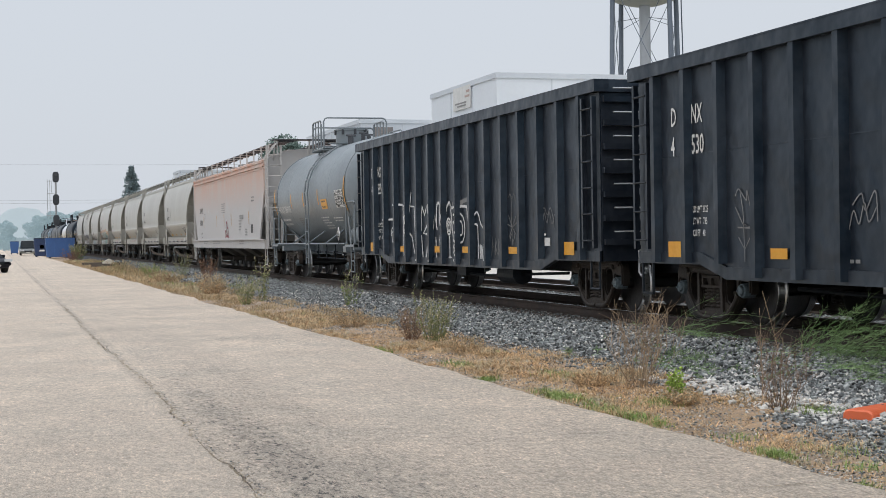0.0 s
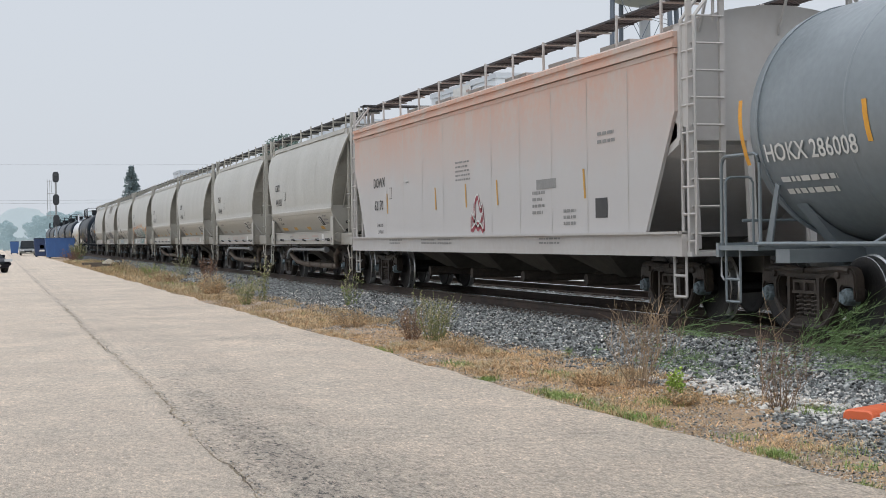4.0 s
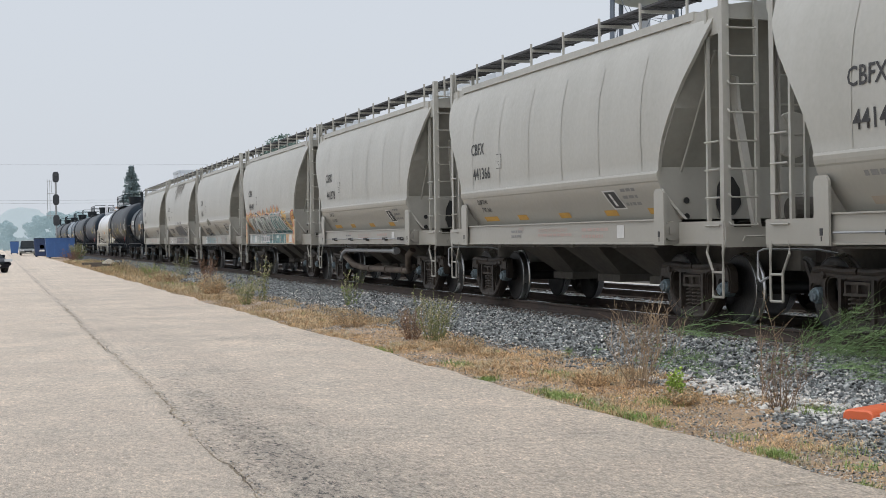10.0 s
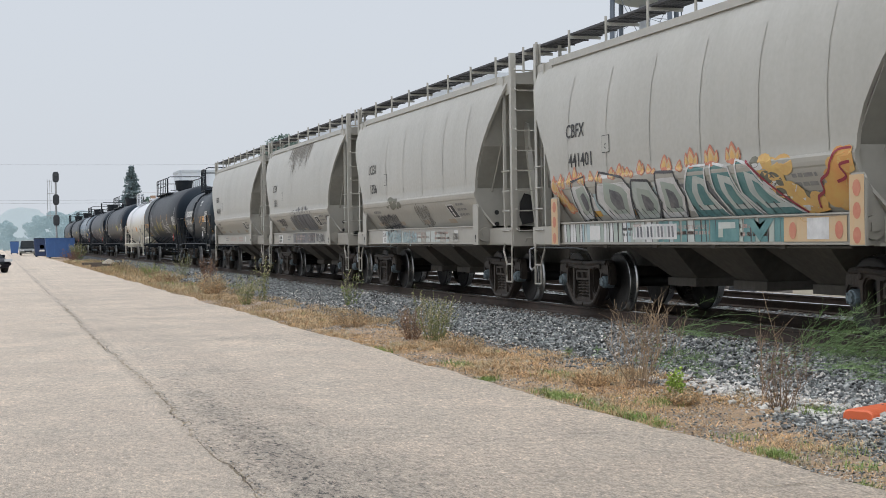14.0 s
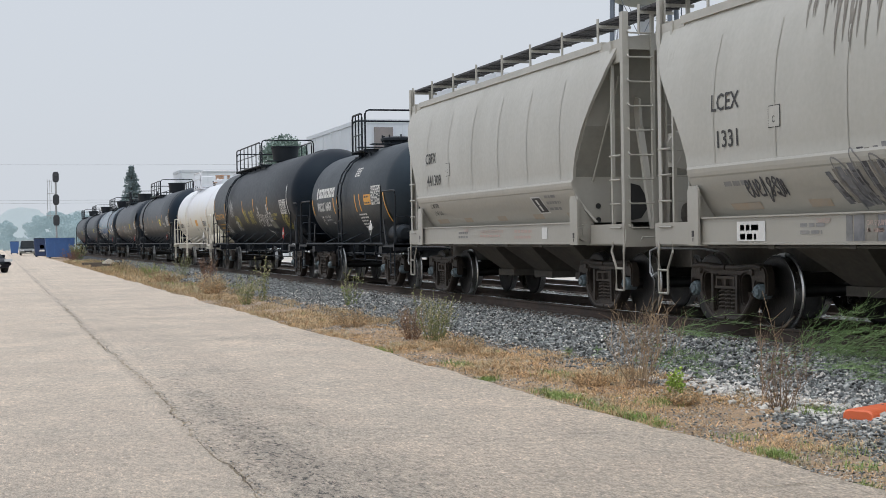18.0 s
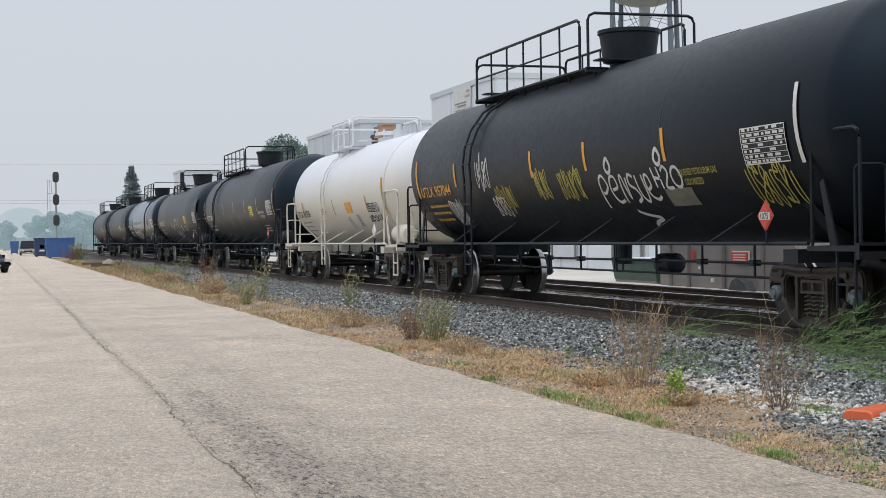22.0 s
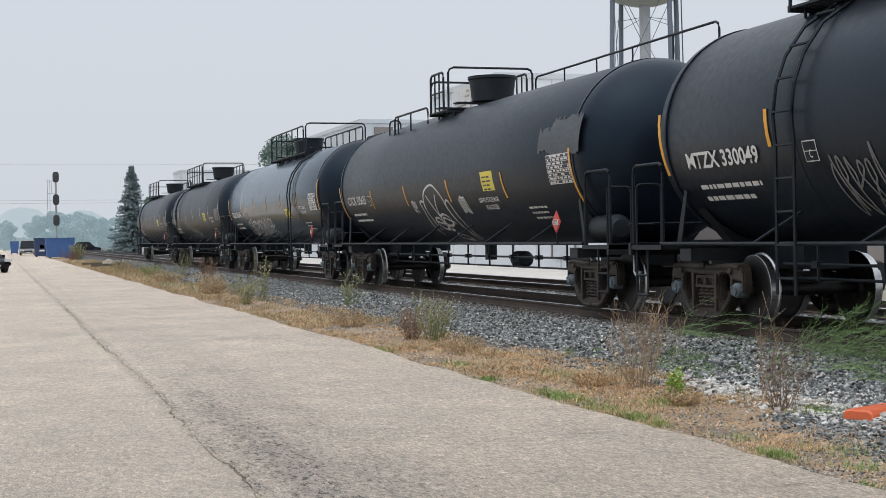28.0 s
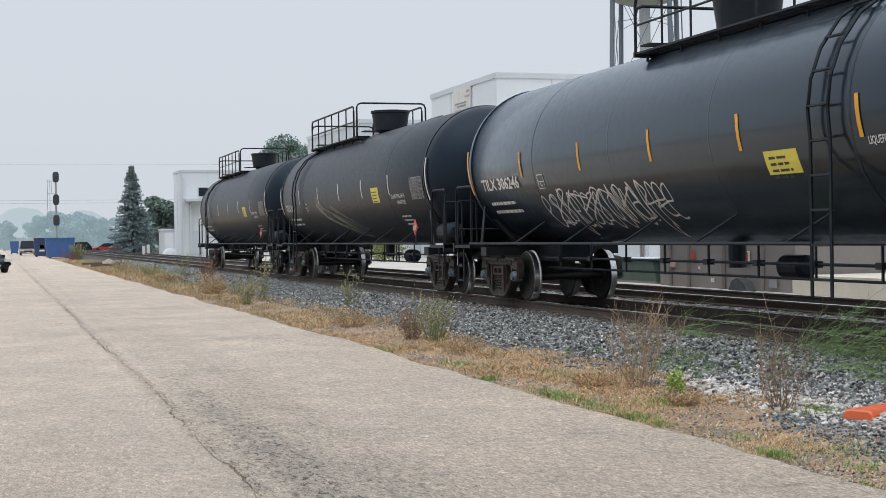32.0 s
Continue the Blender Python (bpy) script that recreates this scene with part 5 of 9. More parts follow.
def hopper_marks(car, code, number, seed, gates=True, pipe=False):
    s = HOP_SIDE
    if code:
        stencil(s, car, code, 3.66, 2.73, 0.21, "ink", 1.0)
        stencil(s, car, number, 3.56, 2.27, 0.21, "ink", 1.08)
        loads = {"441323": ("229200", "56800"), "441309": ("229900", "56100"), "441378": ("229300", "56700"), "441366": ("229400", "56600")}
        if number in loads:
            stencil(s, car, "LD LMT " + loads[number][0], 3.50, 1.81, 0.08, "ink", 0.74)
            stencil(s, car, "LT WT  " + loads[number][1], 3.42, 1.66, 0.08, "ink", 0.74)
        else:
            bars(s, car, 3.46, 2.0, 0.78, 2, "dim", 0.155, 0.06, seed)
        bm = B()
        panel(s, bm, 2.24, 1.97, 2.42, 2.68, 0.006)
        panel(s, bm, 2.228, 1.982, 2.43, 2.67, 0.010, 1)
        part("class_box", fix(bm), ["ink", "hopper"], car)
        stencil(s, car, "C", 2.15, 2.48, 0.08, "ink")
        bm = B()
        panel(s, bm, -2.52, -2.98, 1.58, 1.86, 0.006, 1, 0.17)
        panel(s, bm, -2.56, -2.94, 1.60, 1.84, 0.010, 0, 0.14)
        panel(s, bm, -2.66, -2.74, 1.63, 1.81, 0.013, 1, 0.10)
        part("inspection_stencil", fix(bm), ["ink", "white"], car)
        bars(s, car, -3.02, 1.87, 0.62, 3, "dim", 0.10, 0.045, seed + 1)
        for y, w in ((3.55, 0.74), (1.74, 0.46), (-0.22, 0.46), (-2.08, 0.46), (-3.62, 0.7)):
            part("reflector_patch", fix(panel(s, B(), y, y - w, 1.49, 1.575, 0.006)), "faded_yellow" if seed in (0, 20, 30, 40) else "worn_brown", car)
        stencil(s, car, "CAR EQUIPPED WITH SAFETY RELIEF VALVES", 0.39, 1.265, 0.052, "pinkish", 0.88)
        bars(s, car, 0.39, 1.235, 1.5, 1, "pinkish", 0.10, 0.045, seed + 2)
        bars(s, car, -1.51, 1.31, 1.05, 2, "pinkish", 0.10, 0.05, seed + 3)
        bars(s, car, 1.7, 1.30, 0.6, 2, "dim", 0.08, 0.04, seed + 4)
        part("notice_plate", fix(panel(s, B(), -2.85, -3.1, 1.15, 1.34, 0.006)), "white", car)
    if pipe:
        rod_z = 1.19
        part("lock_rod", fix(rod(B(), [(-1.575, 4.0, rod_z), (-1.575, -3.95, rod_z)], 0.014, 6)), "galv", car, "bright steel lock rod along the sill", smooth=True)
        for y in (2.9, 1.05, -0.55, -2.35, -3.7):
            bm = B()
            box(bm, -1.605, -1.53, y - 0.11, y + 0.11, rod_z - 0.028, rod_z + 0.028)
            box(bm, -1.60, -1.53, y - 0.15, y - 0.11, rod_z - 0.045, rod_z + 0.02)
            part("rod_clamp", fix(bm), "ink", car)
    stencil(Side(lambda z: -1.528), car, "DANGER", 1.35, 1.30, 0.055, "pinkish", 0.9)
    if pipe:
        bm = B()
        rod(bm, [(-1.30, 3.3, 0.62), (-1.32, 3.0, 0.80), (-1.34, 2.5, 0.90), (-1.34, -2.4, 0.90)], 0.05, 10)
        lathe(bm, [(-2.62, 0.08), (-2.4, 0.09)], "y", 12, (-1.34, 0, 0.90))
        part("discharge_pipe", fix(bm), "galv", car, "grey steel pipe along the sill", smooth=True)
        bm = B()
        rod(bm, [(-1.28, 3.15, 0.86), (-1.22, 2.95, 0.70), (-1.1, 2.6, 0.50), (-0.95, 2.25, 0.43), (-0.9, 1.9, 0.42), (-0.9, -1.9, 0.42), (-0.93, -2.2, 0.44), (-1.02, -2.42, 0.56), (-1.06, -2.55, 0.78), (-1.0, -2.75, 0.92)], 0.078, 12)
        for y in (-1.6, 0.0, 1.6):
            rod(bm, [(-0.9, y - 0.09, 0.42), (-0.9, y + 0.09, 0.42)], 0.10, 10)
            rod(bm, [(-0.9, y, 0.42), (-0.62, y, 0.50)], 0.07, 8)
        part("manifold_pipe", fix(bm), "pipe_rust", car, "rusty brown manifold pipe", smooth=True)
        for y in (2.4, 1.2, 0.0, -1.2, -2.4):
            hoop(car, [(-1.36, y, 1.07), (-1.36, y, 0.86)], "hopper_low", 0.02, "pipe_hanger")


# ---------------------------------------------------------------- the pink hopper
def pink_hopper(u):
    car = thing("pink_hopper_car", pose(0, u, RAIL), "sun-faded pink and white covered hopper car with rust streaks", "hopper car", "cars of the freight train")
    half = 9.72
    X = 1.53
    side = Side(lambda z: -X)
    for s in (-1, 1):
        for i in range(12):
            y0, y1 = -9.0 + 1.5 * i, -7.5 + 1.5 * i
            lo0 = 1.22 if abs(y0) < 7.6 else 2.85
            lo1 = 1.22 if abs(y1) < 7.6 else 2.85
            poly = [(y0, lo0), (y1, lo1), (y1, 3.62), (y0, 3.62)]
            if i == 0:
                poly = [(-9.0, 2.85), (-8.05, 1.22), (-7.5, 1.22), (-7.5, 3.62), (-9.0, 3.62)]
            if i == 11:
                poly = [(9.0, 2.85), (9.0, 3.62), (7.5, 3.62), (7.5, 1.22), (8.05, 1.22)]
            bm = B()
            prism(bm, poly, "x", min(s * X, s * (X - 0.05)), max(s * X, s * (X - 0.05)))
            part("side_panel", fix(bm), ["pink"], car)
        bm = B()
        x0, x1 = sorted((s * 1.46, s * 1.57))
        box(bm, x0, x1, -9.25, 9.25, 0.90, 1.22)
        box(bm, min(x0, x1 - 0.17), max(x1, x0 + 0.17), -9.25, 9.25, 1.20, 1.235)
        part("side_sill", fix(bm), "pink_low", car, "chalky white side sill")
        bm = B()
        for k, (zz, out) in enumerate(((3.62, 0.0), (3.70, 0.035), (3.77, 0.0), (3.84, 0.035))):
            x0, x1 = sorted((s * (X - 0.08), s * (X + 0.01 + out)))
            box(bm, x0, x1, -9.05, 9.05, zz, zz + 0.07)
        part("eave_moulding", fix(bm), "pink", car)
        for e in (-1, 1):
            bm = B()
            xs = s * 1.48
            for y in (e * 9.12, e * 9.5):
                rod(bm, [(xs, y, 0.92), (xs, y, 4.05), (xs - s * 0.35, y, 4.5)], 0.028, 6)
            for k in range(9):
                z = 1.1 + 0.36 * k
                rod(bm, [(xs, e * 9.12, z), (xs, e * 9.5, z)], 0.018, 5)
            part("corner_ladder", fix(bm), "pink_low", car)
            bm = B()
            for x in (s * 1.46, s * 0.98):
                box(bm, x - 0.035, x + 0.035, e * 9.3 - 0.03, e * 9.3 + 0.03, 0.92, 4.40)
            for k in range(9):
                rod(bm, [(s * 1.46, e * 9.35, 1.2 + 0.36 * k), (s * 0.98, e * 9.35, 1.2 + 0.36 * k)], 0.017, 5)
            part("end_ladder", fix(bm), "pink_low", car)
            part("end_gusset", fix(prism(B(), [(e * 8.9, 2.7), (e * 9.28, 2.6), (e * 9.28, 4.0), (e * 8.9, 4.0)], "x", min(s * 1.44, s * 1.48), max(s * 1.44, s * 1.48))), "pink_low", car)
            bm = B()
            for y in (e * 8.85, e * 9.2):
                rod(bm, [(xs, y, 0.95), (xs, y, 0.36)], 0.02, 5)
            rod(bm, [(xs, e * 8.85, 0.36), (xs, e * 9.2, 0.36)], 0.02, 5)
            rod(bm, [(xs, e * 8.85, 0.64), (xs, e * 9.2, 0.64)], 0.02, 5)
            part("sill_step", fix(bm), "pink_low", car)
    bm = B()
    n = 12
    prism(bm, [(-1.5, 3.88), *[(-1.5 + 3.0 * i / n, 3.92 + 0.32 * math.sin(math.pi * i / n) ** 0.8) for i in range(n + 1)], (1.5, 3.88)], "y", -9.05, 9.05)
    part("roof", fix(bm), "pink", car, smooth=True)
    for e in (-1, 1):
        bm = B()
        prism(bm, [(e * 9.0, 3.95), (e * 8.95, 3.95), (e * 8.95, 2.5), (e * 5.6, 1.1), (e * 5.75, 1.1), (e * 9.0, 2.4)], "x", -1.47, 1.47)
        part("slope_sheet", fix(bm), "pink_low", car, "white end slope sheet")
        bm = B()
        for x in (-1.3, -0.45, 0.45, 1.3):
            prism(bm, [(e * 9.2, 1.0), (e * 9.1, 1.0), (e * 8.95, 3.0), (e * 9.05, 3.0)], "x", x - 0.05, x + 0.05)
        box(bm, -1.5, 1.5, min(e * 7.4, e * 9.4), max(e * 7.4, e * 9.4), 0.90, 0.96)
        part("end_frame", fix(bm), "pink_low", car)
        bm = B()
        box(bm, -0.33, 0.33, min(e * 6.5, e * 9.2), max(e * 6.5, e * 9.2), 0.66, 0.92)
        part("draft_sill", fix(bm), "hopper_low", car)
    for e in (-1, 1):
        ya, yb = sorted((e * 9.06, e * 9.10))
        cap = [(-1.5, 2.45), (-1.5, 3.95), *[(-1.5 + 3.0 * i / n, 3.96 + 0.34 * math.sin(math.pi * i / n) ** 0.8) for i in range(1, n)], (1.5, 3.95), (1.5, 2.45)]
        part("end_bulkhead", fix(prism(B(), cap, "y", ya, yb)), "pink_low", car, "chalky white end wall")
        bm = B()
        for k in range(5):
            ya, yb = sorted((e * (9.08 + 0.1 * k), e * (9.15 + 0.1 * k)))
            box(bm, -1.25, 1.25, ya, yb, 4.565, 4.595)
        part("cross_board", fix(bm), "grating", car)
        for x in (-1.2, 0.0, 1.2):
            part("board_bracket", fix(rod(B(), [(x, e * 9.1, 3.9), (x, e * 9.42, 4.55)], 0.025, 6)), "pink_low", car)
    for s in (-1, 1):
        bm = B()
        x0, x1 = sorted((s * 0.55, s * 1.05))
        for k in range(6):
            x = x0 + (x1 - x0) * (k + 0.5) / 6
            box(bm, x - 0.03, x + 0.03, -9.5, 9.5, 4.53, 4.56)
        for i in range(26):
            y = -9.4 + 18.8 * i / 25
            box(bm, x0, x1, y - 0.02, y + 0.02, 4.51, 4.535)
        part("running_board", fix(bm), "grating", car)
        for i in range(13):
            y = -9.3 + 18.6 * i / 12
            bm = B()
            rod(bm, [(s * 1.1, y, 4.02), (s * 1.1, y, 4.56)], 0.024, 5)
            rod(bm, [(s * 1.1, y, 4.52), (s * 0.5, y, 4.52)], 0.022, 5)
            part("board_bracket", fix(bm), "pink_low", car)
    for i in range(7):
        bm = B()
        box(bm, -0.42, 0.42, -7.6 + 2.4 * i, -6.4 + 2.4 * i, 4.2, 4.36)
        part("roof_hatch", fix(bm), "pink_low", car)
    for y in (-4.5, -1.5, 1.5, 4.5):
        bm = B()
        lo = [(-0.36, -0.32), (0.36, -0.32), (0.36, 0.32), (-0.36, 0.32)]
        hi = [(-1.42, -1.45), (1.42, -1.45), (1.42, 1.45), (-1.42, 1.45)]
        a = [bm.verts.new((x, y + q, 0.50)) for x, q in lo]
        b = [bm.verts.new((x, y + q, 1.2)) for x, q in hi]
        for k in range(4):
            bm.faces.new((a[k], a[(k + 1) % 4], b[(k + 1) % 4], b[k]))
        bm.faces.new(a[::-1])
        bm.faces.new(b)
        part("discharge_bay", fix(bm), "hopper_low", car)
        bm = B()
        rod(bm, [(-0.95, y, 0.46), (0.95, y, 0.46)], 0.10, 10)
        part("outlet_tube", fix(bm), "spring", car, "rusty outlet tube")
    # lettering
    stencil(side, car, "DOWX", 7.16, 2.40, 0.225, "ink", 1.0)
    stencil(side, car, "62170", 7.08, 1.87, 0.225, "ink", 1.0)
    stencil(side, car, "LD LMT 219600", 6.85, 1.47, 0.075, "ink", 0.75)
    stencil(side, car, "LT WT  66400", 6.78, 1.31, 0.075, "ink", 0.75)
    for i in range(1, 12):
        if i != 6:
            part("seam", fix(panel(side, B(), -9.0 + 1.5 * i - 0.006, -9.0 + 1.5 * i + 0.006, 1.24, 3.55, 0.004)), "hopper", car)
    for y in (5.88, 2.02, 0.0, -1.83, -5.9):
        stripe(side, car, y, 1.77, 2.23, 0.075, "faded_yellow", 0.05)
    bm = B()
    panel(side, bm, 5.73, 5.49, 2.10, 2.36, 0.006)
    panel(side, bm, 5.718, 5.502, 2.111, 2.349, 0.010, 1)
    part("class_box", fix(bm), ["ink", "pink_low"], car)
    stencil(side, car, "C", 5.66, 2.14, 0.10, "ink")
    part("plate", fix(panel(side, B(), 4.35, 4.12, 2.40, 2.465, 0.006)), "white", car, "small white notice plate")
    stencil(side, car, "TO MATCH", 4.34, 2.412, 0.04, "ink", 0.9)
    bars(side, car, 0.67, 2.68, 1.0, 5, "dim", 0.085, 0.035, 9)
    bars(side, car, -6.4, 2.75, 0.8, 2, "dim", 0.12, 0.05, 14)
    bars(side, car, -3.6, 1.95, 0.6, 4, "dim", 0.11, 0.05, 15)
    bars(side, car, -5.0, 1.62, 0.6, 3, "dim", 0.10, 0.05, 16)
    part("faded_patch", fix(panel(side, B(), -3.8, -4.7, 1.98, 2.14, 0.006)), "dim", car)
    part("inspection_stencil", fix(panel(side, B(), -6.3, -6.75, 1.46, 1.76, 0.006)), "ink", car)
    for y in (5.6, 1.8, -4.0, 3.0):
        bars(Side(lambda z: -1.575), car, y, 1.17, 1.1, 2, "dim", 0.07, 0.03, int(y * 10))
    # a small tag in red
    rnd = random.Random(8)
    lines = [smooth_line([(-0.3, 1.3), (-0.32, 1.6), (-0.5, 1.5), (-0.5, 1.8), (-0.7, 1.95), (-0.85, 1.7), (-0.95, 1.75), (-1.05, 1.3)]), smooth_line([(-0.35, 1.32), (-0.7, 1.45), (-1.0, 1.3)]), smooth_line([(-0.45, 1.6), (-0.7, 1.35), (-0.95, 1.6)])]
    strokes(side, car, "graffiti", lines, 0.10, "spray_red", 0.008, "small crimson graffiti tag")
    strokes(side, car, "graffiti", [[(q[0], q[1] + 0.05) for q in l] for l in lines], 0.03, "white", 0.012)
    trucks(car, 15.75)
    couplers(car, half)
    return car


# ---------------------------------------------------------------- black gondolas
def gondola(u, number, art):
    car = thing("gondola_car", pose(0, u, RAIL), "tall black ribbed gondola car with white stencils and spray paint", "gondola car", "cars of the freight train")
    half = 8.14
    X = 1.50
    for s in (-1, 1):
        bm = B()
        prism(bm, [(-7.45, 0.80), (-5.6, 0.80), (-4.9, 0.63), (4.9, 0.63), (5.6, 0.80), (7.45, 0.80), (7.45, 3.36), (-7.45, 3.36)], "x", min(s * (X - 0.06), s * X), max(s * (X - 0.06), s * X))
        part("side_plate", fix(bm), "gondola", car)
        bm = B()
        x0, x1 = sorted((s * (X - 0.10), s * (X + 0.13)))
        box(bm, x0, x1, -7.55, 7.55, 3.36, 3.53)
        box(bm, x0, x1, -7.55, 7.55, 3.525, 3.55)
        part("top_chord", fix(bm), "gondola", car)
        bm = B()
        x0, x1 = sorted((s * (X - 0.02), s * (X + 0.03)))
        for (ya, za), (yb, zb) in zip(((-7.45, 0.80), (-5.6, 0.80), (-4.9, 0.62), (4.9, 0.62), (5.6, 0.80)), ((-5.6, 0.80), (-4.9, 0.62), (4.9, 0.62), (5.6, 0.80), (7.45, 0.80))):
            prism(bm, [(ya, za), (yb, zb), (yb, zb + 0.16), (ya, za + 0.16)], "x", x0, x1)
        part("side_sill", fix(bm), "gondola", car)
        for i in range(16):
            y = -6.82 + 13.64 * i / 15
            z0 = 0.66 if abs(y) < 5.0 else 0.82
            bm = B()
            prism(bm, [(s * X, y - 0.09), (s * (X + 0.11), y - 0.055), (s * (X + 0.11), y + 0.055), (s * X, y + 0.09)], "z", z0, 3.37)
            part("side_rib", fix(bm), "gondola", car)
        part("weld_bead", fix(box(B(), min(s * X, s * (X + 0.006)), max(s * X, s * (X + 0.006)), -6.9, 6.9, 2.24, 2.252)), "gondola", car)
        for e in (-1, 1):
            yl = (e * 7.0, e * 7.40)
            bm = B()
            xs = s * (X + 0.12)
            for y in yl:
                box(bm, min(xs, xs - s * 0.07), max(xs, xs - s * 0.07), y - 0.03, y + 0.03, 1.0, 3.3)
            part("ladder_stile", fix(bm), "gondola", car)
            for k in range(6):
                hoop(car, [(xs, yl[0], 1.12 + 0.4 * k), (xs, yl[1], 1.12 + 0.4 * k)], "black", 0.014, "rung")
            bm = B()
            for y in (e * 7.05, e * 7.38):
                rod(bm, [(s * X, y, 0.85), (s * X, y, 0.38)], 0.02, 5)
            rod(bm, [(s * X, e * 7.05, 0.38), (s * X, e * 7.38, 0.38)], 0.02, 5)
            part("sill_step", fix(bm), "black", car)
    for e in (-1, 1):
        bm = B()
        y = e * 7.42
        box(bm, -X + 0.02, X - 0.02, y - 0.05, y + 0.05, 0.80, 3.40)
        box(bm, -X - 0.1, X + 0.1, y - 0.10 * 1, y + 0.12, 3.36, 3.55)
        part("end_plate", fix(bm), "gondola", car)
        for k in range(7):
            bm = B()
            z = 1.05 + 0.36 * k
            box(bm, -X + 0.03, X - 0.03, min(y, y + e * 0.13), max(y, y + e * 0.13), z, z + 0.09)
            part("end_rib", fix(bm), "gondola", car)
            hoop(car, [(-1.35, y + e * 0.2, z + 0.2), (-0.9, y + e * 0.2, z + 0.2)], "galv", 0.013, "rung")
        bm = B()
        box(bm, -0.33, 0.33, min(e * 4.6, e * 7.7), max(e * 4.6, e * 7.7), 0.60, 0.86)
        part("draft_sill", fix(bm), "black", car)
    bm = B()
    box(bm, -X + 0.07, X - 0.07, -7.35, 7.35, 0.82, 0.9)
    box(bm, -0.35, 0.35, -5, 5, 0.55, 0.86)
    part("floor", fix(bm), "black", car)
    bm = B()
    rod(bm, [(-0.8, -4.4, 0.55), (-0.8, 0, 0.42), (-0.8, 4.4, 0.5)], 0.03, 6)
    lathe(bm, [(-0.5, 0.05), (-0.45, 0.2), (0.45, 0.2), (0.5, 0.05)], "y", 16, (-0.85, -1.8, 0.5))
    box(bm, -0.9, -0.5, 1.0, 1.6, 0.4, 0.7)
    part("brake_gear", fix(bm), "black", car)
    flat = Side(lambda z: -X - 0.002)
    rib = Side(lambda z: -X - 0.115)
    stencil(flat, car, "D", 6.43, 2.65, 0.245, "white", 0.62)
    stencil(flat, car, "NX", 5.84, 2.65, 0.245, "white", 0.60)
    stencil(flat, car, "4", 6.43, 2.25, 0.25, "white", 0.62)
    stencil(flat, car, number, 5.84, 2.25, 0.25, "white", 0.66)
    for k, t in enumerate(("LD LMT 2125", "LT WT   735", "CU FT   40")):
        stencil(flat, car, t, 5.82, 1.48 - 0.155 * k, 0.085, "white", 0.62)
    for y, w, mt in ((6.50, 0.37, "yellow"), (3.80, 0.38, "yellow"), (1.13, 0.34, "yellow"), (-0.73, 0.42, "yellow"), (-3.40, 0.44, "yellow"), (-6.03, 0.42, "yellow")):
        z = 0.89
        part("reflector_patch", fix(panel(flat, B(), y, y - w, z, z + (0.21 if abs(y) > 5 else 0.125), 0.034)), mt, car)
    part("notice_plate", fix(panel(flat, B(), -5.11, -5.37, 1.03, 1.17, 0.01)), "white", car)
    bars(flat, car, 2.4, 0.9, 0.5, 1, "dim", 0.07, 0.04, 3)
    rnd = random.Random(int(number))
    ribs_y = [-6.82 + 13.64 * i / 15 for i in range(16)]

    def over_ribs(lines, width, mat, label):
        """The same strokes where they run on over the ribs."""
        runs = []
        for pts in lines:
            run = []
            for a, b in zip(pts, pts[1:]):
                n = max(2, int(math.hypot(b[0] - a[0], b[1] - a[1]) / 0.02))
                for i in range(n):
                    q = (a[0] + (b[0] - a[0]) * i / n, a[1] + (b[1] - a[1]) * i / n)
                    if min(abs(q[0] - r) for r in ribs_y) < 0.05 and q[1] > 0.7:
                        run.append(q)
                    elif run:
                        runs.append(run)
                        run = []
            runs.append(run)
        strokes(rib, car, "graffiti", [r for r in runs if len(r) > 1], width, mat, 0.004, label)

    def coil(cy, cz, ry, rz, turns):
        n = int(turns * 12)
        return [(cy + ry * (1 - 0.8 * i / n) * math.cos(i * math.tau / 12), cz + rz * (1 - 0.8 * i / n) * math.sin(i * math.tau / 12)) for i in range(n + 1)]

    if art:
        # boxy outline letters, drawn stroke by stroke, with coils between them
        first = [[(5.08, 0.83), (5.07, 1.63), (4.43, 1.63)], [(4.42, 1.94), (4.06, 1.96), (3.62, 1.94)], [(3.59, 0.72), (3.61, 1.88), (3.64, 1.92), (3.4, 1.9)], [(3.55, 1.81), (3.45, 1.65), (3.45, 1.54)], [(3.16, 1.64), (3.1, 1.8), (2.93, 2.19)], smooth_line([(3.37, 1.63), (3.19, 1.65), (3.13, 1.38), (3.38, 1.48), (3.41, 1.59)]), smooth_line([(3.51, 1.31), (3.24, 1.33), (2.92, 1.22), (2.79, 1.01), (2.7, 0.85)]), [(3.19, 1.9), (2.71, 1.88), (2.63, 0.85)], [(2.66, 1.84), (2.39, 1.85)]]
        strokes(flat, car, "graffiti", first, 0.050, "spray_white", 0.012, "white outline letters")
        second = [[(2.18, 1.34), (2.17, 1.68), (2.1, 1.86), (1.91, 1.68), (1.8, 1.81)], [(1.77, 1.85), (1.6, 1.84)], [(1.73, 1.46), (2.02, 1.29), (1.72, 1.27)], [(2.17, 1.25), (2.07, 0.79), (2.1, 0.73)], [(2.6, 0.73), (2.4, 0.72), (2.07, 0.73), (1.57, 0.76)], [(1.72, 1.01), (1.86, 0.75)], [(1.34, 1.9), (1.27, 1.35), (1.16, 1.66), (1.01, 1.36)], smooth_line([(1.05, 1.49), (1.02, 1.84), (0.88, 1.91), (0.67, 1.85)])]
        strokes(flat, car, "graffiti", second, 0.060, "spray_white", 0.012, "white outline letters")
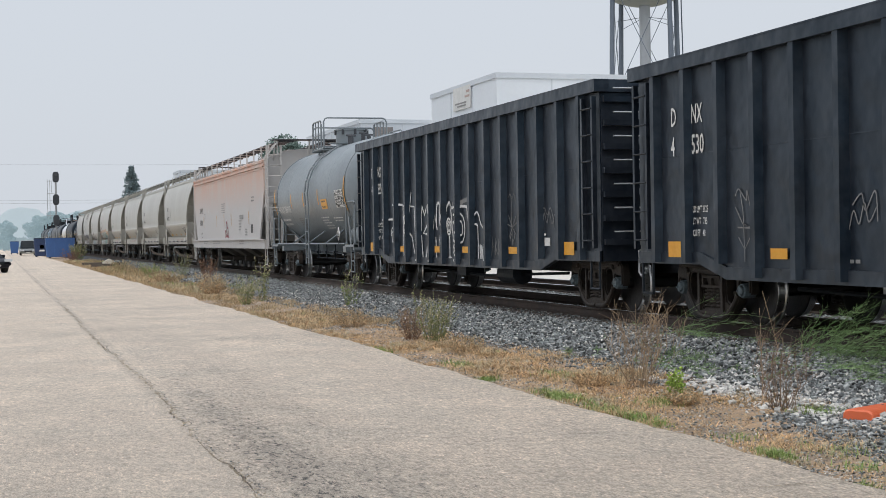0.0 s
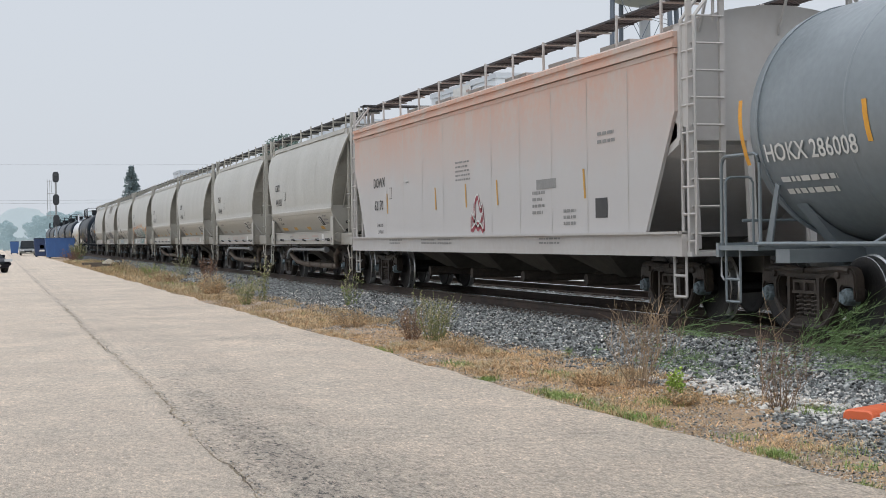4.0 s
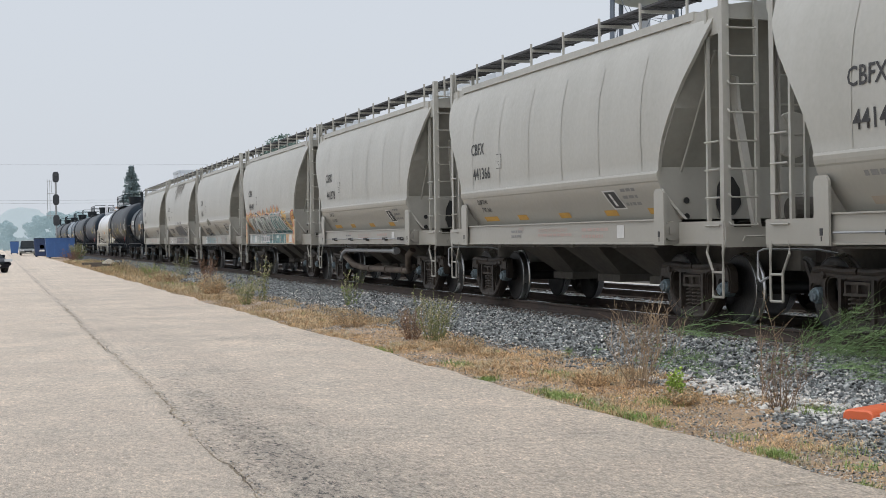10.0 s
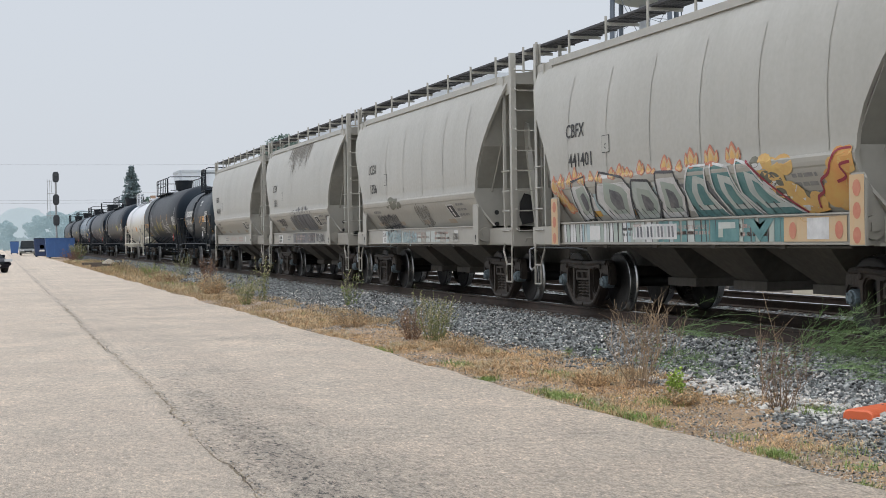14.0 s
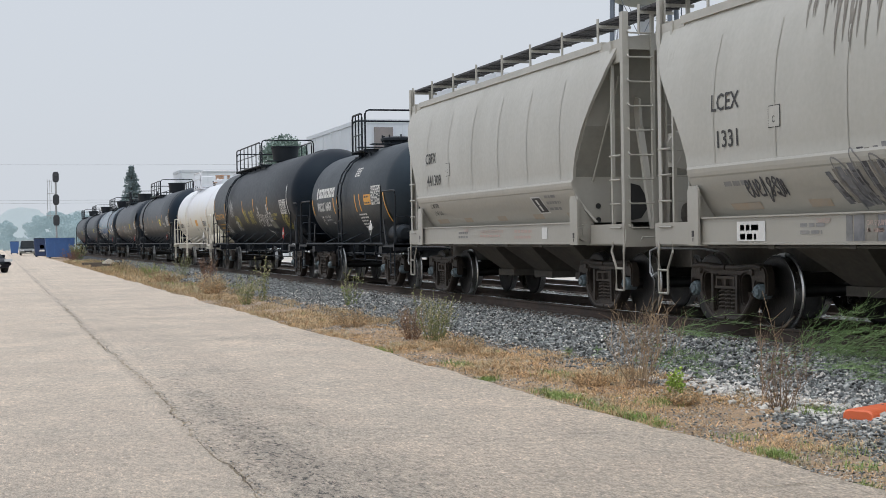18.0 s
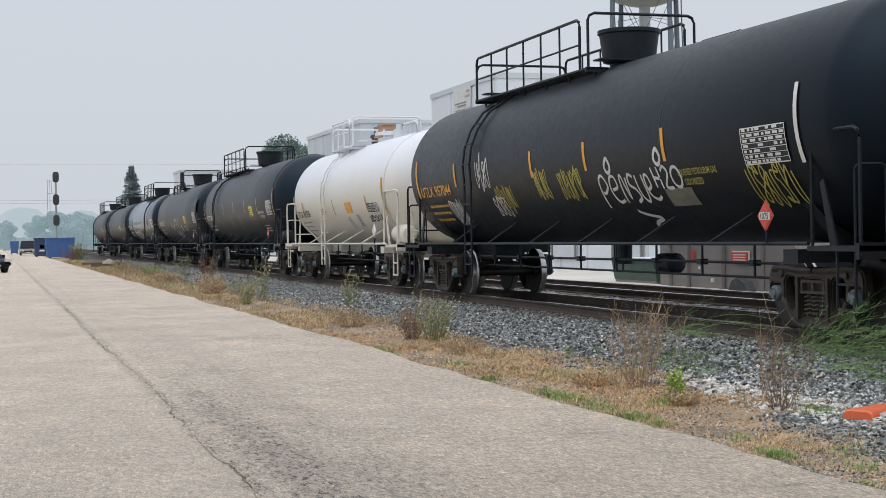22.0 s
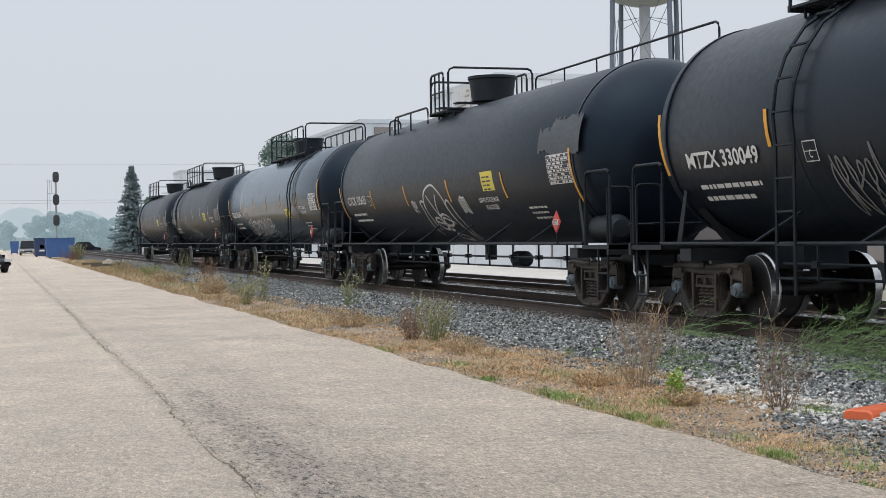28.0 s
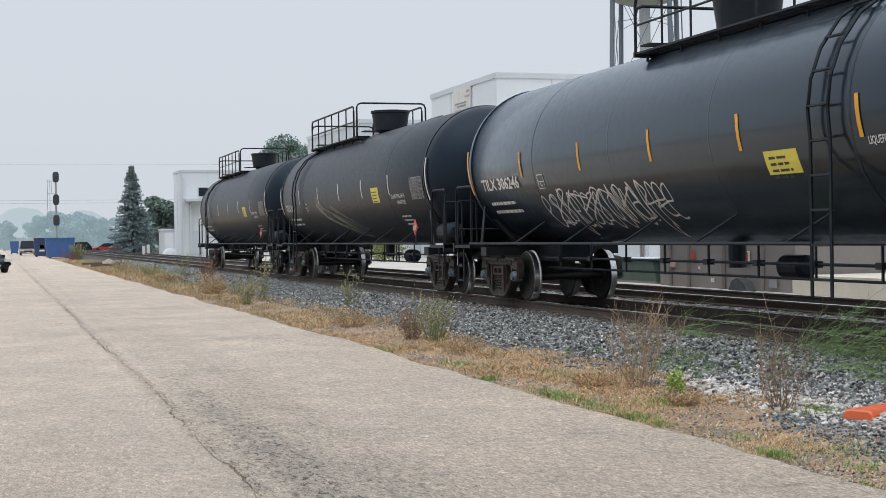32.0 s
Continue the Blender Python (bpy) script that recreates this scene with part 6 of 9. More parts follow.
        third = [smooth_line([(0.46, 1.88), (0.5, 1.49), (0.36, 1.76), (0.26, 1.85), (0.1, 1.87), (-0.04, 1.35), (-0.11, 1.2), (-0.22, 1.18)]), smooth_line([(0.43, 1.47), (0.68, 1.4), (0.83, 1.15), (0.75, 0.83)]), [(1.11, 1.21), (1.07, 0.8), (1.07, 0.72)], [(1.38, 0.71), (1.04, 0.74), (0.59, 0.71)], [(0.09, 1.8), (-0.25, 1.77), (-0.65, 1.81), (-0.97, 1.79), (-1.0, 1.64), (-1.05, 1.47), (-1.28, 1.44)], [(0.15, 1.23), (0.15, 0.81), (0.32, 0.73)], [(0.15, 0.81), (-0.07, 0.74), (-0.42, 0.72), (-0.43, 0.79)]]
        strokes(flat, car, "graffiti", third, 0.055, "spray_white", 0.012, "white outline letters")
        fourth = [smooth_line([(-1.41, 1.44), (-1.58, 1.43), (-1.64, 1.32), (-1.64, 0.69)]), smooth_line([(-1.41, 1.6), (-1.56, 1.67), (-1.69, 1.62), (-1.79, 1.47), (-1.93, 1.37)]), coil(4.5, 1.25, 0.16, 0.22, 1.9), coil(0.2, 1.4, 0.18, 0.2, 2.4), coil(-0.56, 1.34, 0.36, 0.36, 2.0), tag(rnd, -0.15, 0.85, 0.4, 0.2, 2), smooth_line(tag(rnd, -1.75, 0.75, 0.5, 0.3, 2))]
        strokes(flat, car, "graffiti", fourth, 0.041, "spray_white", 0.012, "white coils and small tags")
        over_ribs(first + second + third + fourth, 0.045, "spray_white", "white letter strokes across the ribs")
        strokes(flat, car, "graffiti", [[(-0.05, 1.86), (-0.35, 1.86)], [(-0.45, 1.86), (-1.0, 1.93)]], 0.09, "spray_dim", 0.010, "thin white mist of spray")
        star = [[(-3.55, 1.92), (-3.52, 1.5), (-3.56, 1.04)], [(-3.30, 1.42), (-3.55, 1.36), (-3.82, 1.45)], [(-3.36, 1.58), (-3.55, 1.36), (-3.76, 1.22)], [(-3.38, 1.18), (-3.55, 1.36), (-3.74, 1.56)], smooth_line([(-3.34, 1.88), (-3.46, 1.95), (-3.54, 1.86), (-3.66, 1.95), (-3.72, 1.82)]), smooth_line([(-3.42, 1.12), (-3.50, 1.24), (-3.60, 1.12), (-3.68, 1.24)])]
        wave = [smooth_line([(-4.86, 1.32), (-4.94, 1.50), (-5.05, 1.36), (-5.12, 1.58), (-5.24, 1.42), (-5.34, 1.60), (-5.46, 1.40), (-5.58, 1.55)]), smooth_line([(-4.9, 1.40), (-5.0, 1.62), (-5.14, 1.66), (-5.26, 1.55), (-5.4, 1.66), (-5.52, 1.48), (-5.56, 1.30)])]
        scrawl = [[(-2.42, 0.84), (-2.50, 1.20), (-2.56, 0.92)], [(-2.46, 1.0), (-2.56, 1.02)], [(-2.62, 0.86), (-2.63, 1.18), (-2.71, 1.10), (-2.64, 1.02), (-2.74, 0.88)], [(-2.80, 1.16), (-2.79, 0.86)], [(-2.90, 1.2), (-2.80, 1.02), (-2.90, 0.86)]]
        strokes(flat, car, "graffiti", star + wave + scrawl, 0.02, "spray_dim", 0.012, "thin grey star, wave and scrawl")
        bars(flat, car, -4.95, 1.24, 0.32, 1, "white", 0.07, 0.035, 31)
    else:
        bolt = [[(4.55, 1.72), (4.48, 1.45), (4.45, 0.85)], [(4.67, 1.52), (4.5, 1.32), (4.28, 1.26), (4.62, 1.27)], smooth_line([(4.67, 1.66), (4.58, 1.74), (4.4, 1.6), (4.38, 1.72), (4.3, 1.5)]), [(4.6, 1.15), (4.45, 1.0), (4.32, 1.14)]]
        strokes(flat, car, "graffiti", bolt + [smooth_line([(2.19, 1.22), (2.1, 1.42), (2.0, 1.28), (1.9, 1.5), (1.82, 1.3), (1.68, 1.45)]), smooth_line([(2.12, 1.48), (1.95, 1.6), (1.88, 1.42), (1.7, 1.62), (1.66, 1.3)])], 0.018, "spray_dim", 0.012, "thin grey graffiti tags")
    trucks(car, 12.35)
    couplers(car, half)
    return car


# ---------------------------------------------------------------- the train, front to rear
CARS = []
CARS.append((gondola(-110.45, "530", False), -110.45))
CARS.append((gondola(-94.15, "535", True), -94.15))

car, sd = tank_car("grey_tank_car", -79.80, 12.25, 8.6, 1.47, 2.53, 4.72, 0.82, "tank_grey", "tank_grey", "slate-grey tank car with yellow reflectors and a top railing", -0.4, (-0.2, 1.3), 0.3, "manway", (-4.7, -2.8, 2.8, 4.7), ((5.0, 2.03, 2.83, 0.1), (2.37, 2.15, 2.6, 0.05), (0.54, 2.17, 2.6, 0.04), (-1.52, 2.18, 2.62, 0.02), (-4.78, 1.95, 2.86, 0.03)))
CARS.append((car, -79.80))
stencil(sd, car, "HOKX 286008", 4.58, 2.05, 0.205, "white", 1.08)
bars(sd, car, 4.4, 1.86, 1.2, 2, "white", 0.14, 0.06, 2)
grid_plate(sd, car, -3.66, 2.52, 0.98, 0.47, 7, "ink", "white")
part("warning_plate", fix(panel(sd, B(), -1.83, -2.59, 2.05, 2.32, 0.007)), "yellow", car, "yellow emergency notice")
bars(sd, car, -1.93, 2.28, 0.55, 3, "ink", 0.075, 0.045, 4)
bars(sd, car, -1.19, 1.83, 1.1, 5, "white", 0.075, 0.03, 5)
bars(sd, car, -2.76, 1.8, 1.1, 2, "white", 0.075, 0.03, 6)
bars(sd, car, 1.9, 1.85, 0.7, 4, "dim", 0.06, 0.03, 7)
placard(car, 6.06, "white", 1.33, "1814", True)
top = 2.53 + 1.47
bm = B()
lathe(bm, [(top - 0.1, 0.47), (top + 0.42, 0.47), (top + 0.43, 0.50), (top + 0.47, 0.50), (top + 0.475, 0.05)], "z", 28, (0, 0.3, 0))
drum = part("valve_drum", fix(bm), "tank_grey", car, "grey steel drum over the valves", smooth=True)
for k in range(8):
    a = k * math.tau / 8
    part("clamp", fix(box(B(), 0.49 * math.cos(a) - 0.03, 0.49 * math.cos(a) + 0.03, 0.3 + 0.49 * math.sin(a) - 0.03, 0.3 + 0.49 * math.sin(a) + 0.03, top + 0.30, top + 0.46)), "patch", drum)
for x, y, h in ((-0.25, -0.55, 0.24), (0.1, -0.75, 0.3), (-0.3, -0.95, 0.2), (0.2, -1.05, 0.22)):
    bm = B()
    rod(bm, [(x, y, top - 0.08), (x, y, top + h)], 0.06, 10)
    rod(bm, [(x - 0.12, y, top + h), (x + 0.12, y, top + h)], 0.03, 6)
    part("valve", fix(bm), "patch", car, "dark valve on the tank top")

CARS.append((pink_hopper(-64.05), -64.05))

codes = (("CBFX", "441323", True), ("CBFX", "441440", True), ("CBFX", "441366", False), ("CBFX", "441378", True), ("CBFX", "441401", False), ("LCEX", "1356", False), ("LCEX", "1331", False), ("CBFX", "441309", False))
first = hopper_car(-48.12, label="dusty grey covered hopper car with rounded sides and black stencils")
hoppers = [first] + [None] * 7
WH_FIRST = WHEELS[-4:]
for i in range(1, 8):
    m = pose(0, -48.12 + 12.66 * i, RAIL)
    hoppers[i] = copy_thing(first, m)
    for t in hoppers[i].children:
        if t.name.split(".")[0] == "truck":
            for w in t.children:
                if w.name.split(".")[0] == "wheelset":
                    WHEELS.append((w, w.location.y))
for i, (c, n, pipe) in enumerate(codes):
    hopper_marks(hoppers[i], c, n, 10 * i, True, pipe)
    CARS.append((hoppers[i], -48.12 + 12.66 * i))
hoppers[4]["label"] = "grey covered hopper car with orange and teal graffiti along its side"
hoppers[5]["label"] = "grey covered hopper car with smeared pale graffiti along the sill"
hoppers[6]["label"] = "grey covered hopper car with dark graffiti and soot streaks"

# ---------------------------------------------------------------- murals and tags on three of the hoppers
SILL = Side(lambda z: -1.527)
FLANGE = Side(lambda z: -1.597)


def blob(side, bm, pts, off, mi=0):
    """A filled outline of (y, z), as a fan."""
    cy, cz = sum(q[0] for q in pts) / len(pts), sum(q[1] for q in pts) / len(pts)
    c = bm.verts.new(side.at(cy, cz, off))
    v = [bm.verts.new(side.at(y, z, off)) for y, z in pts]
    for k in range(len(v)):
        bm.faces.new((c, v[k], v[(k + 1) % len(v)])).material_index = mi


def spray(name, bm, mats, car, label):
    return tagged(part(name, fix(bm), mats, car, label), "", "", "", "stuff")


def flame(bm, y, z, w, h, lean=0.0):
    """A licking flame: red outside, orange, a yellow core."""
    for k, (f, mi) in enumerate(((1.0, 0), (0.72, 1), (0.42, 2))):
        pts = [(y + w * f * (0.5 * math.cos(a) * (1 - 0.55 * max(0, math.sin(a)))) + lean * max(0, math.sin(a)), z + h * f * (0.45 * math.sin(a) if math.sin(a) < 0 else 0.75 * math.sin(a))) for a in [math.tau * i / 14 for i in range(14)]]
        blob(HOP_SIDE, bm, pts, 0.010 + 0.003 * k, mi)


car = hoppers[4]
rnd = random.Random(21)
PAINT = ["spray_pale", "spray_white", "spray_mint", "spray_sky", "spray_teal", "spray_black", "spray_slate"]


def lean_at(y):
    return 0.22 - 0.11 * y


def leaf_of_paint(bm, y, w, z0, z1, off, mi):
    """A slanted upright block of paint whose foot stands at y."""
    panel(HOP_SIDE, bm, y, y - w, z0, z1, off, mi, lean_at(y) * (z1 - z0) / 0.62)


def fill(side, bm, pts, off, mi=0, step=0.045):
    """A filled outline of (y, z), laid on the curved side in thin level strips."""
    lo, hi = min(q[1] for q in pts), max(q[1] for q in pts)
    n = max(2, int((hi - lo) / step))
    last = None
    for i in range(n + 1):
        z = lo + 0.002 + (hi - lo - 0.004) * i / n
        ys = [a[0] + (b[0] - a[0]) * (z - a[1]) / (b[1] - a[1]) for a, b in zip(pts, pts[1:] + pts[:1]) if (a[1] - z) * (b[1] - z) < 0]
        if len(ys) < 2:
            continue
        now = [bm.verts.new(side.at(max(ys), z, off)), bm.verts.new(side.at(min(ys), z, off))]
        if last:
            bm.faces.new((last[0], last[1], now[1], now[0])).material_index = mi
        last = now


LETTERS = (([(3.49, 2.03), (2.98, 2.10), (2.88, 1.81), (3.17, 1.44), (3.63, 1.43)], 1), ([(2.38, 2.14), (1.55, 2.03), (1.34, 1.86), (1.71, 1.42), (2.5, 1.42), (2.72, 1.7)], 1), ([(1.25, 1.98), (0.72, 1.95), (0.55, 1.65), (0.9, 1.42), (1.6, 1.42), (1.42, 1.75)], 0),
           ([(0.45, 2.05), (-0.1, 2.03), (-0.22, 1.7), (0.05, 1.42), (0.8, 1.42), (0.55, 1.75)], 1), ([(-0.55, 2.08), (-1.0, 2.07), (-0.9, 1.75), (-1.14, 1.42), (-0.25, 1.42), (-0.3, 1.8)], 4), ([(-1.15, 2.09), (-1.6, 2.02), (-1.7, 1.7), (-1.95, 1.42), (-1.25, 1.42), (-1.1, 1.75)], 4), ([(-1.8, 2.1), (-2.12, 2.02), (-2.44, 1.68), (-2.95, 1.42), (-2.05, 1.42), (-1.75, 1.7)], 4))
bm = B()
L, Lp = [], []
for k in range(30):
    y = 3.75 - 6.5 * k / 30
    leaf_of_paint(bm, y, 0.23, 1.415, 1.90 + 0.08 * math.sin(k * 1.3), 0.004, (0, 2, 0, 1, 3)[k % 5] if y > -0.2 else (0, 6, 2)[k % 3])
for pts, mi in LETTERS:
    cy, cz = sum(q[0] for q in pts) / len(pts), sum(q[1] for q in pts) / len(pts)
    fill(HOP_SIDE, bm, pts, 0.008, mi)
    inner = [(cy + (q[0] - cy) * 0.66 - 0.04, cz + (q[1] - cz) * 0.66 - 0.02) for q in pts]
    fill(HOP_SIDE, bm, inner, 0.011, 2 if mi < 2 else 0)
    core = [(cy + (q[0] - cy) * 0.34 - 0.06, cz + (q[1] - cz) * 0.42 - 0.04) for q in pts]
    fill(HOP_SIDE, bm, core, 0.014, 6 if mi < 2 else 4)
    line = []
    for a, b in zip(pts, pts[1:] + pts[:1]):
        line += [(a[0] + (b[0] - a[0]) * t / 6, a[1] + (b[1] - a[1]) * t / 6) for t in range(6)]
    line.append(pts[0])
    (L if mi < 2 else Lp).append(line)
    L += [[(cy + d + 0.05, 1.42), (cy + d + 0.12, 1.58)] for d in (-0.3, -0.12, 0.1, 0.28)]
spray("graffiti", bm, PAINT, car, "pale and teal letters of a long mural")
strokes(HOP_SIDE, car, "graffiti", L, 0.034, "spray_black", 0.017, "dark letter outlines of a mural")
strokes(HOP_SIDE, car, "graffiti", Lp, 0.034, "spray_white", 0.017, "white letter outlines of a mural")
bm = B()
for y, z, w, h in ((4.25, 1.98, 0.26, 0.26), (4.1, 1.80, 0.30, 0.30), (3.88, 1.66, 0.26, 0.26), (3.95, 2.04, 0.22, 0.2), (3.62, 2.06, 0.22, 0.2), (3.3, 2.13, 0.22, 0.2), (3.12, 2.06, 0.24, 0.16), (2.75, 2.08, 0.2, 0.14), (2.45, 2.05, 0.22, 0.16), (2.0, 2.09, 0.24, 0.15), (1.64, 2.11, 0.24, 0.18), (1.35, 2.08, 0.22, 0.13), (1.0, 2.12, 0.22, 0.18), (0.62, 2.09, 0.2, 0.12), (0.18, 2.13, 0.26, 0.2), (-0.2, 2.09, 0.2, 0.13)):
    flame(bm, y + rnd.uniform(-0.05, 0.05), z, w, h, rnd.uniform(-0.05, 0.03))
    flame(bm, y - w * 0.55, z - 0.03, w * 0.7, h * rnd.uniform(0.5, 0.9), rnd.uniform(-0.04, 0.04))
for y in (-0.62, -1.17, -1.73):
    flame(bm, y, 2.15, 0.28, 0.24, 0.02)
    flame(bm, y + 0.12, 2.14, 0.16, 0.17, 0.03)
    flame(bm, y - 0.12, 2.14, 0.16, 0.15, -0.03)
spray("graffiti", bm, ["flame_red", "salmon", "flame_yellow"], car, "faded orange and red flames over a mural")
bm = B()
for k in range(26):
    q = k / 25
    y, z, r = -2.3 - 0.85 * q + rnd.gauss(0, 0.16), 2.04 - 0.58 * q + rnd.gauss(0, 0.05), rnd.uniform(0.07, 0.16)
    blob(HOP_SIDE, bm, [(y + r * 1.3 * math.cos(a), z + 0.8 * r * math.sin(a)) for a in [math.tau * i / 11 for i in range(11)]], 0.009 + 0.0002 * k, rnd.choice((0, 0, 1, 2)))
for k in range(26):
    q = rnd.random()
    z = 1.52 + 0.52 * q
    y = -3.55 - 0.45 * q - rnd.uniform(0, 0.28)
    r = rnd.uniform(0.08, 0.15)
    blob(HOP_SIDE, bm, [(max(-4.32, y + r * 1.2 * math.cos(a)), z + 0.8 * r * math.sin(a)) for a in [math.tau * i / 11 for i in range(11)]], 0.010 + 0.0002 * k, rnd.choice((0, 3, 3, 3)))
spray("graffiti", bm, ["flame_yellow", "spray_white", "buff", "spray_orange"], car, "yellow cloud and orange scroll of a mural")
strokes(HOP_SIDE, car, "graffiti", [smooth_line([(-4.3, 2.09), (-4.05, 2.08), (-3.9, 1.98), (-3.78, 1.85), (-3.6, 1.78), (-3.55, 1.66), (-3.38, 1.6), (-3.3, 1.48)]), smooth_line([(-2.05, 2.07), (-2.3, 1.9), (-2.7, 1.62), (-3.0, 1.43)]), smooth_line([(-4.25, 1.95), (-4.05, 1.92), (-4.1, 1.8), (-3.9, 1.75)])], 0.032, "spray_red", 0.018, "brick-red outlines of a mural")
bm = B()
y = 3.95
while y > -2.85:
    w = rnd.uniform(0.07, 0.2)
    mi = rnd.choice((0, 0, 1, 2, 3)) if y > 0.6 or rnd.random() < 0.4 else 4
    panel(SILL, bm, y, y - w, 1.095, 1.375, 0.004, mi, rnd.uniform(-0.02, 0.04))
    if rnd.random() < 0.55:
        panel(SILL, bm, y - w, y - w - 0.022, 1.095, 1.375, 0.006, 5, 0.03)
    y -= w + rnd.uniform(0.0, 0.03)
panel(SILL, bm, 1.35, -0.05, 1.13, 1.34, 0.008, 1)
panel(SILL, bm, -1.15, -1.75, 1.10, 1.37, 0.008, 4)
panel(SILL, bm, -1.22, -1.66, 1.26, 1.34, 0.010, 0)
panel(SILL, bm, -1.22, -1.34, 1.15, 1.26, 0.010, 2)
for k in range(12):
    panel(SILL, bm, 1.3 - 0.11 * k, 1.24 - 0.11 * k, 1.16, 1.31, 0.011, 6 if k % 3 else 0, 0.02)
blob(SILL, bm, [(-1.9, 1.37), (-2.25, 1.10), (-2.6, 1.37), (-2.42, 1.37), (-2.25, 1.24), (-2.1, 1.37)], 0.010, 4)
spray("graffiti", bm, PAINT, car, "pale and teal bars painted along the sill")
bm = B()
panel(SILL, bm, -2.80, -4.1, 1.095, 1.375, 0.007, 0)
panel(SILL, bm, -3.3, -3.75, 1.12, 1.36, 0.009, 2)
for q in (4.21, -4.39):
    panel(FLANGE, bm, q + 0.135, q - 0.135, 1.06, 1.80, 0.003, 0)
    for z in (1.16, 1.42, 1.66):
        blob(FLANGE, bm, [(q + 0.075 * math.cos(a), z + 0.09 * math.sin(a)) for a in [math.tau * i / 12 for i in range(12)]], 0.006, 1)
for q in (-3.0, -3.95):
    blob(SILL, bm, [(q + 0.08 * math.cos(a), 1.22 + 0.10 * math.sin(a)) for a in [math.tau * i / 12 for i in range(12)]], 0.011, 1)
spray("graffiti", bm, ["salmon", "flame_red", "spray_white"], car, "orange panels with red dots")
part("notice_plate", fix(panel(SILL, B(), 2.9, 2.5, 1.13, 1.34, 0.012)), "white", car)

# black scrawl, blue curls and a yellow bloom
car = hoppers[5]
rnd = random.Random(31)
strokes(HOP_SIDE, car, "graffiti", [smooth_line(tag(rnd, 3.25, 1.40, 0.9, 0.32, 5)), smooth_line(tag(rnd, 2.4, 1.42, 0.85, 0.30, 4)), [(3.2, 1.42), (1.7, 1.52)]], 0.032, "spray_black", 0.008, "smudged black scrawl")
strokes(HOP_SIDE, car, "graffiti", [smooth_line(tag(rnd, -0.1, 1.46, 1.0, 0.42, 4))], 0.028, "soot", 0.008, "faint grey scrawl")
bm = B()
for k in range(26):
    y, z, r = rnd.gauss(1.65, 0.28), rnd.gauss(1.98, 0.06), rnd.uniform(0.03, 0.09)
    blob(HOP_SIDE, bm, [(y + r * 1.8 * math.cos(a), z + r * math.sin(a)) for a in [math.tau * i / 9 for i in range(9)]], 0.006 + 0.0002 * k)
spray("graffiti", bm, "buff", car, "yellowish bloom of spray paint")
bm = B()
y = 1.9
while y > -3.0:
    w = rnd.uniform(0.10, 0.34)
    panel(SILL, bm, y, y - w, 1.10, 1.10 + rnd.uniform(0.16, 0.27), 0.004, rnd.choice((0, 0, 1)))
    y -= w + rnd.uniform(0.03, 0.10)
spray("graffiti", bm, ["spray_pale", "hopper"], car, "pale smear along the sill")
strokes(SILL, car, "graffiti", [smooth_line(tag(rnd, 2.35, 1.10, 1.3, 0.25, 6)), smooth_line(tag(rnd, 0.9, 1.10, 1.1, 0.22, 5))], 0.04, "spray_sky", 0.009, "light blue curls along the sill")
part("notice_plate", fix(panel(SILL, B(), 2.69, 2.19, 1.08, 1.36, 0.006)), "white", car)
stencil(SILL, car, "02-19", 2.64, 1.23, 0.09, "ink", 0.8)
stencil(SILL, car, "GC", 2.55, 1.11, 0.09, "ink", 0.8)

# a block of dark slanted letters, small tags and soot run down from the roof
car = hoppers[6]
rnd = random.Random(32)
bm = B()
for i in range(44):
    q = i / 43
    y = 1.1 - 3.2 * q
    top = 1.72 + 0.26 * math.sin(min(1, q * 2.2) * math.pi / 2) + (0.16 if rnd.random() < 0.4 else 0.0) + rnd.uniform(-0.04, 0.05)
    if q > 0.82:
        top -= (q - 0.82) * 2.2
    panel(HOP_SIDE, bm, y - 0.18, y - 0.26 - 0.05 * rnd.random(), 1.41, top, 0.006 + 0.00005 * i, rnd.choice((0, 0, 0, 1, 2)), 0.22)
spray("graffiti", bm, ["spray_slate", "soot", "spray_black"], car, "dark slate block letters with ragged tops")
L = []
for k in range(9):
    y = 0.85 - 0.36 * k
    L.append(smooth_line([(y - 0.18, 1.44), (y, 1.75), (y + 0.1, 2.0 + 0.08 * (k % 2)), (y - 0.12, 1.9), (y - 0.22, 1.6), (y - 0.36, 1.5), (y - 0.3, 1.66)]))
strokes(HOP_SIDE, car, "graffiti", L, 0.022, "spray_dim", 0.012, "pale inner lines of dark letters")
bm = B()
y = 0.77
while y > -2.35:
    w = rnd.uniform(0.08, 0.22)
    panel(SILL, bm, y, y - w, 1.10, 1.375, 0.004, rnd.choice((0, 0, 1, 2)))
    y -= w + rnd.uniform(0, 0.03)
spray("graffiti", bm, ["spray_slate", "soot", "spray_dim"], car, "dark patch along the sill")
strokes(HOP_SIDE, car, "graffiti", [smooth_line(tag(rnd, 2.95, 1.64, 0.9, 0.2, 5)), smooth_line(tag(rnd, -3.76, 1.62, 0.52, 0.22, 4))], 0.028, "spray_black", 0.008, "thin dark tags")
strokes(SILL, car, "graffiti", [smooth_line(tag(rnd, -2.58, 1.14, 1.05, 0.2, 6))], 0.03, "spray_dim", 0.008, "grey scrawl along the sill")
bm = B()
